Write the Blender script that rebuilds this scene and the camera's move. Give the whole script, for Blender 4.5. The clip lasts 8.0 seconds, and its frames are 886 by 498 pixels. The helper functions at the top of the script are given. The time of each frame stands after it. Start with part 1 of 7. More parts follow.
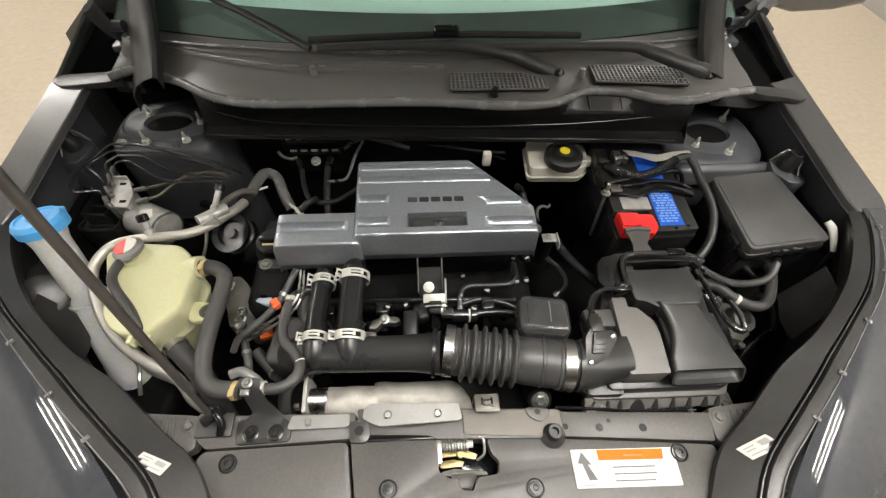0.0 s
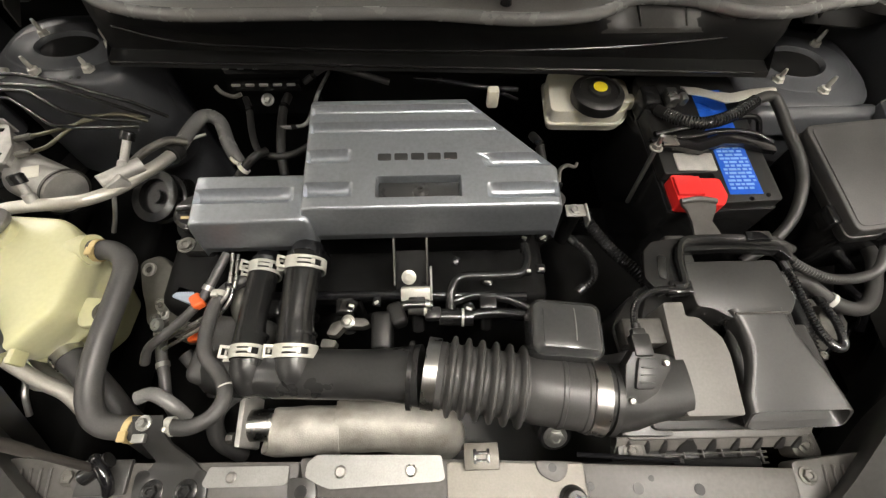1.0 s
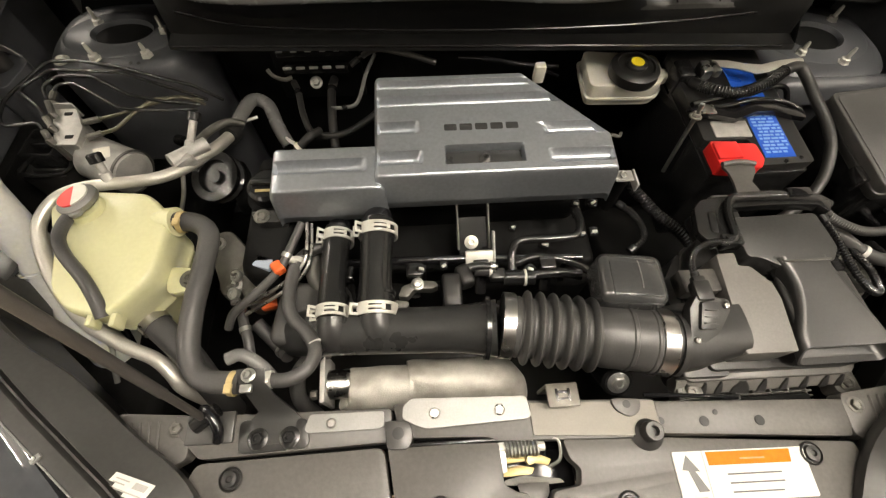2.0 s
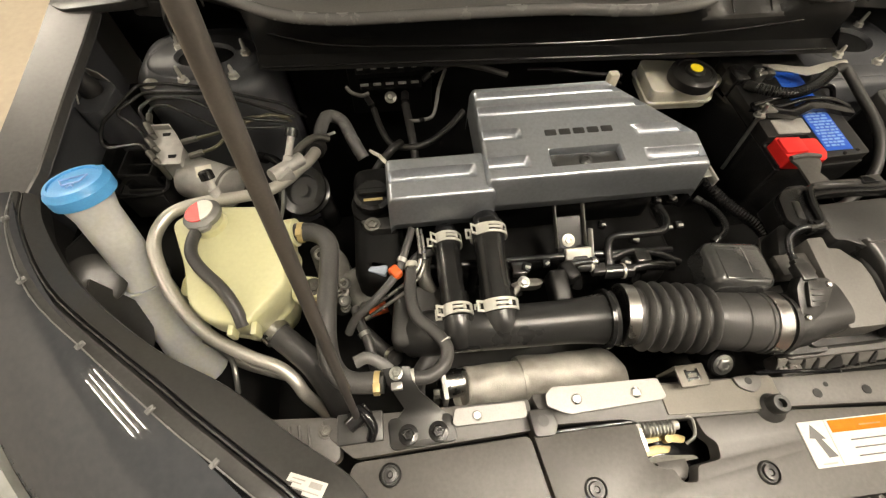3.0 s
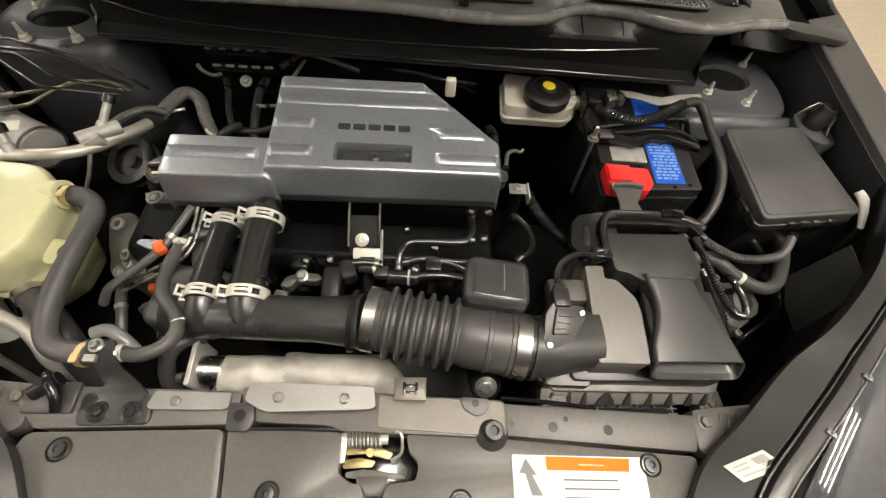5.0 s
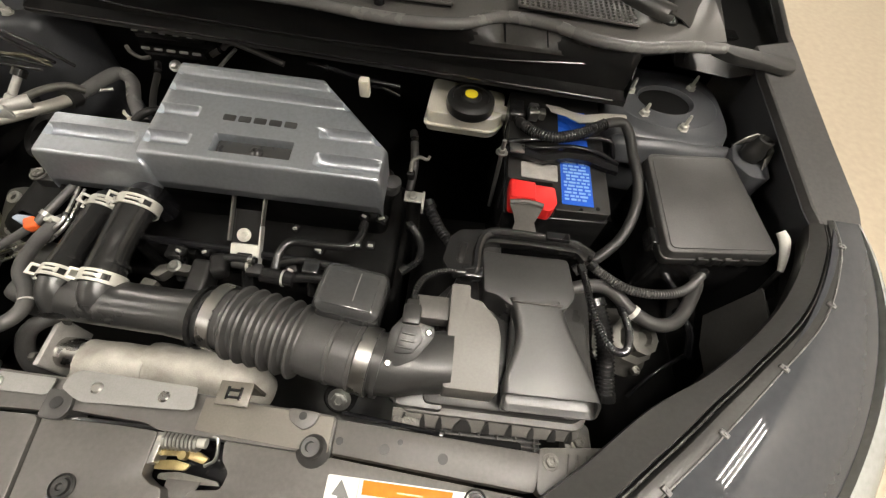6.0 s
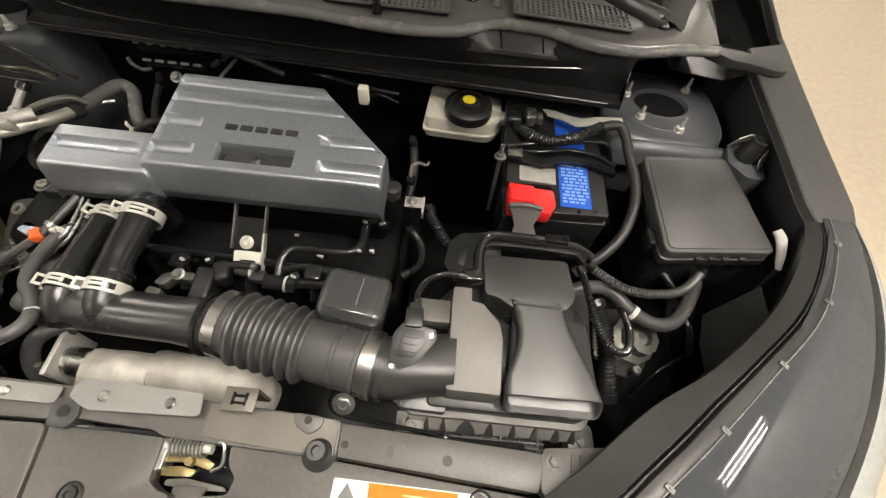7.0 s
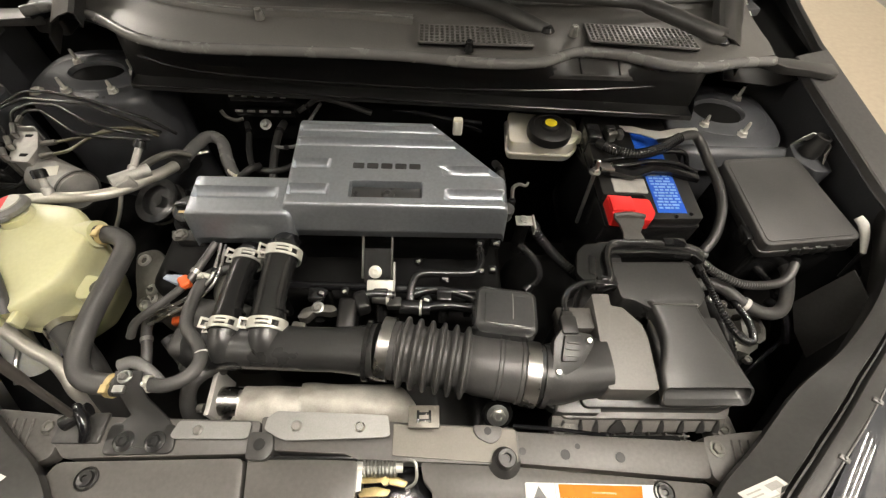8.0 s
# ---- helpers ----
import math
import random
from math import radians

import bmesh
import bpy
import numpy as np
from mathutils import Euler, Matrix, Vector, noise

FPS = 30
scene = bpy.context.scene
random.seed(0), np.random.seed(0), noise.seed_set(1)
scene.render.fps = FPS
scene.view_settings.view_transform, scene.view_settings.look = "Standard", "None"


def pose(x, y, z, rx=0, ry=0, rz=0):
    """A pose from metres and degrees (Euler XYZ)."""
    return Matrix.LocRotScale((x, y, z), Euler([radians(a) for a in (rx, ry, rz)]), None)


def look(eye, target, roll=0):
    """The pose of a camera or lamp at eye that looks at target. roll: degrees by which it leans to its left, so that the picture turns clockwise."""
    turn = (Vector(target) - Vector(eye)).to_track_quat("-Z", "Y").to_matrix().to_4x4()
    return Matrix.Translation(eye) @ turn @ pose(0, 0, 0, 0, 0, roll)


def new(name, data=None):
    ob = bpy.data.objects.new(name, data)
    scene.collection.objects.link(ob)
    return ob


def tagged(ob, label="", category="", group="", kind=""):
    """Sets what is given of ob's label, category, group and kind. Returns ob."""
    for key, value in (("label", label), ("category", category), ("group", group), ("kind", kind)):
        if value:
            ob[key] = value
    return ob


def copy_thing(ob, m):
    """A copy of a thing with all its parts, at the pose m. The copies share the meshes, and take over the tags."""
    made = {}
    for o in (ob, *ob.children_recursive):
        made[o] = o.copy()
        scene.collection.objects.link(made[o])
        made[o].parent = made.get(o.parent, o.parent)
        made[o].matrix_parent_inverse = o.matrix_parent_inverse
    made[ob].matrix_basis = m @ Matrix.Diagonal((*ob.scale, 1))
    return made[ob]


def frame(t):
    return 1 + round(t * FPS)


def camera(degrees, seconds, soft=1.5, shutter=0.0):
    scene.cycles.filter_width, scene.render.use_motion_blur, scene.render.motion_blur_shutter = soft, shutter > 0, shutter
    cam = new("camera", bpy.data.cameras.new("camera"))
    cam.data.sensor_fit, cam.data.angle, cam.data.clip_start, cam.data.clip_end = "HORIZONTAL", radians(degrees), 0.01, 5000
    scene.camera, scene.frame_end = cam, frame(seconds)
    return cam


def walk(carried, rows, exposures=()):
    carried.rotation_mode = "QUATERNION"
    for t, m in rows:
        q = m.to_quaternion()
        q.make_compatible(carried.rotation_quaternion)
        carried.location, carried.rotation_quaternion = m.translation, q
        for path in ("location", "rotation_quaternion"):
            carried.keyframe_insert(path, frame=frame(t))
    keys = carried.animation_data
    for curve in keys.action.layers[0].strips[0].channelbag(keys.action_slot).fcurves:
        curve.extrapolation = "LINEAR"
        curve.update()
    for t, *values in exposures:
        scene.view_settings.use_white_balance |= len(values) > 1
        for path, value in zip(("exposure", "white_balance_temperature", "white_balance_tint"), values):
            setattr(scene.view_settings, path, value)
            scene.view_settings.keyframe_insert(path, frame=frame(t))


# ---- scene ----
cam = camera(93.0, 8.0, soft=1.3)
PATH = [
    (0, (0.002, -0.007, 1.517), (0.097, 1.162, -0.102), 2.0),
    (0.5, (0.026, 0.112, 1.43), (0.094, 1.156, -0.274), 1.7),
    (1, (0.041, 0.143, 1.379), (0.092, 1.09, -0.382), 1.3),
    (1.5, (0.024, 0.12, 1.372), (0.07, 1.047, -0.4), 0.8),
    (2, (-0.054, 0.094, 1.387), (0.032, 1.03, -0.378), 1.6),
    (2.2, (-0.098, 0.087, 1.391), (0.002, 1.037, -0.366), 1.8),
    (3.3, (-0.232, 0.075, 1.399), (-0.049, 1.081, -0.32), 3.0),
    (3.5, (-0.212, 0.067, 1.399), (-0.022, 1.084, -0.313), 3.4),
    (4, (-0.12, 0.055, 1.398), (0.066, 1.078, -0.31), 4.6),
    (4.5, (-0.009, 0.044, 1.394), (0.156, 1.086, -0.306), 6.0),
    (5, (0.087, 0.05, 1.384), (0.21, 1.096, -0.316), 7.3),
    (5.2, (0.122, 0.058, 1.382), (0.231, 1.099, -0.323), 7.9),
    (6.3, (0.3, 0.076, 1.384), (0.324, 1.14, -0.309), 8.4),
    (6.5, (0.305, 0.075, 1.386), (0.324, 1.145, -0.304), 8.1),
    (7, (0.268, 0.07, 1.387), (0.309, 1.147, -0.298), 7.8),
    (7.5, (0.18, 0.056, 1.399), (0.235, 1.172, -0.26), 5.9),
    (8, (0.084, 0.038, 1.404), (0.162, 1.205, -0.218), 4.0),
]
EXPOSURES = [(0, -0.06, 6250, 10), (0.5, -0.14, 6450, 10), (1, 0.0, 6500, 10), (1.5, 0.0, 6700, 10), (2, 0.02, 6950, 10), (3.5, 0.0, 7250, 10), (4, -0.03, 7250, 10), (5, 0.0, 6750, 10), (6.5, 0.06, 6600, 10), (7.5, 0.03, 6650, 10), (8, 0.0, 6700, 10)]
walk(cam, [(t, look(eye, target, roll)) for t, eye, target, roll in PATH], EXPOSURES)

# ---- light ----
world = bpy.data.worlds.new("showroom")
scene.world = world
world.use_nodes = True
world.node_tree.nodes["Background"].inputs[0].default_value = (0.85, 0.9, 1.0, 1)
world.node_tree.nodes["Background"].inputs[1].default_value = 0.02
scene.view_settings.exposure = 0.0
LAMP_POWER = 710.0

# ---- materials ----
def mat(name, c1, c2=None, rough=0.5, metal=0.0, scale=40.0, bump=0.05, coat=0.0, spec=0.5, rvar=0.06, wear=0.0, trans=0.0, sss=0.0, ior=1.45):
    m = bpy.data.materials.new(name)
    m.use_nodes = True
    nt = m.node_tree
    b = nt.nodes["Principled BSDF"]
    c2 = c2 or tuple(v * 0.72 for v in c1)
    tc = nt.nodes.new("ShaderNodeTexCoord")
    coarse = nt.nodes.new("ShaderNodeTexNoise")
    coarse.inputs["Scale"].default_value = scale
    coarse.inputs["Detail"].default_value = 4
    fine = nt.nodes.new("ShaderNodeTexNoise")
    fine.inputs["Scale"].default_value = scale * 22
    fine.inputs["Detail"].default_value = 3
    for n in (coarse, fine):
        nt.links.new(tc.outputs["Object"], n.inputs["Vector"])
    ramp = nt.nodes.new("ShaderNodeValToRGB")
    ramp.color_ramp.elements[0].position, ramp.color_ramp.elements[1].position = 0.22, 0.78
    ramp.color_ramp.elements[0].color, ramp.color_ramp.elements[1].color = (*c2, 1), (*c1, 1)
    nt.links.new(coarse.outputs["Fac"], ramp.inputs["Fac"])
    grain = nt.nodes.new("ShaderNodeMixRGB")
    grain.blend_type = "OVERLAY"
    grain.inputs["Fac"].default_value = 0.18 + wear
    nt.links.new(ramp.outputs["Color"], grain.inputs["Color1"])
    nt.links.new(fine.outputs["Fac"], grain.inputs["Color2"])
    nt.links.new(grain.outputs["Color"], b.inputs["Base Color"])
    rr = nt.nodes.new("ShaderNodeMapRange")
    rr.inputs["From Min"].default_value, rr.inputs["From Max"].default_value = 0.2, 0.8
    rr.inputs["To Min"].default_value, rr.inputs["To Max"].default_value = max(rough - rvar, 0.02), min(rough + rvar, 1)
    nt.links.new(coarse.outputs["Fac"], rr.inputs["Value"])
    nt.links.new(rr.outputs["Result"], b.inputs["Roughness"])
    if bump:
        bp = nt.nodes.new("ShaderNodeBump")
        bp.inputs["Strength"].default_value = bump
        bp.inputs["Distance"].default_value = 0.0008
        nt.links.new(fine.outputs["Fac"], bp.inputs["Height"])
        nt.links.new(bp.outputs["Normal"], b.inputs["Normal"])
    b.inputs["Metallic"].default_value = metal
    b.inputs["Specular IOR Level"].default_value = spec
    b.inputs["Coat Weight"].default_value = coat
    b.inputs["Coat Roughness"].default_value = 0.06
    b.inputs["Transmission Weight"].default_value = trans
    b.inputs["IOR"].default_value = ior
    if sss:
        b.inputs["Subsurface Weight"].default_value = sss
        b.inputs["Subsurface Radius"].default_value = (0.02, 0.018, 0.008)
        b.inputs["Subsurface Scale"].default_value = 0.6
    return m


M_PLASTIC = mat("black_plastic", (0.016, 0.0157, 0.0153), rough=0.36, bump=0.06, scale=20, rvar=0.05)
M_SATIN = mat("satin_black_plastic", (0.011, 0.011, 0.0112), rough=0.22, bump=0.03, scale=15, rvar=0.03)
M_BULK = mat("black_bulkhead_coat", (0.009, 0.009, 0.009), rough=0.38, bump=0.05, scale=12, spec=0.3, rvar=0.05)
M_GREYPL = mat("grey_plastic", (0.072, 0.068, 0.063), (0.054, 0.051, 0.048), rough=0.44, bump=0.08, scale=11, rvar=0.1, wear=0.12)
M_BOXPL = mat("air_box_plastic", (0.031, 0.0306, 0.030), (0.020, 0.0198, 0.0195), rough=0.34, bump=0.08, scale=14, spec=0.4, rvar=0.12, wear=0.1)
M_COVER = mat("satin_cover_plastic", (0.44, 0.468, 0.505), (0.42, 0.447, 0.48), rough=0.37, metal=0.89, bump=0.02, scale=10, rvar=0.02)
M_COVERDK = mat("cover_recess_plastic", (0.05, 0.05, 0.05), rough=0.3, metal=0.3, bump=0.05)
M_RUBBER = mat("rubber", (0.023, 0.0225, 0.022), (0.013, 0.0128, 0.0125), rough=0.46, bump=0.1, scale=24, rvar=0.1, wear=0.15)
M_HOSE = mat("hose_rubber", (0.052, 0.0505, 0.049), (0.032, 0.0315, 0.031), rough=0.42, bump=0.1, scale=24, rvar=0.1, wear=0.15)
M_DUCT = mat("moulded_duct_plastic", (0.024, 0.0238, 0.0236), (0.018, 0.018, 0.018), rough=0.29, bump=0.04, scale=14, rvar=0.05, wear=0.1)
M_CONDUIT = mat("conduit_plastic", (0.012, 0.012, 0.0125), rough=0.17, bump=0.0, rvar=0.04, spec=1.0)
M_INTAKE = mat("moulded_black_nylon", (0.008, 0.008, 0.008), rough=0.42, bump=0.05, scale=20, spec=0.3)
M_GLOSS = mat("gloss_black", (0.007, 0.007, 0.008), rough=0.14, bump=0.0, rvar=0.05)
# Near-black base puts the shade of the deep bay into the colour.
M_DARK = mat("shade_black_metal", (0.006, 0.006, 0.006), (0.003, 0.003, 0.003), rough=0.7, spec=0.1, bump=0.4)
M_CAST = mat("cast_aluminium", (0.52, 0.51, 0.48), (0.34, 0.33, 0.31), rough=0.45, metal=0.45, bump=0.5, scale=60, wear=0.2)
M_DULLCAST = mat("dull_cast_metal", (0.16, 0.155, 0.14), (0.09, 0.087, 0.08), rough=0.5, metal=0.7, bump=0.5, scale=60, wear=0.2)
M_ALU = mat("aluminium", (0.27, 0.267, 0.26), (0.22, 0.217, 0.21), rough=0.5, metal=0.75, bump=0.08, scale=30)
M_TUBE = mat("aluminium_tube", (0.62, 0.60, 0.54), (0.50, 0.48, 0.43), rough=0.4, metal=0.6, bump=0.1, scale=25)
M_STEEL = mat("steel", (0.55, 0.54, 0.52), (0.4, 0.39, 0.37), rough=0.28, metal=1.0, bump=0.1)
M_ZINC = mat("zinc_plated", (0.46, 0.46, 0.44), (0.30, 0.30, 0.28), rough=0.33, metal=0.9, bump=0.15, scale=90)
M_BRASS = mat("yellow_passivated_steel", (0.30, 0.24, 0.115), (0.16, 0.125, 0.06), rough=0.36, metal=0.85, bump=0.2, scale=80)
M_TANK = mat("tank_polymer", (0.52, 0.51, 0.315), (0.49, 0.48, 0.29), rough=0.36, bump=0.02, scale=9, sss=0.15, wear=-0.1)
M_NECK = mat("washer_neck_polymer", (0.60, 0.60, 0.57), (0.50, 0.50, 0.48), rough=0.45, bump=0.08, scale=9, sss=0.3)
M_WHITEPL = mat("white_plastic", (0.72, 0.69, 0.60), (0.64, 0.61, 0.52), rough=0.4, bump=0.05, scale=20, sss=0.1)
M_BLUECAP = mat("blue_plastic", (0.10, 0.40, 0.78), (0.08, 0.34, 0.70), rough=0.32, bump=0.05, scale=20)
M_RED = mat("red_plastic", (0.72, 0.028, 0.025), (0.62, 0.02, 0.02), rough=0.35, bump=0.05)
M_ORANGE = mat("orange_plastic", (0.66, 0.11, 0.02), (0.56, 0.09, 0.02), rough=0.4, bump=0.05)
M_YELLOW = mat("yellow_plastic", (0.75, 0.62, 0.03), (0.68, 0.55, 0.03), rough=0.4, bump=0.05)
M_CLIPYEL = mat("tan_clip", (0.50, 0.39, 0.19), (0.40, 0.31, 0.15), rough=0.4, metal=0.3, bump=0.1)
# Made-up pale blue that bounces light onto the engine cover.
M_HOODIN = mat("hood_bounce_pale_blue", (0.78, 0.85, 0.93), (0.75, 0.82, 0.90), rough=0.38, bump=0.03, scale=6, rvar=0.04)
M_PAPER = mat("white_label", (0.54, 0.53, 0.50), (0.51, 0.50, 0.47), rough=0.5, bump=0.02, scale=10, spec=0.2)
M_LABELOR = mat("orange_print", (0.62, 0.135, 0.004), (0.60, 0.128, 0.004), rough=0.5, bump=0.0, scale=10, spec=0.15)
M_INK = mat("grey_print", (0.10, 0.10, 0.10), rough=0.5, bump=0.0)
M_INKLT = mat("light_grey_print", (0.34, 0.33, 0.31), rough=0.5, bump=0.0)
M_BLUELAB = mat("blue_print", (0.015, 0.10, 0.55), (0.012, 0.085, 0.48), rough=0.3, bump=0.0, scale=10)
M_LBLUE = mat("pale_blue_print", (0.26, 0.46, 0.85), rough=0.3, bump=0.0)
M_PAINT = mat("dark_grey_metallic_paint", (0.14, 0.138, 0.136), (0.125, 0.123, 0.121), rough=0.34, metal=0.6, bump=0.0, scale=8, coat=0.12, rvar=0.03)
M_BAYPAINT = mat("bay_primer_paint", (0.072, 0.0745, 0.081), (0.055, 0.057, 0.062), rough=0.40, metal=0.1, bump=0.04, scale=15)
M_LENS = mat("headlight_lens", (0.046, 0.048, 0.052), (0.036, 0.038, 0.042), rough=0.012, bump=0.0, scale=5, rvar=0.004)
# Pale base carries the bright floor's reflection on the lens rim.
M_CLEAR = mat("rim_reflection_pale", (0.46, 0.47, 0.45), (0.38, 0.39, 0.37), rough=0.16, bump=0.0, scale=5, trans=0.3, rvar=0.03)
M_CLAMP = mat("pale_coated_spring_steel", (0.56, 0.55, 0.50), (0.46, 0.45, 0.41), rough=0.45, metal=0.35, bump=0.1, scale=60)
# Lighter copy of the box plastic for faces that catch the light.
M_LIDPL = mat("lit_box_plastic", (0.128, 0.122, 0.113), (0.106, 0.101, 0.094), rough=0.46, bump=0.08, scale=16)
M_POLISH = mat("polished_dark_plastic", (0.035, 0.0355, 0.036), (0.028, 0.0285, 0.029), rough=0.2, bump=0.02, scale=12, spec=0.9)
M_TRIM = mat("black_trim", (0.036, 0.035, 0.0335), (0.024, 0.0235, 0.0225), rough=0.36, bump=0.06, scale=10, rvar=0.1, wear=0.15)
M_COWL = mat("cowl_plastic", (0.125, 0.12, 0.113), (0.108, 0.104, 0.098), rough=0.4, bump=0.06, scale=18)
M_SEAL = mat("sponge_seal", (0.17, 0.168, 0.164), (0.14, 0.138, 0.135), rough=0.26, bump=0.06, scale=30)
M_WRAP = mat("heat_shield_foil", (0.54, 0.52, 0.47), (0.19, 0.175, 0.15), rough=0.5, metal=0.2, bump=0.35, scale=26, wear=-0.02)
M_FLOOR = mat("beige_floor_tile", (0.58, 0.495, 0.375), (0.56, 0.475, 0.36), rough=0.3, bump=0.02, scale=1.2, rvar=0.03)
M_WALL = mat("white_wall_paint", (0.52, 0.505, 0.48), (0.49, 0.475, 0.45), rough=0.7, bump=0.05, scale=3)
# Made-up dark wall colour, in place of front light being blocked.
M_DARKWALL = mat("light_damping_charcoal", (0.07, 0.068, 0.065), (0.06, 0.058, 0.056), rough=0.7, bump=0.05, scale=3)
M_CEIL = mat("dark_ceiling_paint", (0.10, 0.10, 0.10), (0.09, 0.09, 0.09), rough=0.8, bump=0.05, scale=3)
M_INTERIOR = mat("cabin_trim", (0.74, 0.80, 0.75), (0.64, 0.70, 0.66), rough=0.6, bump=0.1, scale=6)
M_PLUG = mat("pale_grey_plug_plastic", (0.30, 0.35, 0.42), (0.24, 0.28, 0.34), rough=0.4, bump=0.05)
M_FRIT = mat("printed_glass_band", (0.12, 0.116, 0.108), (0.10, 0.097, 0.09), rough=0.4, bump=0.0)
M_BARPLATE = mat("dull_plated_sheet", (0.115, 0.107, 0.091), (0.085, 0.078, 0.067), rough=0.44, metal=0.35, bump=0.06, scale=22, rvar=0.05)
M_ROD = mat("rod_grey_steel", (0.075, 0.068, 0.063), (0.06, 0.054, 0.05), rough=0.4, metal=0.4, bump=0.05)
M_BLKLINE = mat("coated_brake_line", (0.045, 0.045, 0.046), (0.03, 0.03, 0.03), rough=0.22, metal=0.7, bump=0.05)
M_OLIVE = mat("olive_brake_line", (0.11, 0.103, 0.074), rough=0.35, metal=0.6, bump=0.05)


def glass_mat(name, tint):
    m = mat(name, tint, tint, rough=0.03, bump=0.0, trans=1.0, rvar=0.01)
    return m


M_GLASS = glass_mat("green_tinted_glass", (0.62, 0.80, 0.74))


# ---- mesh helpers ----
def merge(dst, src):
    tmp = bpy.data.meshes.new("tmp")
    src.to_mesh(tmp)
    dst.from_mesh(tmp)
    bpy.data.meshes.remove(tmp)
    src.free()
    return dst


def join(*bms):
    out = bmesh.new()
    for b in bms:
        merge(out, b)
    return out


def moved(bm, m):
    bmesh.ops.transform(bm, matrix=m, verts=bm.verts)
    return bm


def box(c, s, bevel=0.003, seg=2, rot=(0, 0, 0)):
    bm = bmesh.new()
    bmesh.ops.create_cube(bm, size=1, matrix=Matrix.Diagonal((*s, 1)))
    if bevel:
        bmesh.ops.bevel(bm, geom=bm.edges[:], offset=min(bevel, min(s) * 0.45), segments=seg, affect="EDGES", profile=0.5)
    return moved(bm, pose(*c, *rot))


def prism(poly, z0, z1, bevel=0.003, seg=2):
    """Upright prism over a plan outline; z0 and z1 are heights or functions of x, y."""
    f0 = z0 if callable(z0) else (lambda x, y: z0)
    f1 = z1 if callable(z1) else (lambda x, y: z1)
    bm = bmesh.new()
    lo = [bm.verts.new((x, y, f0(x, y))) for x, y in poly]
    hi = [bm.verts.new((x, y, f1(x, y))) for x, y in poly]
    n = len(poly)
    bm.faces.new(hi)
    bm.faces.new(lo[::-1])
    for i in range(n):
        bm.faces.new((lo[i], lo[(i + 1) % n], hi[(i + 1) % n], hi[i]))
    bmesh.ops.recalc_face_normals(bm, faces=bm.faces)
    if bevel:
        bmesh.ops.bevel(bm, geom=bm.edges[:], offset=bevel, segments=seg, affect="EDGES", profile=0.5, clamp_overlap=True)
    return bm


def rounded(poly, r, n=4):
    """Plan outline with rounded corners."""
    out = []
    k = len(poly)
    for i in range(k):
        a, p, b = (Vector(poly[(i + d) % k][:2]) for d in (-1, 0, 1))
        rr = min(r, (a - p).length * 0.45, (b - p).length * 0.45)
        s, e = p + (a - p).normalized() * rr, p + (b - p).normalized() * rr
        for j in range(n + 1):
            u = j / n
            q = s * (1 - u) ** 2 + p * 2 * u * (1 - u) + e * u * u
            out.append((q.x, q.y))
    return out


def plane3(a, b, c):
    """Height function of the plane through three points."""
    a, b, c = Vector(a), Vector(b), Vector(c)
    n = (b - a).cross(c - a)
    return lambda x, y: a.z - (n.x * (x - a.x) + n.y * (y - a.y)) / n.z


def spline(pts, n=6):
    """Catmull-Rom through points; returns places and parameters."""
    p = [Vector(q) for q in pts]
    p = [p[0] * 2 - p[1]] + p + [p[-1] * 2 - p[-2]]
    out = []
    for i in range(1, len(p) - 2):
        for j in range(n):
            u = j / n
            a, b, c, d = p[i - 1], p[i], p[i + 1], p[i + 2]
            q = 0.5 * (2 * b + (c - a) * u + (2 * a - 5 * b + 4 * c - d) * u * u + (3 * b - a - 3 * c + d) * u ** 3)
            out.append((q, i - 1 + u))
    out.append((p[-2].copy(), len(pts) - 1.0))
    return out


def tube(pts, r, seg=12, n=6, rib=0.0, depth=0.0, flat=1.0):
    """Swept round bar; r is one radius or one for each point; rib > 0 gives a corrugated skin with that pitch."""
    line = spline(pts, n)
    rads = [r] * len(pts) if isinstance(r, (int, float)) else list(r)
    if rib:
        dense = spline(pts, 40)
        far = np.cumsum([0.0] + [(q - p).length for (p, _), (q, _) in zip(dense, dense[1:])])
        marks = np.linspace(0.0, far[-1], 4 * max(2, round(far[-1] / rib)) + 1)
        u = np.interp(marks, far, [v for _, v in dense])
        xyz = [np.interp(marks, far, [q[i] for q, _ in dense]) for i in range(3)]
        line = [(Vector((x, y, z)), v) for x, y, z, v in zip(*xyz, u)]
    bm = bmesh.new()
    rings, up = [], None
    for i, (q, u) in enumerate(line):
        t = (line[min(i + 1, len(line) - 1)][0] - line[max(i - 1, 0)][0]).normalized()
        if up is None:
            up = t.orthogonal().normalized()
        up = (up - t * up.dot(t)).normalized()
        side = t.cross(up)
        k = min(int(u), len(rads) - 2)
        rad = rads[k] + (rads[k + 1] - rads[k]) * (u - k)
        if rib:
            rad -= depth * (0.0, 0.5, 1.0, 0.5)[i % 4]
        rings.append([bm.verts.new(q + (up * math.cos(a) + side * math.sin(a) * flat) * rad) for a in (2 * math.pi * j / seg for j in range(seg))])
    for a, b in zip(rings, rings[1:]):
        for j in range(seg):
            bm.faces.new((a[j], a[(j + 1) % seg], b[(j + 1) % seg], b[j]))
    bm.faces.new(rings[0][::-1])
    bm.faces.new(rings[-1])
    bmesh.ops.recalc_face_normals(bm, faces=bm.faces)
    return bm


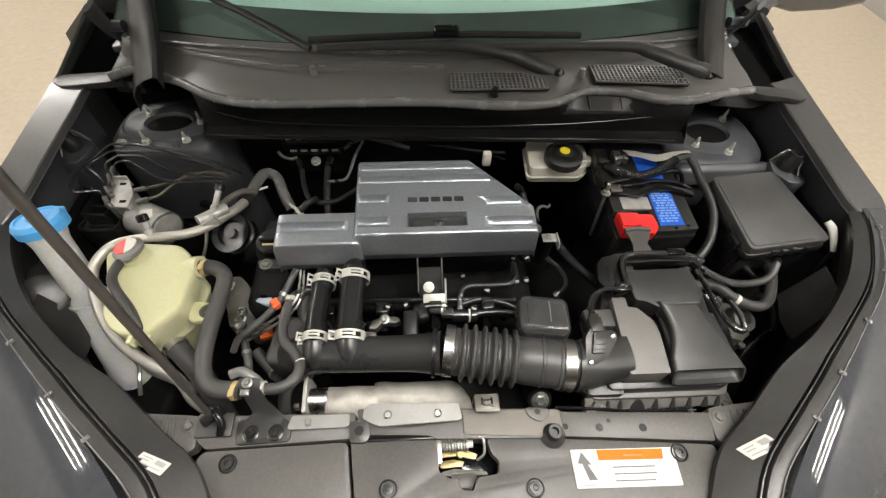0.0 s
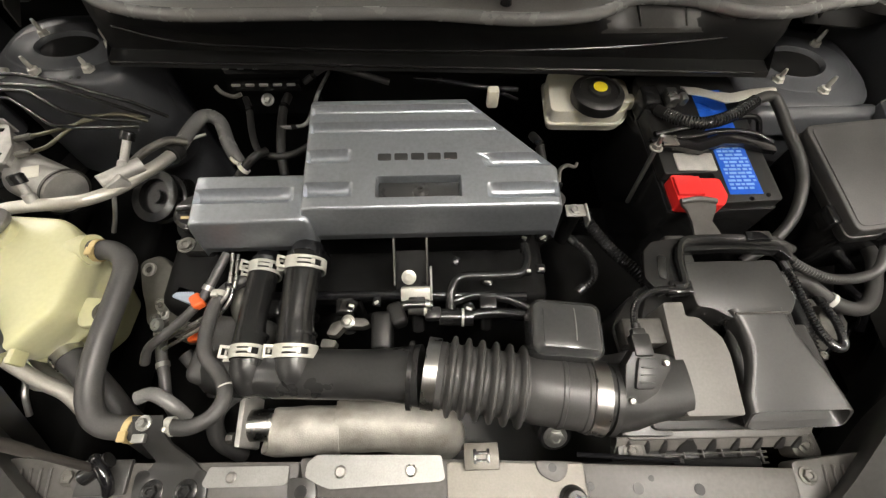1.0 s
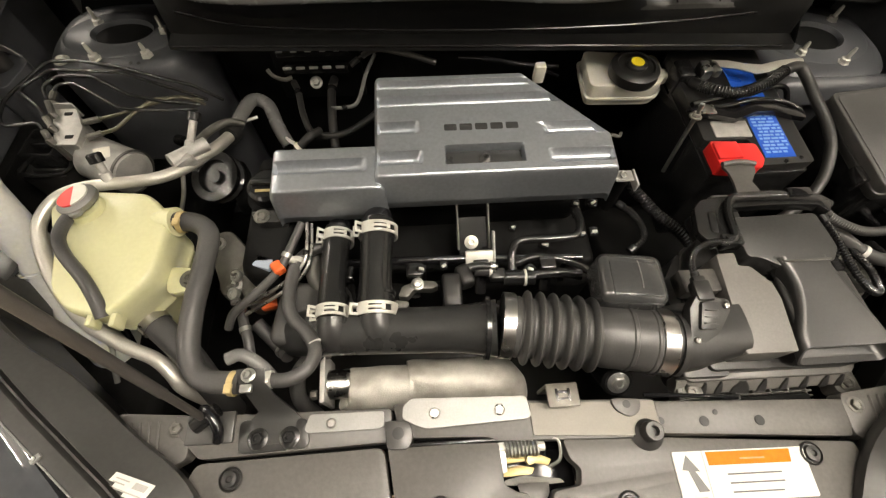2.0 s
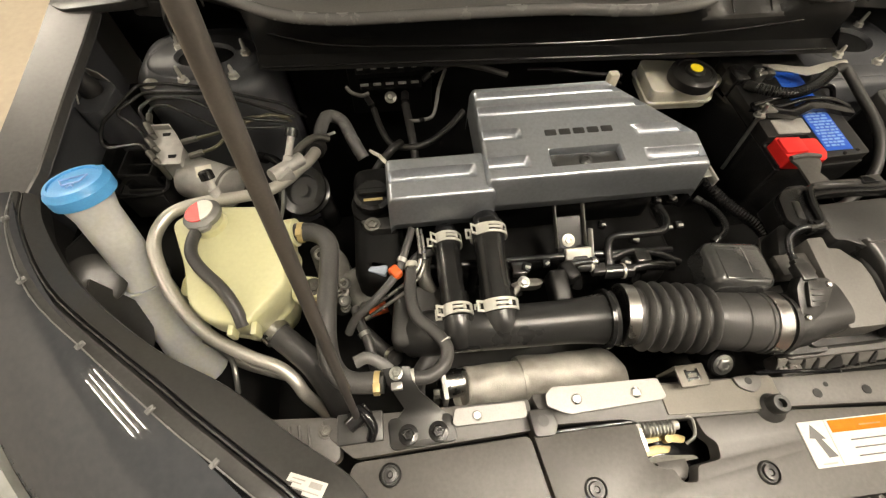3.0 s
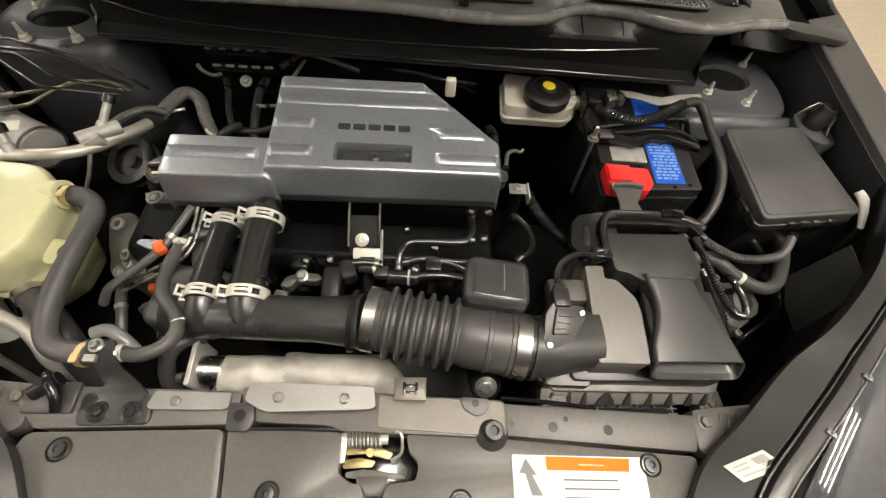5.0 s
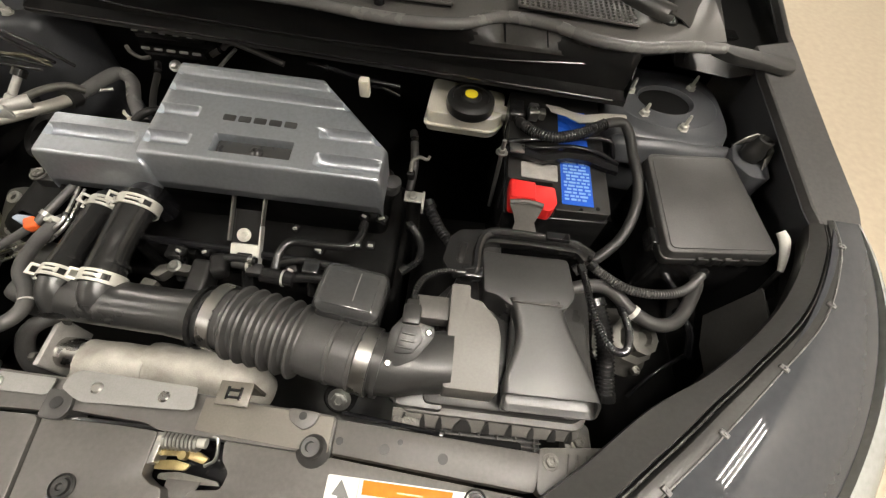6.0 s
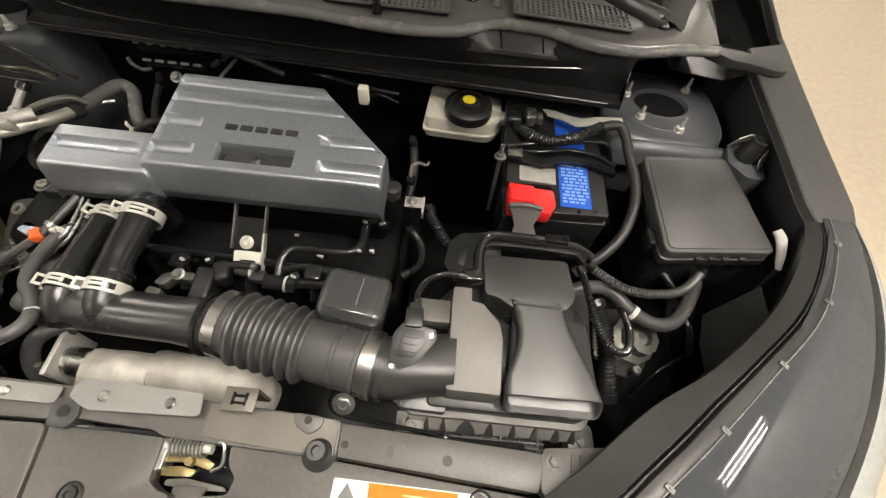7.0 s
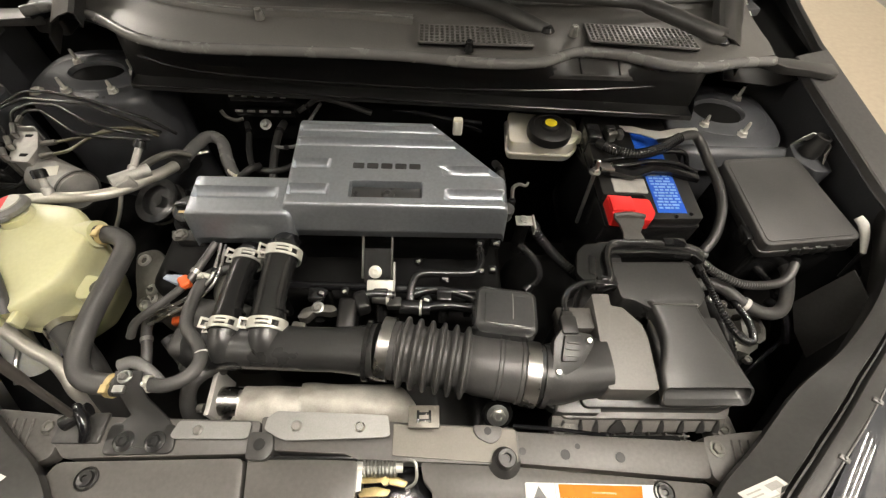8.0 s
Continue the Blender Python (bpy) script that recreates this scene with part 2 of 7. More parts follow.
def lathe(profile, m=None, seg=24):
    """Turned body about z; profile is (radius, height) from the bottom up."""
    bm = bmesh.new()
    rings = []
    for r, z in profile:
        if r < 1e-6:
            rings.append([bm.verts.new((0, 0, z))])
        else:
            rings.append([bm.verts.new((r * math.cos(2 * math.pi * j / seg), r * math.sin(2 * math.pi * j / seg), z)) for j in range(seg)])
    for a, b in zip(rings, rings[1:]):
        for j in range(seg):
            k = (j + 1) % seg
            if len(a) == 1 and len(b) == 1:
                continue
            if len(a) == 1:
                bm.faces.new((a[0], b[k], b[j]))
            elif len(b) == 1:
                bm.faces.new((a[j], a[k], b[0]))
            else:
                bm.faces.new((a[j], a[k], b[k], b[j]))
    for ring in (rings[0], rings[-1]):
        if len(ring) > 1:
            bm.faces.new(ring)
    bmesh.ops.recalc_face_normals(bm, faces=bm.faces)
    return moved(bm, m) if m else bm


def loft(rows, closed=False, thick=0.0):
    """Skin over rows of points; thick > 0 makes it a shell."""
    bm = bmesh.new()
    vs = [[bm.verts.new(p) for p in row] for row in rows]
    for a, b in zip(vs, vs[1:]):
        n = len(a)
        for j in range(n if closed else n - 1):
            bm.faces.new((a[j], a[(j + 1) % n], b[(j + 1) % n], b[j]))
    if closed:
        bm.faces.new(vs[0][::-1])
        bm.faces.new(vs[-1])
    bmesh.ops.recalc_face_normals(bm, faces=bm.faces)
    if thick:
        bmesh.ops.solidify(bm, geom=bm.faces[:], thickness=thick)
        bmesh.ops.recalc_face_normals(bm, faces=bm.faces)
    return bm


def along(a, b):
    """Pose with z along the way from a to b."""
    d = Vector(b) - Vector(a)
    return Matrix.Translation(a) @ d.to_track_quat("Z", "Y").to_matrix().to_4x4()


def bent(pts, r=0.012, n=4):
    """Polyline with filleted corners, as bent pipe."""
    out = [Vector(pts[0])]
    for a, p, b in zip(pts, pts[1:], pts[2:]):
        a, p, b = Vector(a), Vector(p), Vector(b)
        k = min(r, (a - p).length * 0.45, (b - p).length * 0.45)
        s, e = p + (a - p).normalized() * k, p + (b - p).normalized() * k
        out += [s * (1 - u) ** 2 + p * 2 * u * (1 - u) + e * u * u for u in (j / n for j in range(n + 1))]
    return out + [Vector(pts[-1])]


def rod(a, b, r, seg=12, r2=None):
    h = (Vector(b) - Vector(a)).length
    r2 = r if r2 is None else r2
    return lathe([(r, 0), (r2, h)], along(a, b), seg)


def ring(c, axis, r, w, t, seg=28):
    """Flat band round an axis: inner radius r, width w, thickness t."""
    a = Vector(c) - Vector(axis).normalized() * w / 2
    return lathe([(r, 0), (r + t, 0), (r + t, w), (r, w), (r, 0)], along(a, a + Vector(axis)), seg)


def hexbolt(c, axis, r, h, flange=0.0):
    a = Vector(c)
    m = along(a, a + Vector(axis))
    b = lathe([(0, 0), (r * 0.98, 0), (r, h * 0.1), (r, h * 0.85), (r * 0.86, h), (r * 0.5, h), (r * 0.42, h * 0.8), (0, h * 0.8)], m, 6)
    if flange:
        b = join(b, lathe([(0, -0.0005), (flange, -0.0005), (flange, h * 0.18), (flange * 0.9, h * 0.26), (0, h * 0.26)], m, 20))
    return b


# ---- objects ----
def root_of(ob):
    p = Vector((0, 0, 0))
    while ob:
        p += ob.location
        ob = ob.parent
    return p


def finish(bm, base, material, name):
    moved(bm, Matrix.Translation(-Vector(base)))
    for f in bm.faces:
        f.smooth = True
    for e in bm.edges:
        e.smooth = len(e.link_faces) == 2 and e.calc_face_angle(0.0) < radians(38)
    me = bpy.data.meshes.new(name)
    bm.to_mesh(me)
    bm.free()
    me.materials.append(material)
    return me


def part(name, bm, material, parent, label=""):
    ob = new(name, finish(bm, root_of(parent), material, name))
    ob.parent = parent
    if label:
        ob["label"] = label
    return ob


def thing(name, base, label, category, kind="", group=""):
    ob = new(name)
    ob.empty_display_size = 0.05
    ob.location = base
    return tagged(ob, label, category, group, kind)


def solo(name, bm, material, base, label, category, kind="", group=""):
    ob = new(name, finish(bm, base, material, name))
    ob.location = base
    return tagged(ob, label, category, group, kind)


def shared(name, me, m, parent, label=""):
    """A piece on shared mesh data at the pose m, given in the world."""
    ob = new(name, me)
    ob.parent = parent
    ob.matrix_basis = Matrix.Translation(-root_of(parent)) @ m
    if label:
        ob["label"] = label
    return ob


CX = 0.045  # the car's middle line


def mx(p, dy=0.02, dz=0.0):
    """A point of the right side carried over to the left side."""
    return (2 * CX - p[0], p[1] + dy, p[2] + dz)


# ---- the room ----
solo("floor", box((0, 0.5, -0.05), (7.2, 12, 0.1), 0), M_FLOOR, (0, 0.5, 0), "beige polished tiled showroom floor", "floor", "structure")
solo("wall_east", box((3.65, 0.5, 1.6), (0.12, 12, 3.2), 0), M_WALL, (3.65, 0.5, 0), "plain white painted wall", "wall", "structure")
solo("wall_west", box((-3.65, 0.5, 1.6), (0.12, 12, 3.2), 0), M_WALL, (-3.65, 0.5, 0), "plain white painted wall", "wall", "structure")
solo("wall_north", box((0, 6.55, 1.6), (7.42, 0.12, 3.2), 0), M_WALL, (0, 6.55, 0), "plain white painted wall", "wall", "structure")
# Out of view; kept dark so that front faces stay dim.
solo("wall_south", box((0, -5.55, 1.6), (7.42, 0.12, 3.2), 0), M_DARKWALL, (0, -5.55, 0), "unseen wall, charcoal to hold back light from the front", "wall", "structure")
solo("ceiling", box((0, 0.5, 3.25), (7.42, 12.2, 0.1), 0), M_CEIL, (0, 0.5, 3.2), "plain dark grey ceiling with tube lights", "ceiling", "structure")

M_TUBELIGHT = bpy.data.materials.new("lit_tube")
M_TUBELIGHT.use_nodes = True
_b = M_TUBELIGHT.node_tree.nodes["Principled BSDF"]
_b.inputs["Base Color"].default_value = (0.9, 0.9, 0.9, 1)
_b.inputs["Emission Color"].default_value = (1.0, 0.94, 0.85, 1)
_b.inputs["Emission Strength"].default_value = LAMP_POWER


def ceiling_light(gap, r, half):
    """Batten on the ceiling; gap between its tubes, their radius and half their length."""
    t = thing("ceiling_light", (0, 0, 3.2), "unseen white ceiling batten with three thin lit tubes", "lamp", group="ceiling lights")
    part("housing", box((0, 0, 3.17), (2.6 * gap, 2 * half + 0.1, 0.05), 0.01), M_WALL, t)
    for s in (-gap, 0.0, gap):
        part("tube", rod((s, -half, 3.12), (s, half, 3.12), r, 10), M_TUBELIGHT, t, "lit white tube")
        for e in (-half - 0.01, half + 0.01):
            part("tube_holder", box((s, e, 3.135), (0.03, 0.02, 0.06), 0.003), M_WALL, t)
    return t


# Long battens are added fill, placed to brighten front panel and fender.
fill_light = ceiling_light(0.13, 0.0042, 0.6)
fill_light.location = (0.2, 0.2, 3.2)
for lx, ly in ((1.05, -0.2), (-3.1, 3.2), (2.4, 4.4)):
    copy_thing(fill_light, pose(lx, ly, 3.2))
short_light = ceiling_light(0.24, 0.0023, 0.3)
short_light.location = (-2.5, 0.1, 3.2)
short_light.rotation_euler.z = radians(30)
for lx, ly, turn in ((-2.9, -1.9, 30), (3.0, -0.28, -30), (2.9, -2.0, -30)):
    copy_thing(short_light, pose(lx, ly, 3.2, 0, 0, turn))
from mathutils.bvhtree import BVHTree

# ---- the car's body round the bay ----
car = thing("car", (CX, 0.8, 0.0), "dark grey metallic car with its hood propped open", "car")

FENDER = [  # y, inner x, outer x, z
    (0.447, 0.782, 0.838, 0.963), (0.475, 0.774, 0.842, 0.968), (0.59, 0.767, 0.834, 0.985), (0.70, 0.755, 0.824, 1.005), (0.765, 0.753, 0.823, 1.014), (0.785, 0.753, 0.823, 1.016),
    (0.80, 0.752, 0.822, 1.018), (0.91, 0.757, 0.834, 1.03), (1.10, 0.775, 0.855, 1.055), (1.35, 0.79, 0.87, 1.08)]


def fender_rows(side):
    rows = []
    for y, xi, xo, z in FENDER:
        if y > 0.78:
            xi = xo - 0.009
        row = [(xi - 0.001, y, z - 0.014), (xi, y, z - 0.002), (xi + 0.002, y, z), (xo - 0.003, y, z + 0.001), (xo, y, z - 0.002),
               (xo + 0.004, y, z - 0.012), (xo + 0.022, y, z - 0.05), (xo + 0.045, y, z - 0.15), (xo + 0.05, y, z - 0.55)]
        rows.append([p if side > 0 else mx(p, 0.025) for p in row])
    return rows


part("lamp_back", box((-0.665, 0.405, 0.835), (0.10, 0.13, 0.09), 0.012, 3, (0, 0, -32)), M_PLASTIC, car, "black back of the headlight housing")
part("lamp_back_cap", lathe([(0.036, 0), (0.036, 0.012), (0.030, 0.016), (0.012, 0.017), (0, 0.017)], pose(-0.645, 0.385, 0.872, 20, 30, 0), 24), M_TRIM, car)
for side in (1, -1):
    xe = CX + side * 0.735
    part("lamp_bracket", loft([[(xe - side * (0.06 + k * 0.01), y, z) for y, z in ((0.37, 0.905 - 0.05 * k), (0.33, 0.90 - 0.06 * k), (0.28, 0.895 - 0.06 * k))] for k in (0, 0.5, 1.0, 2.0)], thick=0.003), M_TRIM, car)
    part("fender", loft(fender_rows(side), thick=0.0015), M_PAINT, car, "dark grey painted fender with a flat hood flange")
    rows = [[p if side > 0 else mx(p, 0.025) for p in ((xi + 0.036, y, z - 0.36), (xi + 0.034, y, z - 0.04), (xi + 0.012, y, z - 0.020), (xi - 0.001, y, z - 0.014))] for y, xi, xo, z in ((r[0], r[1] if r[0] < 0.78 else r[2] - 0.009, r[2], r[3]) for r in FENDER)]
    part("inner_panel", loft(rows, thick=0.0015), M_BAYPAINT, car, "black inner panel below the fender flange")

LENS_IN = [(0.797, 0.452, 0.964), (0.785, 0.395, 0.963), (0.728, 0.302, 0.962), (0.643, 0.222, 0.957), (0.564, 0.151, 0.951), (0.50, 0.098, 0.946), (0.44, 0.045, 0.94), (0.40, -0.02, 0.932)]
LENS_OUT = [(0.832, 0.452, 0.963), (0.838, 0.40, 0.955), (0.832, 0.33, 0.943), (0.808, 0.25, 0.928), (0.765, 0.17, 0.912), (0.705, 0.09, 0.896), (0.63, 0.015, 0.88), (0.54, -0.055, 0.865)]
RIM = [(0.842, 0.452, 0.958), (0.855, 0.40, 0.947), (0.860, 0.33, 0.930), (0.850, 0.25, 0.910), (0.815, 0.165, 0.892), (0.755, 0.08, 0.876), (0.675, 0.0, 0.86), (0.575, -0.075, 0.845)]
FLANGE = [(0.774, 0.452, 0.953), (0.754, 0.403, 0.950), (0.692, 0.318, 0.945), (0.604, 0.240, 0.936), (0.520, 0.188, 0.930), (0.447, 0.128, 0.921), (0.388, 0.082, 0.917), (0.350, 0.020, 0.908)]


def rowpts(pts, n=5):
    return [q for q, _ in spline(pts, n)]


class Section:
    """Offsets from the lens edge towards the bay, square to it."""

    def __init__(self, side):
        put = (lambda p: tuple(p)) if side > 0 else (lambda p: mx(p, 0.02))
        self.edge, self.outer, self.rim, self.inner = (rowpts([put(p) for p in c]) for c in (LENS_IN, LENS_OUT, RIM, FLANGE))
        self.nrm, self.width = [], []
        for i, p in enumerate(self.edge):
            t = self.edge[min(i + 1, len(self.edge) - 1)] - self.edge[max(i - 1, 0)]
            n = Vector((-t.y, t.x, 0)).normalized()
            if n.x * side > 0:
                n = -n
            self.nrm.append(n)
            self.width.append(min(1.0, (self.inner[i] - p).length / 0.055))

    def at(self, i, d, dz=0.0):
        d *= self.width[i] * 0.72
        return self.edge[i] + self.nrm[i] * d + Vector((0, 0, dz - 0.22 * d))

    def height(self, x, y):
        hit = self.skin.ray_cast(Vector((x, y, 2.0)), Vector((0, 0, -1)))
        return hit[0].z if hit[0] else 0.92


def headlight(side):
    s = Section(side)
    n = len(s.edge)
    up = lambda p, dz: p + Vector((0, 0, dz))
    h = part("headlight", loft([[s.at(i, 0.018, -0.2), s.at(i, 0.018, -0.012), up(s.outer[i], -0.012), up(s.outer[i], -0.22)] for i in range(n)]), M_PLASTIC, car, "black headlight housing")
    def eased(pts):
        for _ in range(60):
            pts = [pts[0]] + [(a + b * 2 + c) / 4 for a, b, c in zip(pts, pts[1:], pts[2:])] + [pts[-1]]
        return pts

    def dense(pts, k=5):
        return [pts[0]] + [a.lerp(b, j / k) for a, b in zip(pts, pts[1:]) for j in range(1, k + 1)]

    inner, outer = (eased(dense(eased(c))) for c in (s.edge, s.outer))
    rows = [[up(p, -0.02) for p in inner]]
    for k in range(31):
        u = k / 30
        rows.append([Vector((p.x + (q.x - p.x) * u, p.y + (q.y - p.y) * u, p.z + (q.z - p.z) * u * u + 0.002)) for p, q in zip(inner, outer)])
    rows.append([up(q, -0.02) for q in outer])
    part("lens", loft(rows), M_LENS, h, "dark glossy headlight lens")
    rows = [[up(p, -0.02) for p in s.outer]]
    for k, lift in ((0.0, 0.0025), (0.15, 0.0035), (0.4, 0.003), (0.75, -0.002), (1.0, -0.010)):
        rows.append([p.lerp(q, k) + Vector((0, 0, lift)) for p, q in zip(s.outer, s.rim)])
    rows.append([up(q, -0.035) for q in s.rim])
    part("lens_rim", loft(rows), M_CLEAR, h, "glossy lens rim, coloured pale for its grazing reflection")
    part("bumper_side", loft([[up(q, -0.032), up(q, -0.08), up(q, -0.45)] for q in s.rim]), M_PAINT, h)
    part("lens_edge", tube([s.at(i, 0.0012, 0.003) for i in range(0, n, 2)], 0.0009, 8, 2), M_SEAL, h, "pale clear edge of the lens")
    part("seal_strip", loft([[s.at(i, 0.002, -0.012), s.at(i, 0.002, 0.002), s.at(i, 0.005, 0.003), s.at(i, 0.0205, 0.002), s.at(i, 0.022, 0.0), s.at(i, 0.022, -0.012)] for i in range(n)]), M_TRIM, h, "black plastic edge strip")
    part("seal_groove", loft([[s.at(i, 0.020, -0.008), s.at(i, 0.036, -0.009)] for i in range(n)]), M_GLOSS, h)
    part("seal_rib", loft([[s.at(i, 0.0262, -0.01), s.at(i, 0.0264, 0.001), s.at(i, 0.029, 0.001), s.at(i, 0.0292, -0.01)] for i in range(n)]), M_TRIM, h)
    flange = lambda: loft([[s.at(i, 0.0333, -0.010), s.at(i, 0.0335, 0.001), s.at(i, 0.035, 0.002), s.at(i, 0.036, 0.0015).lerp(s.inner[i], 0.5), s.inner[i], up(s.inner[i], -0.010), s.inner[i] + Vector((0.045 * side, 0.0, -0.10))] for i in range(n)])
    bm = flange()
    s.skin = BVHTree.FromBMesh(bm)
    part("flange", bm, M_TRIM, h, "black plastic flange beside the headlight")
    for k in (4, 9, 14, 19, 24):
        p = s.at(k, 0.003, 0.004)
        part("clip", join(box(p, (0.006, 0.010, 0.004), 0.0015, 2, (0, 0, 45 * side)), rod(p, up(p, 0.0035), 0.0018, 8)), M_SEAL, h)
    return s




FLANGES = {side: headlight(side) for side in (1, -1)}

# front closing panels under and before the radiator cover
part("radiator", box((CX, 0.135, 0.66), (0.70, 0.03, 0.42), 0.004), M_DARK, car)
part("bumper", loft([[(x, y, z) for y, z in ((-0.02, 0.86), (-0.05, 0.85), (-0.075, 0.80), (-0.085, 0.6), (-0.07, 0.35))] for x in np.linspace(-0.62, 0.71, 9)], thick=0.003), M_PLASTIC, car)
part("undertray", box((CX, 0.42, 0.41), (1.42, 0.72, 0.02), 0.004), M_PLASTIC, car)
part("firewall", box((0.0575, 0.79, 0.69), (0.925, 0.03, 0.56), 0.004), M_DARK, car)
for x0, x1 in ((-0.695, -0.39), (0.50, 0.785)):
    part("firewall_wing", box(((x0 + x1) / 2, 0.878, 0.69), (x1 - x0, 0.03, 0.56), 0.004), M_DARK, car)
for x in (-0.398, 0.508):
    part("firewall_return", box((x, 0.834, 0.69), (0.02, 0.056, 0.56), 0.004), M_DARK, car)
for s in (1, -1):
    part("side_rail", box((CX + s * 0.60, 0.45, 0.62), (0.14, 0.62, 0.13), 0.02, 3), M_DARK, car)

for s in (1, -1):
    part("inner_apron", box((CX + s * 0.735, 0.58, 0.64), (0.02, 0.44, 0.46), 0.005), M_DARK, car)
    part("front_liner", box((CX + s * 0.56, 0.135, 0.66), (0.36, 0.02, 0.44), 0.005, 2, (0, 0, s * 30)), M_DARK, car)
    w = part("wheel", lathe([(0.19, -0.09), (0.30, -0.10), (0.335, -0.09), (0.345, -0.06), (0.345, 0.06), (0.335, 0.09), (0.30, 0.10), (0.19, 0.09)], pose(CX + s * 0.80, 0.62, 0.345, 0, 90, 0), 40), M_RUBBER, car, "black rubber tyre")
    part("rim", lathe([(0.19, -0.08), (0.06, -0.06), (0, -0.06), (0, 0.02), (0.05, 0.03), (0.19, 0.085)], pose(CX + s * 0.80, 0.62, 0.345, 0, 90 * s, 0), 40), M_ALU, w)
    part("wheel_arch", lathe([(0.36, -0.12), (0.37, -0.12), (0.37, 0.12), (0.36, 0.12), (0.36, -0.12)], pose(CX + s * 0.79, 0.62, 0.37, 0, 90, 0), 40), M_PLASTIC, car)

# bulkhead panel below the seal
SEAL = [(-0.60, 0.78, 1.036), (-0.552, 0.80, 1.037), (-0.47, 0.765, 1.037), (-0.38, 0.706, 1.037), (-0.29, 0.684, 1.037), (-0.15, 0.683, 1.037), (0.03, 0.681, 1.037),
        (0.165, 0.668, 1.036), (0.265, 0.677, 1.036), (0.33, 0.711, 1.036), (0.405, 0.706, 1.036), (0.47, 0.681, 1.036), (0.54, 0.681, 1.034), (0.61, 0.704, 1.031), (0.68, 0.722, 1.026)]
sl = rowpts(SEAL, 6)
part("hood_seal", tube(SEAL, 0.0085, 14, 6), M_SEAL, car, "grey sponge rubber seal along the cowl")
for flap in ([(0.668, 0.732), (0.700, 0.711), (0.748, 0.706), (0.776, 0.698), (0.798, 0.706), (0.806, 0.738), (0.767, 0.736), (0.731, 0.742), (0.690, 0.742)],
             [(-0.585, 0.815), (-0.617, 0.822), (-0.723, 0.823), (-0.735, 0.800), (-0.704, 0.779), (-0.616, 0.784), (-0.585, 0.792)]):
    part("seal_flap", prism(rounded(flap, 0.008), 1.008, lambda x, y: 1.026 - 0.06 * max(0.0, abs(x - CX) - 0.60), 0.005, 3), M_TRIM, car, "black sponge flap at the end of the hood seal")
rows = []
for q in sl:
    back = 0.705 - 0.045 * (q.x + 0.43) if -0.5 < q.x else 0.72
    k = max(0.0, min(1.0, (q.x + 0.60) / 0.2)) * max(0.0, min(1.0, (0.70 - q.x) / 0.15))
    yb = q.y * (1 - k) + back * k
    if q.x < -0.43 or q.x > 0.545:
        rows.append([(q.x, q.y + dy, z) for dy, z in ((0.004, 1.030), (0.008, 1.022), (0.012, 1.014), (0.02, 1.008), (0.05, 1.004), (0.09, 1.002), (0.16, 0.998), (0.17, 0.84))])
        continue
    rows.append([(q.x, q.y + 0.004, 1.030), (q.x, q.y * 0.4 + yb * 0.6 + 0.004, 1.012), (q.x, yb + 0.012, 0.992), (q.x, yb + 0.010, 0.966), (q.x, yb - 0.012, 0.962), (q.x, yb - 0.014, 0.957), (q.x, yb + 0.02, 0.945), (q.x, 0.775, 0.94)])
part("bulkhead_panel", loft(rows, thick=0.0015), M_BULK, car, "black bulkhead panel below the cowl seal")
seal_y = lambda x: min(sl, key=lambda q: abs(q.x - x)).y
part("seal_tray", loft([[(x, seal_y(x) - 0.002, 1.028), (x, seal_y(x) * 0.5 + 0.341, 1.020), (x, 0.682, 1.012), (x, 0.680, 1.006)] for x in np.linspace(0.285, 0.465, 12)]), M_TRIM, car, "dark plastic tray below the seal")
for x in (0.335, 0.40):
    part("tray_joint", tube([(x, seal_y(x) - 0.004, 1.0285), (x + 0.004, 0.684, 1.0135)], 0.0012, 6, 2), M_GLOSS, car)
part("bulkhead_lip", tube([(-0.42, 0.690, 0.963), (-0.2, 0.681, 0.963), (0.1, 0.667, 0.963), (0.33, 0.657, 0.963), (0.52, 0.648, 0.963)], 0.0018, 6, 4), M_SATIN, car)
part("bulkhead_crease", tube([(-0.40, 0.712, 1.004), (-0.30, 0.694, 0.990), (-0.1, 0.684, 0.984), (0.1, 0.676, 0.984), (0.3, 0.672, 0.990), (0.46, 0.676, 1.0), (0.53, 0.684, 1.006)], 0.0018, 6, 4), M_SATIN, car)

# cowl cover
rows = []
for q in sl:
    u = (q.x - CX) / 0.64
    yb = 0.80 + 0.07 * u * u
    rows.append([(q.x, q.y + 0.006, 1.034), (q.x, q.y * 0.75 + yb * 0.25, 1.040), (q.x, q.y * 0.5 + yb * 0.5, 1.042), (q.x, q.y * 0.2 + yb * 0.8, 1.046), (q.x, yb, 1.052), (q.x, yb + 0.008, 1.062), (q.x, yb + 0.03, 1.066)])
cowl = part("cowl_cover", loft(rows, thick=0.002), M_COWL, car, "dark grey textured plastic cowl cover")
part("cowl_edge", tube([(x, 0.803 + 0.07 * ((x - CX) / 0.64) ** 2, 1.066) for x in np.linspace(-0.58, 0.67, 14)], 0.0035, 6, 3), M_SEAL, cowl)


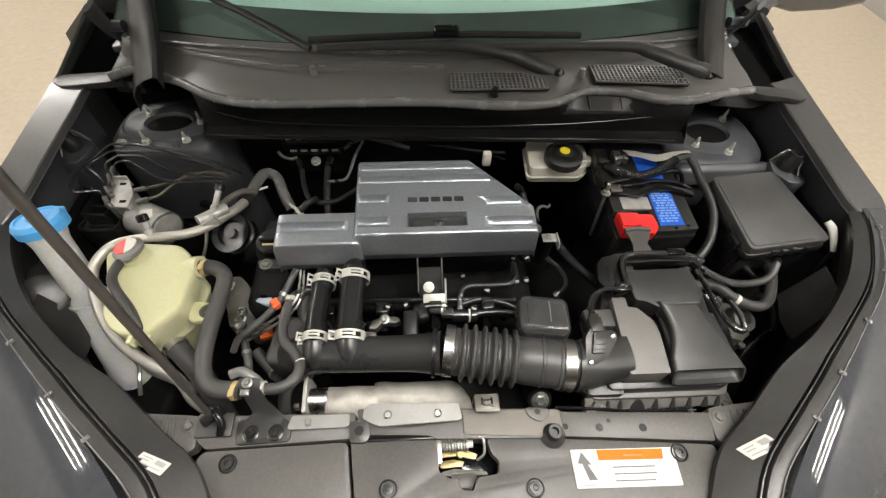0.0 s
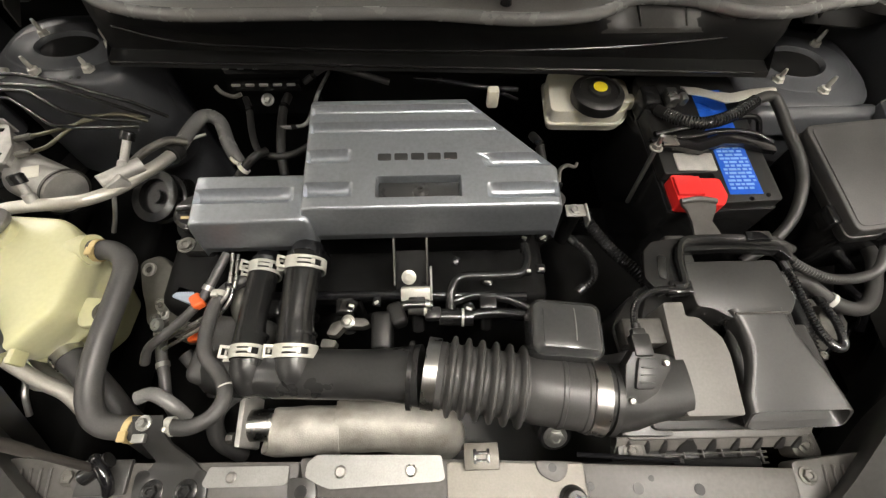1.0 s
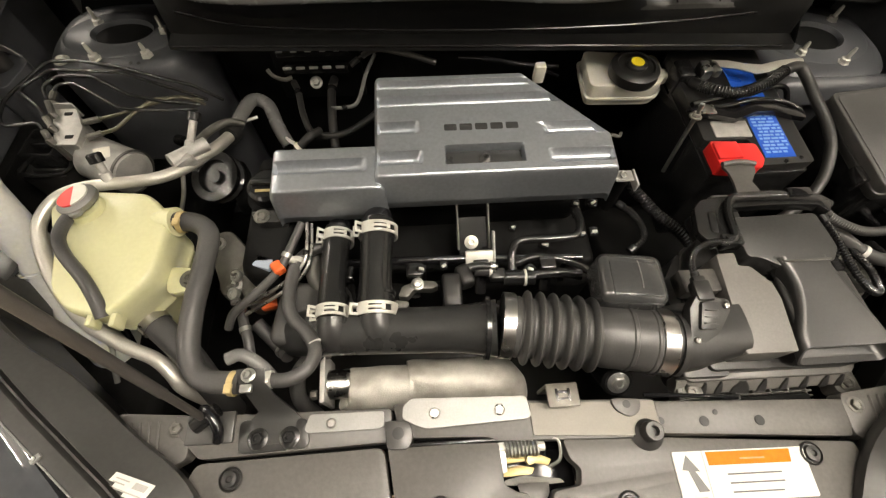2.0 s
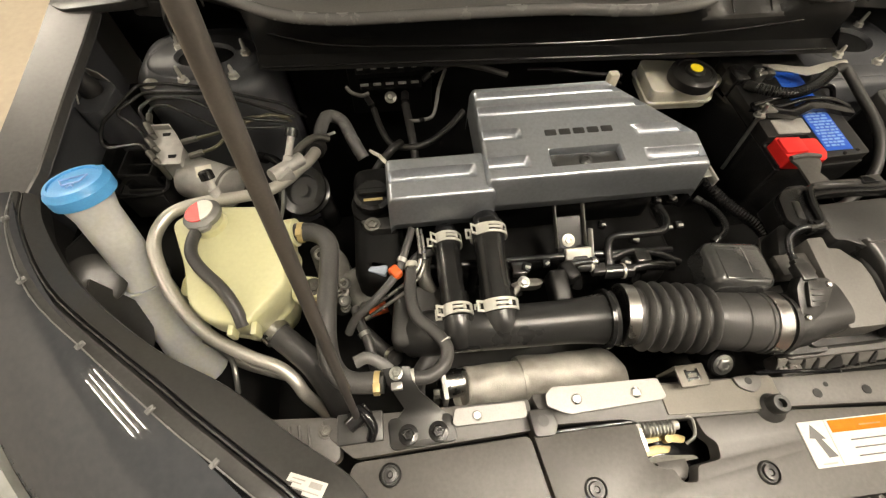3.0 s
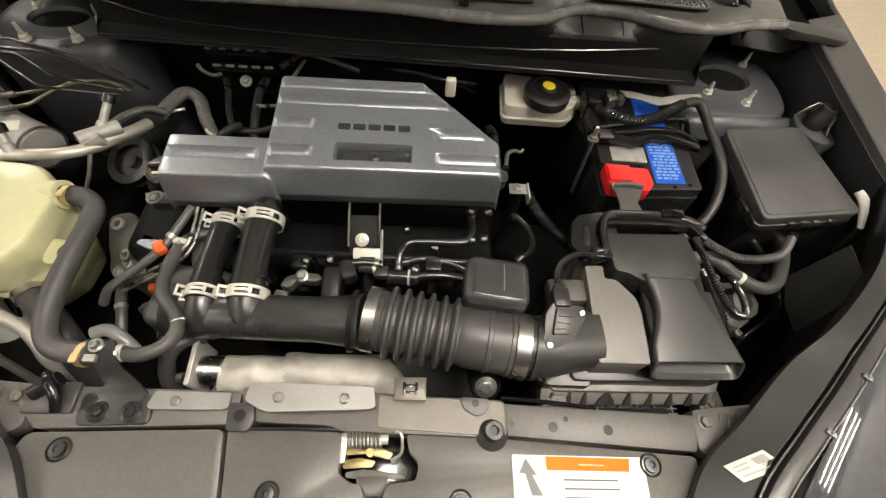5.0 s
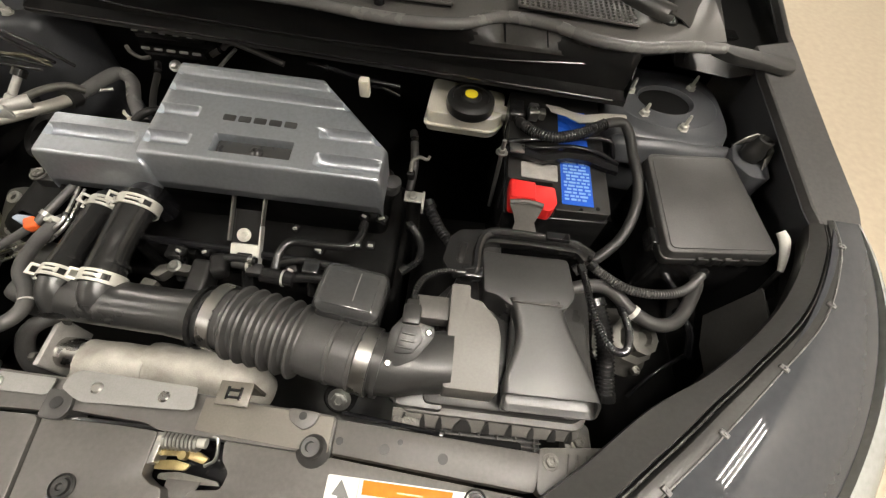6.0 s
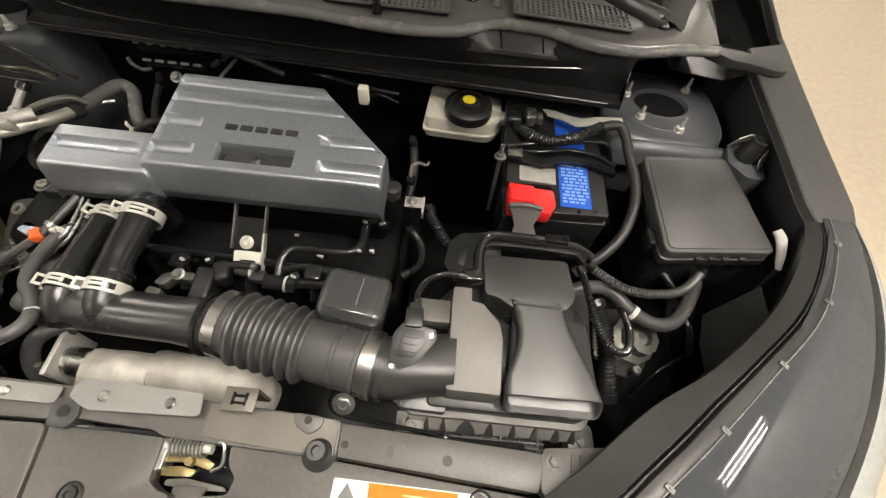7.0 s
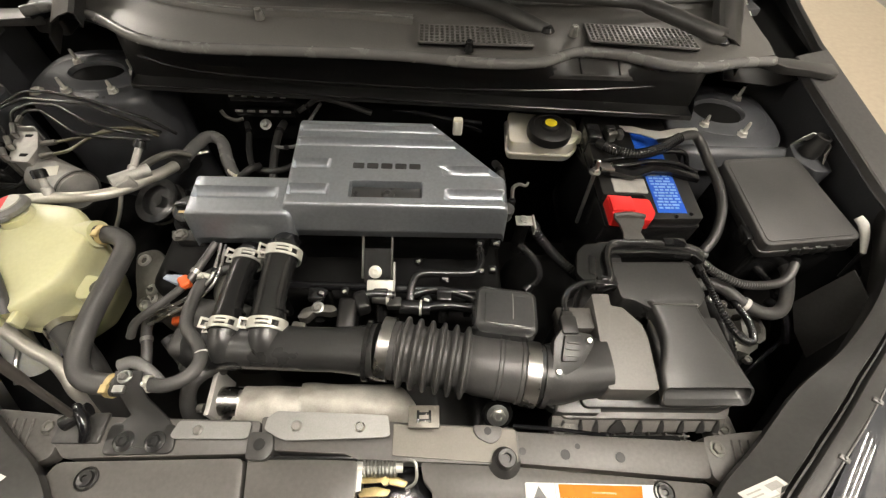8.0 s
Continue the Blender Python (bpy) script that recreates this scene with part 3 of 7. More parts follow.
def vent(x0, x1, nx, ny, y0, y1, z, name="air_vent"):
    v = part(name, prism([(x0, y0(x0)), (x1, y0(x1)), (x1, y1(x1)), (x0, y1(x0))], z, z + 0.002, 0), M_BULK, cowl, "cowl air intake with a square mesh")
    for i in range(nx + 1):
        x = x0 + (x1 - x0) * i / nx
        part("mesh_bar", box((x, (y0(x) + y1(x)) / 2, z + 0.005), (0.0030, y1(x) - y0(x), 0.004), 0), M_COWL, v)
    for j in range(ny + 1):
        part("mesh_bar", tube([(x, y0(x) + (y1(x) - y0(x)) * j / ny, z + 0.005) for x in np.linspace(x0, x1, 5)], 0.0021, 6, 1), M_COWL, v)


vent(0.066, 0.252, 22, 6, lambda x: 0.702, lambda x: 0.756 - 0.06 * max(0, (x - 0.19) / 0.06) ** 2 * 0.4, 1.044)
vent(0.352, 0.532, 22, 7, lambda x: 0.724 - 0.014 * (x - 0.352) / 0.18, lambda x: 0.780 - 0.01 * (x - 0.352) / 0.18, 1.044)
rows = []
for x in np.linspace(-0.50, 0.055, 24):
    y = 0.778 + 0.5 * max(0.0, -0.22 - x) ** 1.5 - 0.10 * max(0.0, x + 0.05)
    rows.append([(x, y + dy, z) for dy, z in ((-0.004, 1.040), (-0.002, 1.051), (0.001, 1.0545), (0.005, 1.0555), (0.016, 1.0535), (0.018, 1.045))])
part("cowl_step", loft(rows), M_COWL, cowl, "raised step along the back of the cowl")
part("step_edge", tube([r[2] for r in rows], 0.0016, 6, 1), M_SEAL, cowl)
for c in ((-0.20, 0.764, 1.046), (0.147, 0.693, 1.042), (0.328, 0.752, 1.043)):
    part("cowl_clip", join(rod(c, (c[0], c[1], c[2] + 0.012), 0.008, 12, 0.006), hexbolt((c[0], c[1], c[2] + 0.012), (0, 0, 1), 0.006, 0.005)), M_SATIN if 0 < c[0] < 0.3 else M_ZINC, cowl)

# windscreen, dashboard and cabin
def glass_base(x):
    u = (x - CX) / 0.66
    return Vector((x, 0.822 + 0.10 * u * u, 1.068))


rows = [[glass_base(x) + Vector((-(x - CX) * 0.14 * k, 0.80 * k, 0.47 * k)) for x in np.linspace(-0.63, 0.72, 19)] for k in np.linspace(0, 1, 8)]
ws = part("windscreen", loft(rows, thick=0.005), M_GLASS, car, "green-tinted windscreen glass")
ws.visible_shadow = False
rows = [[glass_base(x) + Vector((-(x - CX) * 0.14 * k, 0.80 * k, 0.47 * k - 0.008)) for x in np.linspace(-0.63, 0.72, 19)] for k in np.linspace(0, 0.085, 3)]
part("black_band", loft(rows, thick=0.0015), M_FRIT, ws, "black band along the glass edge")
part("dashboard", loft([[(x, y, z) for y, z in ((0.88, 1.03), (1.05, 1.08), (1.35, 1.12), (1.45, 1.05), (1.46, 0.8))] for x in np.linspace(-0.62, 0.71, 9)], thick=0.01), M_INTERIOR, car)
for s in (-0.36, 0.38):
    part("seat", box((CX + s, 2.05, 1.0), (0.5, 0.2, 0.75), 0.08, 4, (-12, 0, 0)), M_INTERIOR, car)
part("rear_seat", box((CX, 2.95, 1.0), (1.2, 0.2, 0.7), 0.08, 4, (-14, 0, 0)), M_INTERIOR, car)
part("floor_pan", box((CX, 2.3, 0.36), (1.5, 3.0, 0.06), 0.02), M_DARK, car)
part("roof", loft([[(CX + x, y, 1.62 - 0.05 * (x / 0.6) ** 2 - 0.06 * ((y - 2.5) / 0.9) ** 2) for x in np.linspace(-0.60, 0.60, 9)] for y in np.linspace(1.62, 3.55, 8)], thick=0.02), M_PAINT, car, "dark grey painted roof")
part("tailgate", loft([[(CX + x, 3.98 - 0.05 * (x / 0.8) ** 2 + dy, z) for x in np.linspace(-0.82, 0.82, 9)] for dy, z in ((-0.40, 1.54), (-0.12, 1.12), (0.0, 1.0), (0.04, 0.7), (0.0, 0.35))], thick=0.02), M_PAINT, car, "dark grey tailgate")
for s in (1, -1):
    part("door_panel", loft([[(CX + s * (0.80 + dx), y, z) for dx, z in ((-0.02, 1.06), (0.06, 1.0), (0.10, 0.75), (0.09, 0.5), (0.05, 0.32))] for y in (1.02, 1.6, 2.2, 2.85)], thick=0.02), M_PAINT, car, "dark grey door panel")
    part("rear_quarter", loft([[(CX + s * (0.80 + dx), y, z) for dx, z in ((-0.02, 1.08), (0.06, 1.0), (0.10, 0.85), (0.09, 0.72))] for y in (2.86, 3.3, 3.96)], thick=0.02), M_PAINT, car)
    for y0, y1 in ((2.2, 2.25), (3.5, 3.8)):
        part("pillar", tube([(CX + s * 0.78, y1, 1.06), (CX + s * 0.70, (y0 + y1) / 2, 1.35), (CX + s * 0.61, y0, 1.57)], 0.03, 10, 5, flat=0.7), M_PAINT, car)
    w = part("wheel", lathe([(0.19, -0.09), (0.30, -0.10), (0.335, -0.09), (0.345, -0.06), (0.345, 0.06), (0.335, 0.09), (0.30, 0.10), (0.19, 0.09)], pose(CX + s * 0.80, 3.28, 0.345, 0, 90, 0), 40), M_RUBBER, car, "black rubber tyre")
    part("rim", lathe([(0.19, -0.08), (0.06, -0.06), (0, -0.06), (0, 0.02), (0.05, 0.03), (0.19, 0.085)], pose(CX + s * 0.80, 3.28, 0.345, 0, 90 * s, 0), 40), M_ALU, w)
for s in (1, -1):
    xs = CX + s * 0.70
    part("pillar", tube([(xs, 0.98, 1.08), (xs - s * 0.04, 1.4, 1.33), (xs - s * 0.1, 1.75, 1.52)], 0.035, 10, 5, flat=0.7), M_PAINT, car)
    path_ = [(0.545, 0.742, 1.044), (0.556, 0.80, 1.064), (0.575, 0.88, 1.098), (0.597, 0.98, 1.150), (0.615, 1.10, 1.215), (0.600, 1.40, 1.375), (0.575, 1.64, 1.50)]
    part("cowl_end_trim", loft([[(CX + s * (px + dx), y, z + dz) for dx, dz in ((-0.016, -0.012), (-0.014, 0.010), (-0.006, 0.013), (0.014, 0.006), (0.034, -0.006), (0.052, -0.03), (0.055, -0.06))] for px, y, z in path_], thick=0.002), M_TRIM, car, "black trim along the windscreen edge")
    part("hinge_cover", prism(rounded([(CX + s * 0.60, 0.79), (CX + s * 0.665, 0.80), (CX + s * 0.672, 0.90), (CX + s * 0.615, 0.92)], 0.012), 0.99, lambda x, y: 1.015 + 0.12 * (y - 0.79), 0.008, 3), M_TRIM, car)
part("mirror_foot", tube([(0.83, 1.02, 1.035), (0.87, 1.06, 1.040), (0.93, 1.085, 1.048)], [0.030, 0.026, 0.022], 14, 4, flat=0.6), M_PAINT, car, "dark painted mirror foot")
part("mirror", loft([[(x, 1.10 + dy * k, 1.105 + dz * k + 0.05 * (x - 0.9)) for dy, dz in rounded([(-0.06, -0.085), (0.06, -0.085), (0.06, 0.085), (-0.05, 0.085)], 0.03, 5)] for x, k in ((0.885, 0.55), (0.90, 0.85), (0.95, 1.0), (1.05, 1.0), (1.12, 0.9), (1.145, 0.6))], closed=True), M_PAINT, car, "dark grey painted door mirror")

# wipers
for pts, blade in (([(0.285, 0.766, 1.040), (0.235, 0.772, 1.058), (0.18, 0.783, 1.074), (0.09, 0.790, 1.086), (-0.05, 0.793, 1.086), (-0.19, 0.793, 1.082)], ((-0.21, 0.822, 1.084), (0.33, 0.818, 1.092))),
                   ([(0.590, 0.752, 1.050), (0.545, 0.752, 1.062), (0.46, 0.775, 1.082), (0.42, 0.783, 1.087), (0.28, 0.787, 1.087), (0.13, 0.788, 1.086)], ((-0.205, 0.800, 1.078), (-0.45, 0.93, 1.135)))):
    w = part("wiper_arm", tube(pts, [0.015, 0.015, 0.014, 0.011, 0.008, 0.006], 10, 6, flat=0.55), M_TRIM, car, "black wiper arm")
    part("wiper_blade", tube([blade[0], tuple((p + q) / 2 + d for p, q, d in zip(*blade, (0, 0, 0.006))), blade[1]], 0.007, 8, 6), M_RUBBER, w)
    part("pivot_cap", lathe([(0.014, 0), (0.014, 0.008), (0.009, 0.014), (0, 0.015)], Matrix.Translation((pts[0][0], pts[0][1], 1.036)), 16), M_SATIN, w)
part("blade_bridge", box((0.06, 0.81, 1.105), (0.05, 0.022, 0.02), 0.006, 3), M_GLOSS, car)

# strut towers
def tower(c, zt, label, studs, ky):
    lo = [(0.125, -0.42), (0.122, -0.24), (0.116, -0.12), (0.110, -0.045), (0.104, -0.016), (0.095, -0.003), (0.088, 0.0), (0.056, 0.0), (0.050, 0.002), (0.047, -0.002), (0.045, -0.020), (0.044, -0.075)]
    t = part("strut_tower", lathe(lo, Matrix.Translation((*c, zt)) @ Matrix.Diagonal((1, ky, 1, 1)), 44), M_BAYPAINT, car, label)
    part("strut_mount", lathe([(0.044, -0.07), (0.030, -0.06), (0.024, -0.030), (0.022, -0.010), (0.016, -0.003), (0, -0.001)], Matrix.Translation((*c, zt - 0.012)) @ Matrix.Diagonal((1, ky, 1, 1)), 24), M_RUBBER, t, "black rubber strut mount")
    # Dark liner added as the shade inside the tower's mouth.
    part("mouth_shade_cup", lathe([(0.0462, -0.005), (0.0445, -0.012), (0.040, -0.034), (0.020, -0.040)], Matrix.Translation((*c, zt)) @ Matrix.Diagonal((0.985, ky * 0.985, 1, 1)), 32), M_DARK, t)
    for x, y, k in studs:
        q = pose(x, y, zt - 0.001)
        prof = [(0.0095, 0), (0.0095, 0.0015), (0.0076, 0.0022), (0.0074, 0.0075), (0.0060, 0.0085), (0.0036, 0.0088), (0.0034, 0.021 * k), (0.0022, 0.0275 * k), (0, 0.028 * k)]
        part("stud", lathe(prof, q, 6), M_CLAMP, t, "zinc plated stud and nut")
    return t


tower((-0.528, 0.763), 0.940, "grey painted strut tower with four studs", ((-0.574, 0.789, 1), (-0.461, 0.762, 1), (-0.552, 0.700, 1), (-0.474, 0.704, 0.8)), 0.64)
tower((0.640, 0.719), 0.924, "dark grey strut tower with four studs", ((0.581, 0.734, 1), (0.695, 0.762, 1), (0.596, 0.677, 0.8), (0.658, 0.652, 1)), 0.76)
def tower_plate(c, z, rx, ry, skirt, ky):
    """Pressed plate round the tower's mouth, falling away at its edge."""
    rows = []
    for k, dz in ((0.0, 0.0), (0.25, 0.0015), (0.7, 0.0), (0.9, -0.002), (1.0, -0.008), (1.03, -0.02), (1.06, -skirt)):
        row = []
        for i in range(56):
            a = 2 * math.pi * i / 56
            ca, sa = math.cos(a), math.sin(a)
            e = (abs(ca) ** 3.2 + abs(sa) ** 3.2) ** (-1 / 3.2)
            p0, p1 = Vector((0.052 * ca, 0.052 * ky * sa)), Vector((rx * e * ca, ry * e * sa))
            p = p0.lerp(p1, k) if k <= 1 else p1 * k
            row.append((c[0] + p.x, c[1] + p.y, z + dz))
        rows.append(row + [row[0]])
    return loft(rows)


part("tower_plate", tower_plate((0.640, 0.719), 0.922, 0.108, 0.100, 0.12, 0.76), M_BAYPAINT, car, "dark painted plate round the tower")
part("tower_ridge", loft([[(0.535, y, z - 0.06), (0.54, y, z - 0.008), (0.55, y, z), (0.64, y, z + 0.002), (0.735, y, z), (0.745, y, z - 0.05)] for y, z in ((0.602, 0.88), (0.606, 0.906), (0.613, 0.915), (0.622, 0.918), (0.632, 0.914), (0.640, 0.905))]), M_BAYPAINT, car)
part("tower_plate", tower_plate((-0.528, 0.763), 0.937, 0.108, 0.088, 0.20, 0.64), M_BAYPAINT, car, "grey painted plate round the tower")
part("plate_bolt", hexbolt((-0.606, 0.703, 0.936), (0, 0, 1), 0.008, 0.006, 0.012), M_CLAMP, car)
# Thin black discs on the plate, dark as the shade in holes.
for c in ((-0.497, 0.690), (-0.485, 0.689)):
    part("plate_hole", lathe([(0.003, 0), (0.003, 0.0006), (0, 0.0006)], Matrix.Translation((*c, 0.9375)), 12), M_BULK, car)
for s in (1, -1):
    part("hinge_channel", loft([[(CX + s * xx, y, z) for xx, z in ((0.56, 1.02), (0.60, 0.965), (0.70, 0.955), (0.775 + 0.08 * (y - 0.76), 0.985), (0.80 + 0.1 * (y - 0.76), 0.98))] for y in (0.76 if s > 0 else 0.872, 0.90, 0.95, 1.10, 1.35)], thick=0.002), M_BULK, car, "black channel below the hood hinge")

# hood stop buffers on the side aprons
for c, s in (((0.752, 0.600, 0.915), 1), ((-0.688, 0.690, 0.925), -1)):
    b = part("buffer_bracket", prism(rounded([(c[0] - 0.030, c[1] - 0.015), (c[0] - 0.008, c[1] - 0.045), (c[0] + 0.022, c[1] - 0.045), (c[0] + 0.032, c[1] + 0.010), (c[0] + 0.010, c[1] + 0.035), (c[0] - 0.02, c[1] + 0.025)], 0.008), c[2] - 0.10, c[2] + 0.012, 0.008, 3), M_BAYPAINT, car)
    top = Vector(c) + Vector((0, 0, 0.012))
    part("buffer_cup", loft([[(c[0] + s * dx, c[1] + dy, c[2] + dz) for dx, dy, dz in ((-0.020, 0.024, 0.012), (0.004, 0.030, 0.020), (0.026, 0.018, 0.018), (0.030, -0.008, 0.014), (0.016, -0.032, 0.004))], [(c[0] + s * dx, c[1] + dy, c[2] + dz) for dx, dy, dz in ((-0.016, 0.018, 0.034), (0.002, 0.024, 0.040), (0.020, 0.014, 0.040), (0.024, -0.006, 0.034), (0.012, -0.018, 0.026))]], thick=0.002), M_CAST, b, "pale steel cup round the buffer")
    part("buffer", lathe([(0.016, 0), (0.017, 0.016), (0.013, 0.024), (0.0125, 0.036), (0.009, 0.037), (0.008, 0.028), (0, 0.028)], along(top, top + Vector((s * 0.12, 0.05, 1))), 18), M_RUBBER, b)

# hood, propped open above the bay
def hood_point(x, k):
    return (x, 0.97 - 0.72 * k, 1.25 + 0.62 * k + 0.05 * math.sin(math.pi * k))


part("hood", loft([[hood_point(CX + s * (0.72 - 0.05 * k), k) for s in np.linspace(-1, 1, 13)] for k in np.linspace(0, 1, 9)], thick=0.012), M_PAINT, car, "dark grey hood held open")
# Inner skin doubles as a reflector above the bay.
part("hood_inner", loft([[Vector(hood_point(CX + s * (0.70 - 0.05 * k), k)) - Vector((0, 0.016, 0.018)) for s in np.linspace(-1, 1, 13)] for k in np.linspace(0.02, 0.98, 9)], thick=0.006), M_HOODIN, car, "unseen inner skin of the hood, pale blue to bounce light")
for s in (1, -1):
    x = CX + s * 0.66
    part("hood_hinge", join(tube([(x, 0.93, 1.03), (x + s * 0.01, 0.90, 1.07), (x, 0.86, 1.13)], 0.014, 8, 4, flat=0.4), box((x, 0.93, 1.03), (0.05, 0.08, 0.015), 0.004), rod((x - 0.02, 0.90, 1.075), (x + 0.02, 0.90, 1.075), 0.011, 12)), M_BAYPAINT, car, "grey steel hood hinge")

# ---- radiator cover, tie bar and latch ----
cov = thing("radiator_cover", (CX, 0.05, 0.86), "dark grey plastic cover above the radiator", "cover panel")
zc = lambda x, y: 0.900 + 0.03 * min(0.0, y - 0.05)
part("cover_panel", prism(rounded([(-0.300, 0.118), (-0.108, 0.121), (-0.094, 0.022), (-0.34, 0.012)], 0.008), 0.880, zc, 0.003), M_GREYPL, cov)
mid = [(-0.104, 0.121), (0.013, 0.118), (0.014, 0.079), (0.027, 0.071), (0.037, 0.070), (0.042, 0.057), (0.058, 0.055), (0.064, 0.070), (0.092, 0.073), (0.095, 0.088), (0.085, 0.098), (0.081, 0.116),
       (0.19, 0.111), (0.392, 0.094), (0.395, 0.07), (0.410, 0.020), (-0.090, 0.022)]
part("cover_panel", prism(rounded(mid, 0.004, 3), 0.880, zc, 0.0025), M_GREYPL, cov)
for c in ((-0.262, 0.102), (0.340, 0.086), (0.137, 0.054), (-0.052, 0.062)):
    z = zc(*c)
    part("push_clip", lathe([(0.0118, -0.001), (0.0118, 0.0015), (0.0102, 0.003), (0.0094, 0.001), (0.0078, 0.001), (0.0072, 0.004), (0.0034, 0.0045), (0.0026, 0.0028), (0, 0.0028)], Matrix.Translation((*c, z)), 22), M_PLASTIC, cov)
part("slot_tray", prism([(-0.34, 0.018), (0.42, 0.018), (0.42, -0.05), (-0.34, -0.05)], 0.84, 0.872, 0.002), M_DARK, cov)
for i in range(19):
    x = 0.135 + 0.0145 * i
    part("slat", box((x, -0.012, 0.885), (0.007, 0.066, 0.022), 0.002, 2, (4, 0, 10)), M_GREYPL, cov)
part("cover_lip", box((CX + 0.0, -0.048, 0.878), (0.80, 0.012, 0.03), 0.005), M_GREYPL, cov)
part("cover_panel", prism(rounded([(-0.34, 0.016), (0.128, 0.016), (0.122, -0.045), (-0.36, -0.045)], 0.006), 0.868, 0.894, 0.003), M_GREYPL, cov)

# warning label on the cover
lab = solo("warning_label", prism(rounded([(0.192, 0.0965), (0.333, 0.0930), (0.331, 0.0475), (0.191, 0.0505)], 0.002), 0.9000, lambda x, y: zc(x, y) + 0.0012, 0), M_PAPER, (0.26, 0.072, 0.900), "white paper label with an orange heading bar and arrow", "label")
zl = lambda d: (lambda x, y: zc(x, y) + 0.0012 + d)
part("heading_bar", prism([(0.2275, 0.0945), (0.3175, 0.0920), (0.3150, 0.0795), (0.2275, 0.0818)], zl(-0.0005), zl(0.0003), 0), M_LABELOR, lab, "orange heading bar")
part("arrow", prism([(0.2060, 0.0930), (0.2165, 0.0770), (0.2115, 0.0775), (0.2205, 0.0590), (0.2095, 0.0590), (0.2045, 0.0785), (0.1985, 0.0795)], zl(-0.0005), zl(0.0003), 0), M_INK, lab, "dark grey arrow")
part("text_bar", prism([(0.199, 0.0545), (0.216, 0.0543), (0.216, 0.0525), (0.199, 0.0527)], zl(-0.0005), zl(0.0003), 0), M_INKLT, lab)
part("text_bar", prism([(0.262, 0.0870), (0.288, 0.0863), (0.288, 0.0849), (0.262, 0.0856)], zl(0.0), zl(0.0006), 0), M_BRASS, lab)
for y, x1 in ((0.0735, 0.301), (0.0655, 0.301), (0.0575, 0.297)):
    part("text_bar", prism([(0.244, y), (x1, y - 0.0012), (x1, y - 0.0027), (0.244, y - 0.0015)], zl(-0.0005), zl(0.0003), 0), M_INK, lab)
part("divider", prism([(0.2235, 0.0957), (0.2243, 0.0957), (0.2225, 0.0510), (0.2217, 0.0510)], zl(-0.0005), zl(0.0003), 0), M_INKLT, lab)

# tie bar
bar = thing("tie_bar", (CX, 0.14, 0.86), "black tie bar across the front of the bay", "panel")
part("side_cover", prism(rounded([(-0.335, 0.166), (-0.10, 0.160), (-0.10, 0.126), (-0.300, 0.122), (-0.325, 0.145)], 0.005), 0.862, 0.895, 0.003), M_GREYPL, bar)
right = part("side_cover", prism(rounded([(0.185, 0.149), (0.412, 0.137), (0.402, 0.099), (0.185, 0.116)], 0.005), 0.862, 0.8925, 0.003), M_GREYPL, bar)
# No holes are cut: black discs carry their inner shade as colour.
for c, r in (((0.243, 0.1245), 0.0055), ((0.305, 0.1215), 0.0055), ((0.2585, 0.1330), 0.003), ((0.195, 0.128), 0.004)):
    part("hole", lathe([(0, -0.0002), (r, -0.0002), (r, 0.0006), (0, 0.0006)], Matrix.Translation((*c, 0.8925)), 14), M_BULK, right)
part("centre_bar", prism(rounded([(-0.098, 0.163), (-0.092, 0.140), (-0.080, 0.128), (0.0, 0.124), (0.012, 0.119), (0.16, 0.113), (0.189, 0.113), (0.189, 0.150), (0.05, 0.157)], 0.006), 0.868, 0.903, 0.003), M_GREYPL, bar, "grey-black centre bar")
part("bar_plate", prism(rounded([(0.050, 0.1545), (0.187, 0.1485), (0.187, 0.1145), (0.150, 0.1150), (0.050, 0.1220)], 0.002), 0.9025, 0.9050, 0.0006, 1), M_BARPLATE, bar, "bare zinc-grey steel plate on the bar")
part("centre_wall", box((-0.02, 0.121, 0.885), (0.16, 0.004, 0.035), 0.001), M_SATIN, bar)
plate = part("cover_plate", prism(rounded([(-0.077, 0.165), (0.045, 0.1605), (0.048, 0.140), (0.043, 0.1375), (-0.062, 0.1345), (-0.072, 0.138), (-0.087, 0.146), (-0.086, 0.158)], 0.003), 0.9165, 0.9185, 0.0005, 1), M_ALU, bar, "bare aluminium cover plate")
part("plate_support", prism([(-0.07, 0.160), (0.040, 0.157), (0.038, 0.142), (-0.06, 0.140)], 0.9015, 0.9167, 0), M_BOXPL, plate)
for c in ((-0.053, 0.149), (0.015, 0.148)):
    part("rivet", lathe([(0.0058, 0), (0.0058, 0.001), (0.004, 0.0025), (0, 0.0025)], Matrix.Translation((*c, 0.9185)), 16), M_STEEL, plate)
plate = part("cover_plate", prism(rounded([(-0.186, 0.158), (-0.107, 0.1565), (-0.107, 0.141), (-0.112, 0.139), (-0.187, 0.1395), (-0.191, 0.143)], 0.003), 0.9025, 0.9045, 0.0005, 1), M_ALU, bar, "bare aluminium cover plate")
part("rivet", lathe([(0.0052, 0), (0.0052, 0.001), (0.0035, 0.0025), (0, 0.0025)], Matrix.Translation((-0.163, 0.148, 0.9045)), 16), M_STEEL, plate)
bk = part("buffer_block", prism(rounded([(-0.106, 0.146), (-0.080, 0.145), (-0.076, 0.128), (-0.082, 0.117), (-0.104, 0.118)], 0.005), 0.875, 0.908, 0.004, 3), M_TRIM, bar, "black block with a round hole")
part("block_hole", lathe([(0.0062, 0.0), (0.0062, 0.0008), (0.0035, 0.0009), (0, 0.0009)], Matrix.Translation((-0.092, 0.133, 0.9076)), 16), M_BULK, bk)
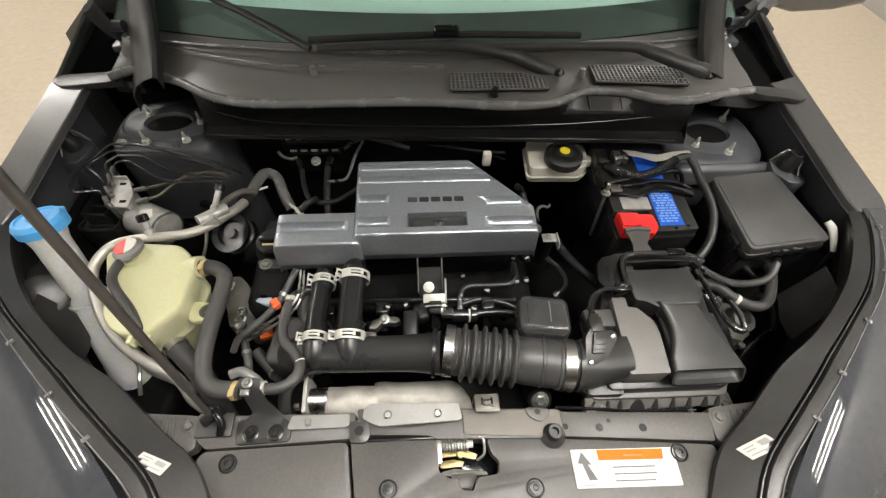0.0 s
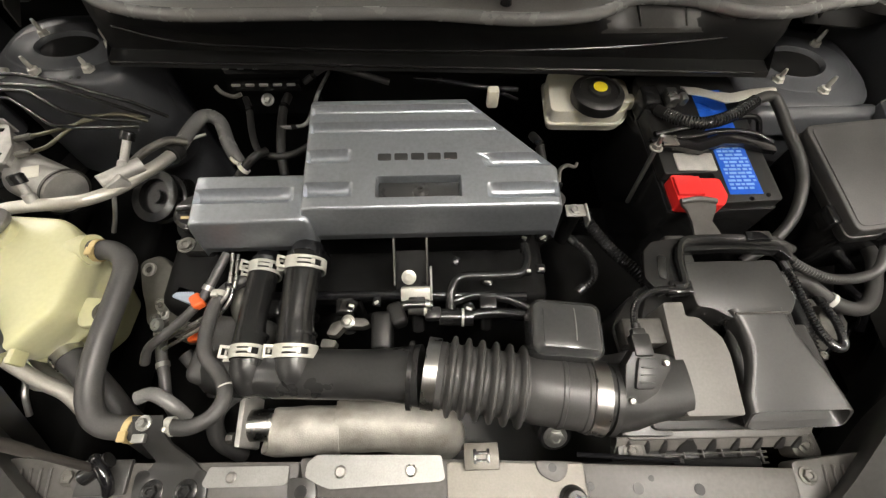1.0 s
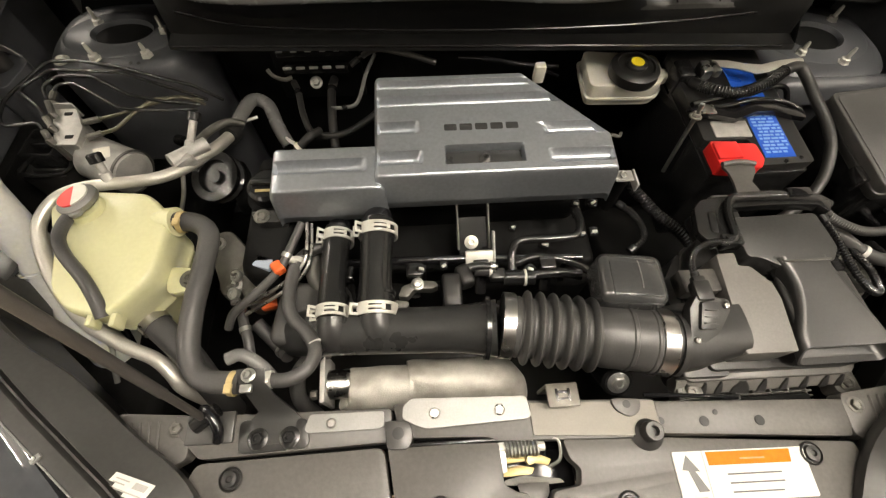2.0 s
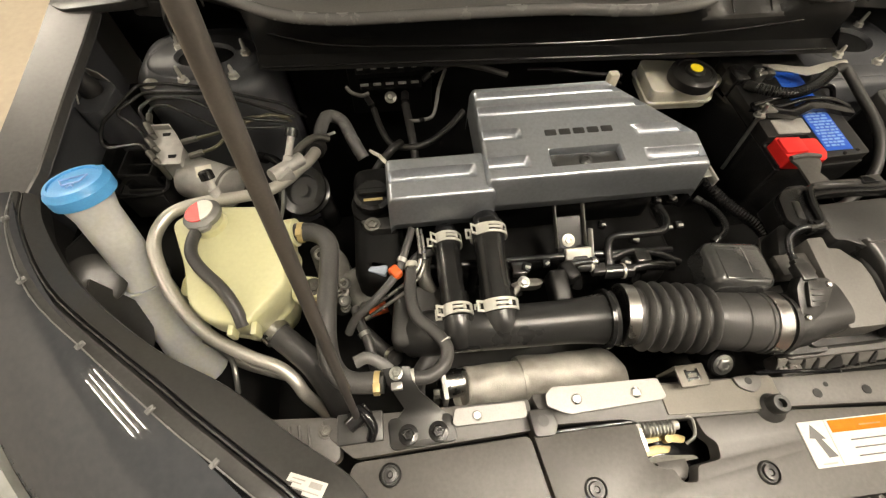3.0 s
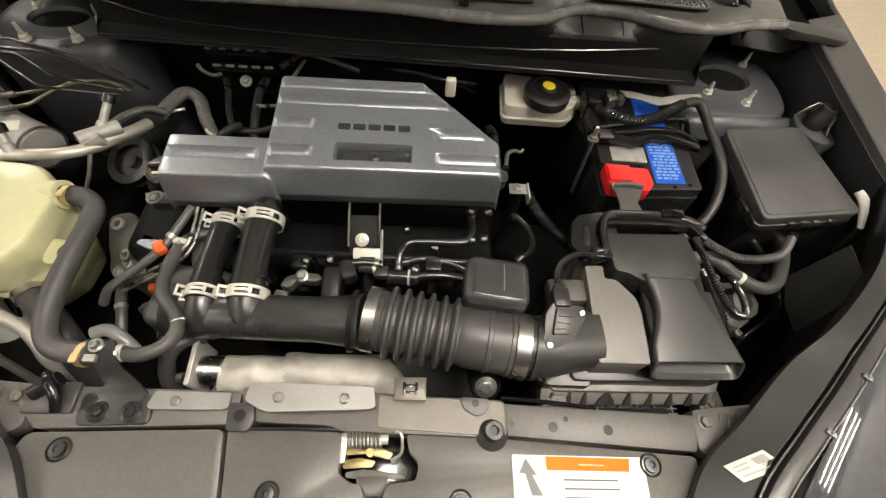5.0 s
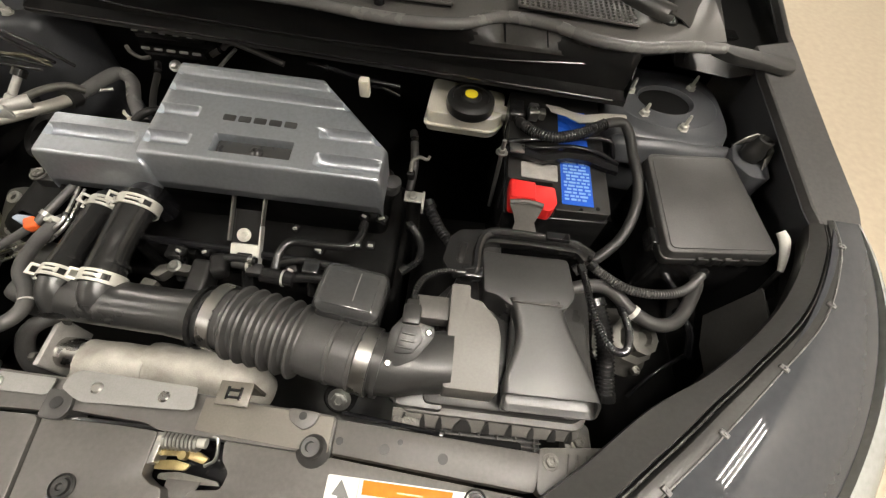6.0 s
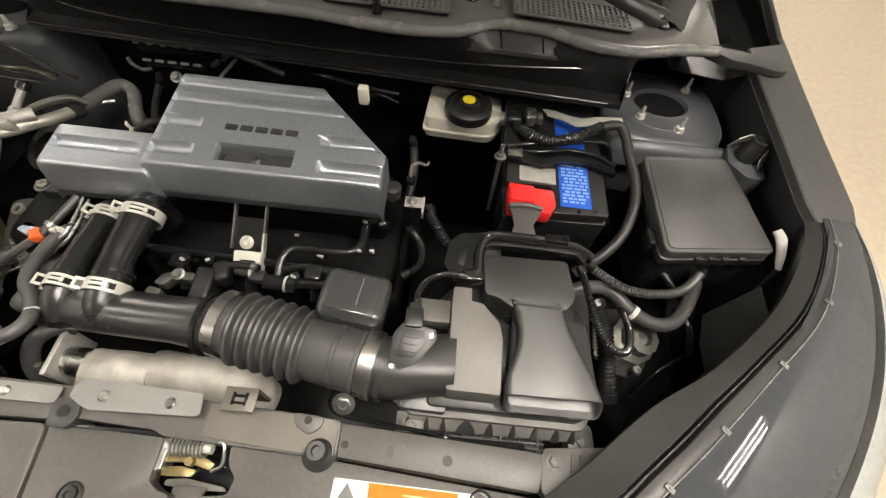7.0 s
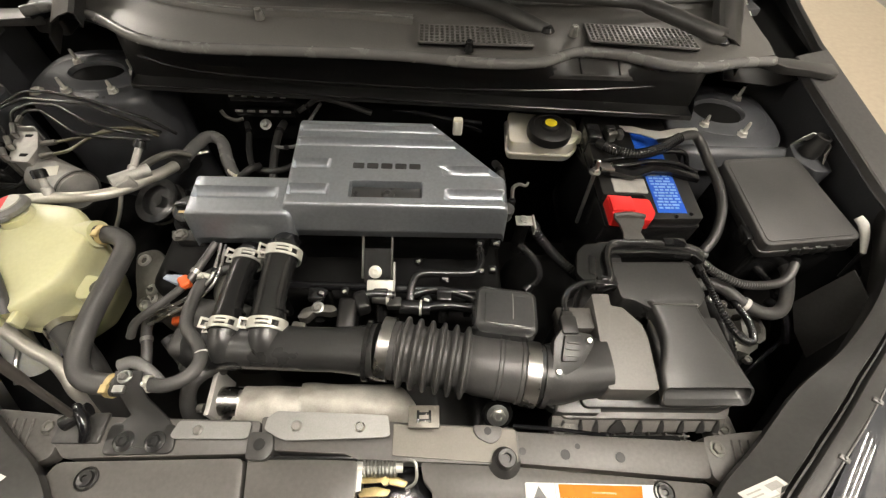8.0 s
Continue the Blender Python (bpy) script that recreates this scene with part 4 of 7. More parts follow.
for c in ((0.172, 0.117, 0.900),):
    part("rubber_buffer", lathe([(0.018, -0.01), (0.018, 0.001), (0.015, 0.004), (0.0105, 0.008), (0.0105, 0.019), (0.009, 0.021), (0.005, 0.021), (0.0045, 0.015), (0, 0.015)], Matrix.Translation(c), 22), M_RUBBER, bar, "black rubber hood buffer")
tab = part("mount_tab", prism(rounded([(0.138, 0.153), (0.172, 0.151), (0.169, 0.139), (0.158, 0.132), (0.142, 0.140)], 0.006), 0.900, 0.9085, 0.0015), M_GREYPL, bar)
part("tab_hole", lathe([(0, 0), (0.0042, 0), (0.0042, 0.0006), (0, 0.0006)], Matrix.Translation((0.155, 0.146, 0.9083)), 14), M_BULK, tab)
sq = part("square_tab", join(box((0.084, 0.168, 0.899), (0.034, 0.004, 0.044), 0.001), box((0.084, 0.158, 0.921), (0.034, 0.024, 0.003), 0.001)), M_BARPLATE, bar, "plated square metal tab")
for dx, dy, wx, wy in ((-0.0065, 0, 0.003, 0.013), (0.0065, 0, 0.003, 0.013), (0, 0.003, 0.012, 0.003), (0, -0.004, 0.012, 0.0025)):
    part("tab_slot", box((0.084 + dx, 0.158 + dy, 0.9226), (wx, wy, 0.0012), 0.0003), M_GLOSS, sq)
for s in (1, -1):
    put = (lambda x, y: (x, y)) if s > 0 else (lambda x, y: (2 * CX - x, y + 0.024))
    e = part("end_bracket", prism([put(*p) for p in rounded([(0.408, 0.143), (0.487, 0.150), (0.49, 0.118), (0.428, 0.088), (0.404, 0.100)], 0.006)][::s], 0.872, 0.893, 0.002), M_GREYPL, bar, "ribbed plastic end bracket")
    for i in range(5):
        a, b = put(0.440 + 0.010 * i, 0.139), put(0.436 + 0.010 * i, 0.110 + 0.004 * i)
        part("bracket_rib", tube([(*a, 0.894), (*b, 0.894)], 0.0014, 6, 2), M_GREYPL, e)
    part("bracket_bolt", hexbolt((*put(0.420, 0.130), 0.893), (0, 0, 1), 0.0065, 0.005, 0.009), M_DULLCAST, e)

# hood latch in the notch
lat = thing("hood_latch", (0.05, 0.09, 0.86), "yellow passivated hood latch with a coil spring", "latch")
part("latch_well", box((0.05, 0.088, 0.845), (0.10, 0.075, 0.02), 0.004), M_GLOSS, lat)
coil = [(0.020 + 0.036 * i / 72, 0.112 + 0.0080 * math.cos(i * math.pi / 4), 0.893 + 0.0080 * math.sin(i * math.pi / 4)) for i in range(73)]
part("spring", tube(coil, 0.0017, 6, 1), M_ZINC, lat, "dull steel coil spring")
part("spring_pin", rod((0.014, 0.112, 0.893), (0.062, 0.112, 0.893), 0.0050, 12), M_CLAMP, lat)
part("pawl", prism(rounded([(0.018, 0.103), (0.036, 0.105), (0.056, 0.104), (0.068, 0.099), (0.064, 0.093), (0.050, 0.096), (0.040, 0.0985), (0.018, 0.097)], 0.002), 0.885, 0.890, 0.001), M_BRASS, lat)
part("striker_arm", prism(rounded([(0.016, 0.093), (0.034, 0.095), (0.050, 0.092), (0.046, 0.086), (0.016, 0.085)], 0.002), 0.881, 0.886, 0.001), M_BRASS, lat)
part("striker_pin", rod((0.044, 0.099, 0.888), (0.044, 0.099, 0.898), 0.0042, 12), M_BRASS, lat)
part("side_plate", prism(rounded([(0.012, 0.118), (0.019, 0.118), (0.019, 0.090), (0.012, 0.088)], 0.001), 0.874, 0.897, 0.001), M_ZINC, lat)
part("lever", prism(rounded([(0.018, 0.082), (0.036, 0.085), (0.078, 0.080), (0.082, 0.076), (0.050, 0.075), (0.018, 0.077)], 0.002), 0.873, 0.876, 0.001), M_DULLCAST, lat)
part("latch_wire", tube([(0.062, 0.118, 0.900), (0.074, 0.117, 0.902), (0.077, 0.110, 0.900), (0.076, 0.098, 0.894), (0.066, 0.092, 0.890)], 0.0018, 6, 5), M_ZINC, lat)
part("latch_plate", loft([[(x0, y, z), ((x0 + x1) / 2, y, z + 0.002), (x1, y, z)] for x0, x1, y, z in ((0.030, 0.064, 0.078, 0.880), (0.032, 0.062, 0.068, 0.884), (0.036, 0.058, 0.060, 0.882), (0.040, 0.054, 0.055, 0.874))], thick=0.002), M_GREYPL, lat)

# ---- engine cover ----
def smooth(a, b, x):
    u = max(0.0, min(1.0, (x - a) / (b - a)))
    return u * u * (3 - 2 * u)


TOPZ = lambda y: 0.9965 + 0.105 * (y - 0.569)
GROOVES = [(-0.2, 0.3, 0.544, 0.559, 0.0078), (-0.2, 0.3, 0.516, 0.533, 0.0098), (-0.2, -0.052, 0.474, 0.493, 0.0098), (-0.2, -0.049, 0.428, 0.448, 0.0098),
           (0.104, 0.30, 0.464, 0.484, 0.0098), (0.106, 0.30, 0.422, 0.443, 0.0098)]
WINDOW = (-0.023, 0.077, 0.426, 0.454, 0.012)


def press(x, y, g):
    """Depth of a pressed rib: a round valley between a steep back wall and a steep front lip."""
    x0, x1, y0, y1, d = g
    if g is WINDOW:
        return d * smooth(x0, x0 + 0.002, x) * (1 - smooth(x1 - 0.002, x1, x)) * smooth(y0, y0 + 0.002, y) * (1 - smooth(y1 - 0.002, y1, y))
    across = smooth(x0, x0 + 0.008, x) * (1 - smooth(x1 - 0.008, x1, x))
    u = (y1 - y) / (y1 - y0)
    return d * across * math.sin(math.pi * min(1.0, max(0.0, u)) ** 0.9)


def ticks(a, b, step, marks):
    base = list(np.linspace(a, b, max(2, int((b - a) / step))))
    extra = [m + d for m in marks for d in (-0.0004, 0.0004, 0.002, -0.002, 0.004, -0.004, 0.005, -0.003, 0.003) if a < m + d < b]
    out = []
    for v in sorted(base + extra):
        if not out or v - out[-1] > 0.00035:
            out.append(v)
    return out


def cover_skin(x0, xr, yb, yf, grooves, dz=0.0):
    """Moulded skin: top with pressed ribs, front face and skirt."""
    rows = []
    prof = [(yb + 0.006, -0.05, 0), (yb + 0.0058, -0.02, 0), (yb + 0.0048, -0.0055, 0), (yb + 0.0024, -0.0015, 0)]
    prof += [(y, 0.0, 1) for y in ticks(yf, yb, 0.0016, [v for g in grooves for v in (g[2], g[3])])[::-1]]
    prof += [(yf - 0.0018, -0.0005, 0), (yf - 0.0034, -0.0020, 0), (yf - 0.0046, -0.0046, 0), (yf - 0.0075, -0.022, 0), (yf - 0.0110, -0.043, 0), (yf - 0.0115, -0.047, 0), (yf - 0.0105, -0.049, 0), (yf - 0.0100, -0.058, 0), (yf - 0.0050, -0.066, 0)]
    w = xr(yf) - x0
    us = [(x - x0) / w for x in ticks(x0, x0 + w, 0.010, [v for g in grooves for v in g[:2]])]
    for y, d, top in prof:
        a, b = x0, xr(min(max(y, yf), yb))
        z = TOPZ(max(min(y, yb), yf)) + d + dz
        low = max(z - 0.05, TOPZ(yf) + dz - 0.066)
        row = [(a - 0.0075, y, low), (a - 0.0066, y, max(z - 0.010, low)), (a - 0.0050, y, max(z - 0.0048, low)), (a - 0.0026, y, z - 0.0014)]
        for u in us:
            x = a + (b - a) * u if y > 0.464 else a + w * u
            x = min(x, b)
            row.append((x, y, z - (sum(press(x, y, g) for g in grooves) if top else 0.0)))
        row += [(b + 0.0026, y, z - 0.0014), (b + 0.0050, y, max(z - 0.0048, low)), (b + 0.0066, y, max(z - 0.010, low)), (b + 0.0075, y, low)]
        rows.append(row)
    return loft(rows)


eng = thing("engine_cover", (0.0, 0.47, 0.90), "grey plastic engine cover with pressed ribs", "engine cover")
XR = lambda y: 0.188 if y < 0.463 else 0.188 - 0.100 * (y - 0.463) / 0.102
part("shell", cover_skin(-0.104, XR, 0.565, 0.416, GROOVES + [WINDOW]), M_COVER, eng)
part("shell_wing", cover_skin(-0.234, lambda y: -0.106, 0.464, 0.408, [(-0.30, -0.120, 0.429, 0.449, 0.0105)], -0.010), M_COVER, eng)
part("window_inset", prism(rounded([(-0.021, 0.4525), (0.075, 0.4515), (0.075, 0.4285), (-0.021, 0.4285)], 0.003), 0.965, lambda x, y: TOPZ(y) - 0.0105, 0.001), M_COVERDK, eng, "dark recessed window with a screw")
part("window_screw", lathe([(0.0095, -0.001), (0.0095, 0.001), (0.0065, 0.002), (0.004, 0.0045), (0.002, 0.0045), (0.0015, 0.003), (0, 0.003)], Matrix.Translation((0.029, 0.440, TOPZ(0.44) - 0.0105)), 20), M_BOXPL, eng)
for i in range(5):
    x = -0.0215 + 0.0198 * i
    part("emblem_block", prism(rounded([(x, 0.4855), (x + 0.0160, 0.4852), (x + 0.0160, 0.4755), (x, 0.4758)], 0.002), lambda x, y: TOPZ(y) - 0.002, lambda x, y: TOPZ(y) + 0.0006, 0.0003), M_COVERDK, eng, "plain low emblem block")
ey = part("mount_eye", prism(rounded([(0.186, 0.462), (0.206, 0.464), (0.214, 0.45), (0.206, 0.438), (0.186, 0.44)], 0.006), 0.918, 0.932, 0.003), M_COVERDK, eng)
part("grommet", lathe([(0.012, 0), (0.012, 0.006), (0.006, 0.008), (0, 0.008)], Matrix.Translation((0.202, 0.451, 0.930)), 16), M_RUBBER, ey)

brk = thing("cover_bracket", (0.012, 0.37, 0.84), "black steel bracket with a pale bolt below the cover", "bracket")
part("bracket_plate", box((0.013, 0.376, 0.886), (0.040, 0.056, 0.003), 0.001, 1, (32, 0, 0)), M_SATIN, brk)
for s_ in (-1, 1):
    part("bracket_side", box((0.013 + s_ * 0.021, 0.386, 0.897), (0.0025, 0.062, 0.010), 0.0008, 1, (32, 0, 0)), M_DULLCAST, brk)
part("bracket_bolt", hexbolt((0.010, 0.369, 0.884), (0, -0.5, 0.86), 0.0062, 0.0045, 0.0095), M_TUBE, brk)
part("bracket_foot", box((0.019, 0.344, 0.879), (0.038, 0.025, 0.010), 0.002, 2, (36, 0, 0)), M_CLAMP, brk, "pale metal foot")
part("foot_edge", box((0.0385, 0.352, 0.886), (0.003, 0.056, 0.012), 0.001, 1, (36, 0, 0)), M_CAST, brk)

# ---- engine below the cover ----
blk = thing("engine", (0.0, 0.45, 0.45), "cast engine block with cylinder head, coloured black for the bay's shade", "engine")
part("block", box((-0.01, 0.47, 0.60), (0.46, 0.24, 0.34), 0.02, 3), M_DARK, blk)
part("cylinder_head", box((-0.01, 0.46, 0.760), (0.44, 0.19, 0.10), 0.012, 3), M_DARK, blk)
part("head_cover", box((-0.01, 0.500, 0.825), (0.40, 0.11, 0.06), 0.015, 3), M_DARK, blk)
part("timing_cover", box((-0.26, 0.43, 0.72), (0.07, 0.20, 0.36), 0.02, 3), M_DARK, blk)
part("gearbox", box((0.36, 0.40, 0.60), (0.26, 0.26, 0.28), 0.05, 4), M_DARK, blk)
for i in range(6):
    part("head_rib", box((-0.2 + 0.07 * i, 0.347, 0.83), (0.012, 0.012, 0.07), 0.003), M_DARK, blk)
part("fuel_rail", tube([(-0.20, 0.352, 0.876), (0.0, 0.348, 0.876), (0.16, 0.342, 0.874)], 0.006, 10, 3), M_GLOSS, blk, "glossy black fuel rail")
for i in range(4):
    part("injector", join(rod((-0.16 + 0.09 * i, 0.340, 0.872), (-0.16 + 0.09 * i, 0.315, 0.838), 0.009, 12), box((-0.16 + 0.09 * i, 0.334, 0.876), (0.022, 0.02, 0.016), 0.003)), M_SATIN, blk)
oil = part("oil_cap", lathe([(0.026, 0), (0.027, 0.004), (0.027, 0.018), (0.022, 0.022), (0, 0.022)], Matrix.Translation((-0.262, 0.452, 0.905)), 26), M_SATIN, blk, "black oil filler cap")
part("cap_ridge", box((-0.262, 0.452, 0.930), (0.040, 0.010, 0.008), 0.003), M_SATIN, oil)
part("cap_print", box((-0.262, 0.440, 0.9275), (0.026, 0.004, 0.001), 0), M_CLIPYEL, oil)
part("cap_base", lathe([(0.034, -0.06), (0.034, -0.005), (0.026, 0.0)], Matrix.Translation((-0.262, 0.452, 0.906)), 26), M_DARK, blk)
ear = part("cover_ear", prism(rounded([(-0.283, 0.415), (-0.235, 0.418), (-0.235, 0.398), (-0.27, 0.398)], 0.006), 0.89, 0.915, 0.003), M_PLASTIC, blk)
part("ear_bolt", hexbolt((-0.266, 0.407, 0.915), (0, 0, 1), 0.008, 0.005, 0.011), M_DULLCAST, ear)

# ---- intake: plastic pipe, bellows hose, resonator ----
pipe = thing("charge_pipe", (-0.08, 0.26, 0.86), "black plastic intake pipe with two branches", "pipe")
part("pipe_body", tube([(0.026, 0.241, 0.903), (0.0, 0.243, 0.900), (-0.03, 0.245, 0.897), (-0.08, 0.248, 0.892), (-0.14, 0.253, 0.886), (-0.19, 0.259, 0.872), (-0.225, 0.268, 0.845)], [0.034, 0.030, 0.0275, 0.0275, 0.0285, 0.030, 0.030], 24, 6), M_DUCT, pipe)
part("pipe_flange", ring((0.014, 0.242, 0.9015), (1, -0.09, 0), 0.0335, 0.005, 0.004, 40), M_SATIN, pipe)
part("pipe_seam", tube([(0.0, 0.2245, 0.875), (-0.08, 0.2300, 0.868), (-0.16, 0.2365, 0.857)], 0.003, 8, 4), M_GLOSS, pipe)
part("pipe_housing", box((-0.205, 0.285, 0.852), (0.09, 0.085, 0.05), 0.012, 3, (0, 0, -8)), M_HOSE, pipe)
part("branch", tube([(-0.168, 0.266, 0.905), (-0.168, 0.252, 0.900), (-0.166, 0.243, 0.886)], [0.018, 0.018, 0.019], 18, 4), M_DUCT, pipe)
part("branch", tube([(-0.115, 0.266, 0.908), (-0.114, 0.252, 0.903), (-0.112, 0.243, 0.888)], [0.021, 0.021, 0.022], 18, 4), M_DUCT, pipe)


def arc_band(r, t, z0, z1, a0, a1):
    """Solid piece of a flat band between two angles in degrees."""
    n = max(2, int((a1 - a0) / 9))
    rows = []
    for i in range(n + 1):
        a = radians(a0 + (a1 - a0) * i / n)
        rows.append([(q * math.cos(a), q * math.sin(a), z) for q, z in ((r, z0), (r + t, z0), (r + t, z1), (r, z1))])
    return loft(rows, closed=True)


def spring_clamp(c, axis, r, parent, lug, w=0.0145):
    """Pale sprung band clamp with two windows, locking fingers and squeezed ears."""
    ax = Vector(axis).normalized()
    sx = Vector(lug)
    sx = (sx - ax * sx.dot(ax)).normalized()
    sy_ = ax.cross(sx)
    m = Matrix.Translation(Vector(c) - ax * 0.002) @ Matrix((sx, sy_, ax)).transposed().to_4x4()
    e, t = w * 0.24, 0.0016
    pieces = [arc_band(r, t, 0, e, 16, 344), arc_band(r, t, w - e, w, 16, 344)]
    pieces += [arc_band(r, t, e, w - e, a0, a1) for a0, a1 in ((16, 58), (128, 232), (296, 344))]
    pieces += [arc_band(r, t * 1.3, w * 0.40, w * 0.62, a0, a1) for a0, a1 in ((58, 104), (256, 296))]
    pieces += [arc_band(r, t * 1.3, w * 0.30, w * 0.72, a0, a1) for a0, a1 in ((96, 106), (254, 264))]
    k = part("clamp", moved(join(*pieces), m), M_CLAMP, parent, "pale plated spring clamp")
    for a, h in ((16, 0.010), (344, 0.007)):
        u = Vector((math.cos(radians(a)), math.sin(radians(a)), 0))
        q = u * (r + h / 2)
        ear = join(box((q.x, q.y, e * 0.5), (h, 0.0018, e), 0.0004, 1, (0, 0, a)), box((q.x, q.y, w - e * 0.5), (h, 0.0018, e), 0.0004, 1, (0, 0, a)), box((u.x * (r + h), u.y * (r + h), w / 2), (0.0028, 0.0018, w), 0.0004, 1, (0, 0, a)))
        part("clamp_ear", moved(ear, m), M_CLAMP, k)
    return k


for a, b, r, nm in (((-0.168, 0.263, 0.906), (-0.167, 0.386, 0.903), 0.0185, "thin"), ((-0.115, 0.263, 0.908), (-0.112, 0.382, 0.924), 0.0225, "thick")):
    hs = thing("branch_hose", (a[0], 0.33, 0.88), "short black rubber hose with two spring clamps", "hose", group="branch hoses")
    m1 = Vector(a).lerp(Vector(b), 0.35) + Vector((-0.002, 0, 0.003))
    m2 = Vector(a).lerp(Vector(b), 0.70) + Vector((-0.001, 0, 0.003))
    part("hose_body", tube([a, Vector(a).lerp(m1, 0.4), m1, m2, Vector(b).lerp(m2, 0.35), b], [r, r, r * 0.86, r * 0.90, r * 1.0, r * 1.0], 26, 6), M_SATIN, hs)
    part("hose_bead", ring(Vector(a).lerp(Vector(b), 0.22), Vector(b) - Vector(a), r * 0.95, 0.003, 0.0012, 26), M_SATIN, hs)
    part("hose_end", tube([(b[0], b[1] - 0.004, b[2]), (b[0], b[1] + 0.006, b[2] - 0.004), (b[0], b[1] + 0.014, b[2] - 0.020), (b[0], b[1] + 0.017, b[2] - 0.05)], [r * 0.9, r * 0.9, r * 0.8, r * 0.8], 18, 4), M_GLOSS, hs)
    ax = (Vector(b) - Vector(a)).normalized()
    spring_clamp(Vector(a) + ax * 0.001, ax, r + 0.0005, hs, (-1, 0, 0.25))
    spring_clamp(Vector(b) - ax * 0.018, ax, r * 1.03 + 0.0003, hs, (-1, 0, 0.5))

AX0, AX1 = Vector((0.030, 0.243, 0.908)), Vector((0.217, 0.210, 0.908))
AXD = (AX1 - AX0).normalized()
bel = thing("intake_hose", (0.12, 0.226, 0.865), "black rubber bellows intake hose with band clamps", "hose")
prof = [(0.0355, 0.0), (0.0355, 0.016), (0.036, 0.020)]
for i in range(6):
    z = 0.022 + 0.0150 * i
    prof += [(0.0345, z), (0.0355, z + 0.002), (0.0425, z + 0.0045), (0.0438, z + 0.0065), (0.0425, z + 0.0090), (0.0355, z + 0.011), (0.0345, z + 0.013)]
prof += [(0.0355, 0.114), (0.0365, 0.118), (0.0365, 0.142), (0.0378, 0.143), (0.0378, 0.147), (0.0365, 0.148), (0.0365, 0.168), (0.0378, 0.169), (0.0378, 0.173), (0.0365, 0.174), (0.0372, 0.192)]
part("bellows", lathe(prof, along(AX0, AX1), 44), M_HOSE, bel)
for p, w in ((AX0 + AXD * 0.007, 0.014), (AX1 - AXD * 0.007, 0.016)):
    c = part("band_clamp", ring(p, AXD, 0.0372, w, 0.0016, 44), M_STEEL, bel, "bright steel band clamp")
    q = p + Vector((0, 0.030, -0.026))
    part("worm_screw", join(box(q, (0.012, 0.012, 0.010), 0.003, 2, (45, 0, 0)), rod(q + Vector((0, -0.006, -0.008)), q + Vector((0, 0.008, 0.006)), 0.0035, 10)), M_STEEL, c)
res = thing("resonator", (0.182, 0.275, 0.90), "black plastic resonator chamber above the intake hose", "resonator")
part("chamber", moved(box((0, 0, 0), (0.078, 0.064, 0.050), 0.013, 5), pose(0.182, 0.276, 0.929, -3, 3, -6)), M_POLISH, res)
part("chamber_seam", moved(tube([(0.006, -0.031, -0.02), (0.006, -0.0305, 0.012), (0.006, -0.018, 0.0252), (0.006, 0.018, 0.0252), (0.006, 0.0305, 0.012)], 0.0007, 6, 4), pose(0.182, 0.276, 0.929, -3, 3, -6)), M_SEAL, res)
part("chamber_panel", moved(box((0.0, -0.004, 0.0245), (0.056, 0.042, 0.003), 0.0012), pose(0.182, 0.276, 0.929, -3, 3, -6)), M_POLISH, res)
part("chamber_neck", rod((0.180, 0.268, 0.915), (0.176, 0.232, 0.912), 0.016, 16), M_PLASTIC, res)
part("chamber_clip", box((0.138, 0.258, 0.910), (0.008, 0.010, 0.014), 0.002), M_ZINC, res)

# ---- air cleaner ----
air = thing("air_cleaner", (0.36, 0.25, 0.80), "grey-black plastic air cleaner box with intake duct", "air cleaner")
part("lower_case", prism(rounded([(0.272, 0.178), (0.456, 0.176), (0.468, 0.20), (0.472, 0.335), (0.30, 0.345), (0.266, 0.30)], 0.010), 0.775, 0.862, 0.004), M_BOXPL, air)
part("upper_case", prism(rounded([(0.276, 0.178), (0.462, 0.176), (0.474, 0.20), (0.476, 0.340), (0.310, 0.350), (0.290, 0.30)], 0.010), 0.864, lambda x, y: 0.884 + 0.10 * max(0, y - 0.17), 0.004, 2), M_BOXPL, air)
part("case_ledge", prism(rounded([(0.252, 0.170), (0.466, 0.168), (0.482, 0.20), (0.482, 0.344), (0.308, 0.354), (0.280, 0.26), (0.253, 0.20)], 0.012), 0.858, 0.866, 0.002), M_GREYPL, air)
part("case_skirt", loft([[(x, 0.173, 0.862), (x, 0.168, 0.858), (x, 0.159, 0.844), (x, 0.164, 0.836)] for x in np.linspace(0.244, 0.466, 14)], thick=0.002), M_LIDPL, air)
# Raised dark wedges, coloured as the shade in the skirt's V notches.
for x, w in ((0.258, 0.005), (0.280, 0.004), (0.300, 0.004), (0.328, 0.012), (0.356, 0.005), (0.384, 0.004), (0.410, 0.004), (0.436, 0.005), (0.456, 0.004)):
    part("notch_dark_wedge", loft([[(x - w * k, y - 0.0015, z + 0.001), (x + w * k, y - 0.0015, z + 0.001)] for k, y, z in ((0.25, 0.169, 0.860), (0.8, 0.1635, 0.852), (1.0, 0.1585, 0.844))], thick=0.003), M_BOXPL, air)
ztop = plane3((0.298, 0.302, 0.941), (0.299, 0.188, 0.926), (0.354, 0.187, 0.927))
part("raised_block", prism(rounded([(0.296, 0.304), (0.318, 0.304), (0.318, 0.288), (0.332, 0.286), (0.352, 0.264), (0.356, 0.246), (0.355, 0.186), (0.296, 0.187)], 0.003), 0.872, ztop, 0.004, 3), M_LIDPL, air)
zpad = plane3((0.335, 0.350, 0.944), (0.431, 0.347, 0.952), (0.424, 0.285, 0.948))
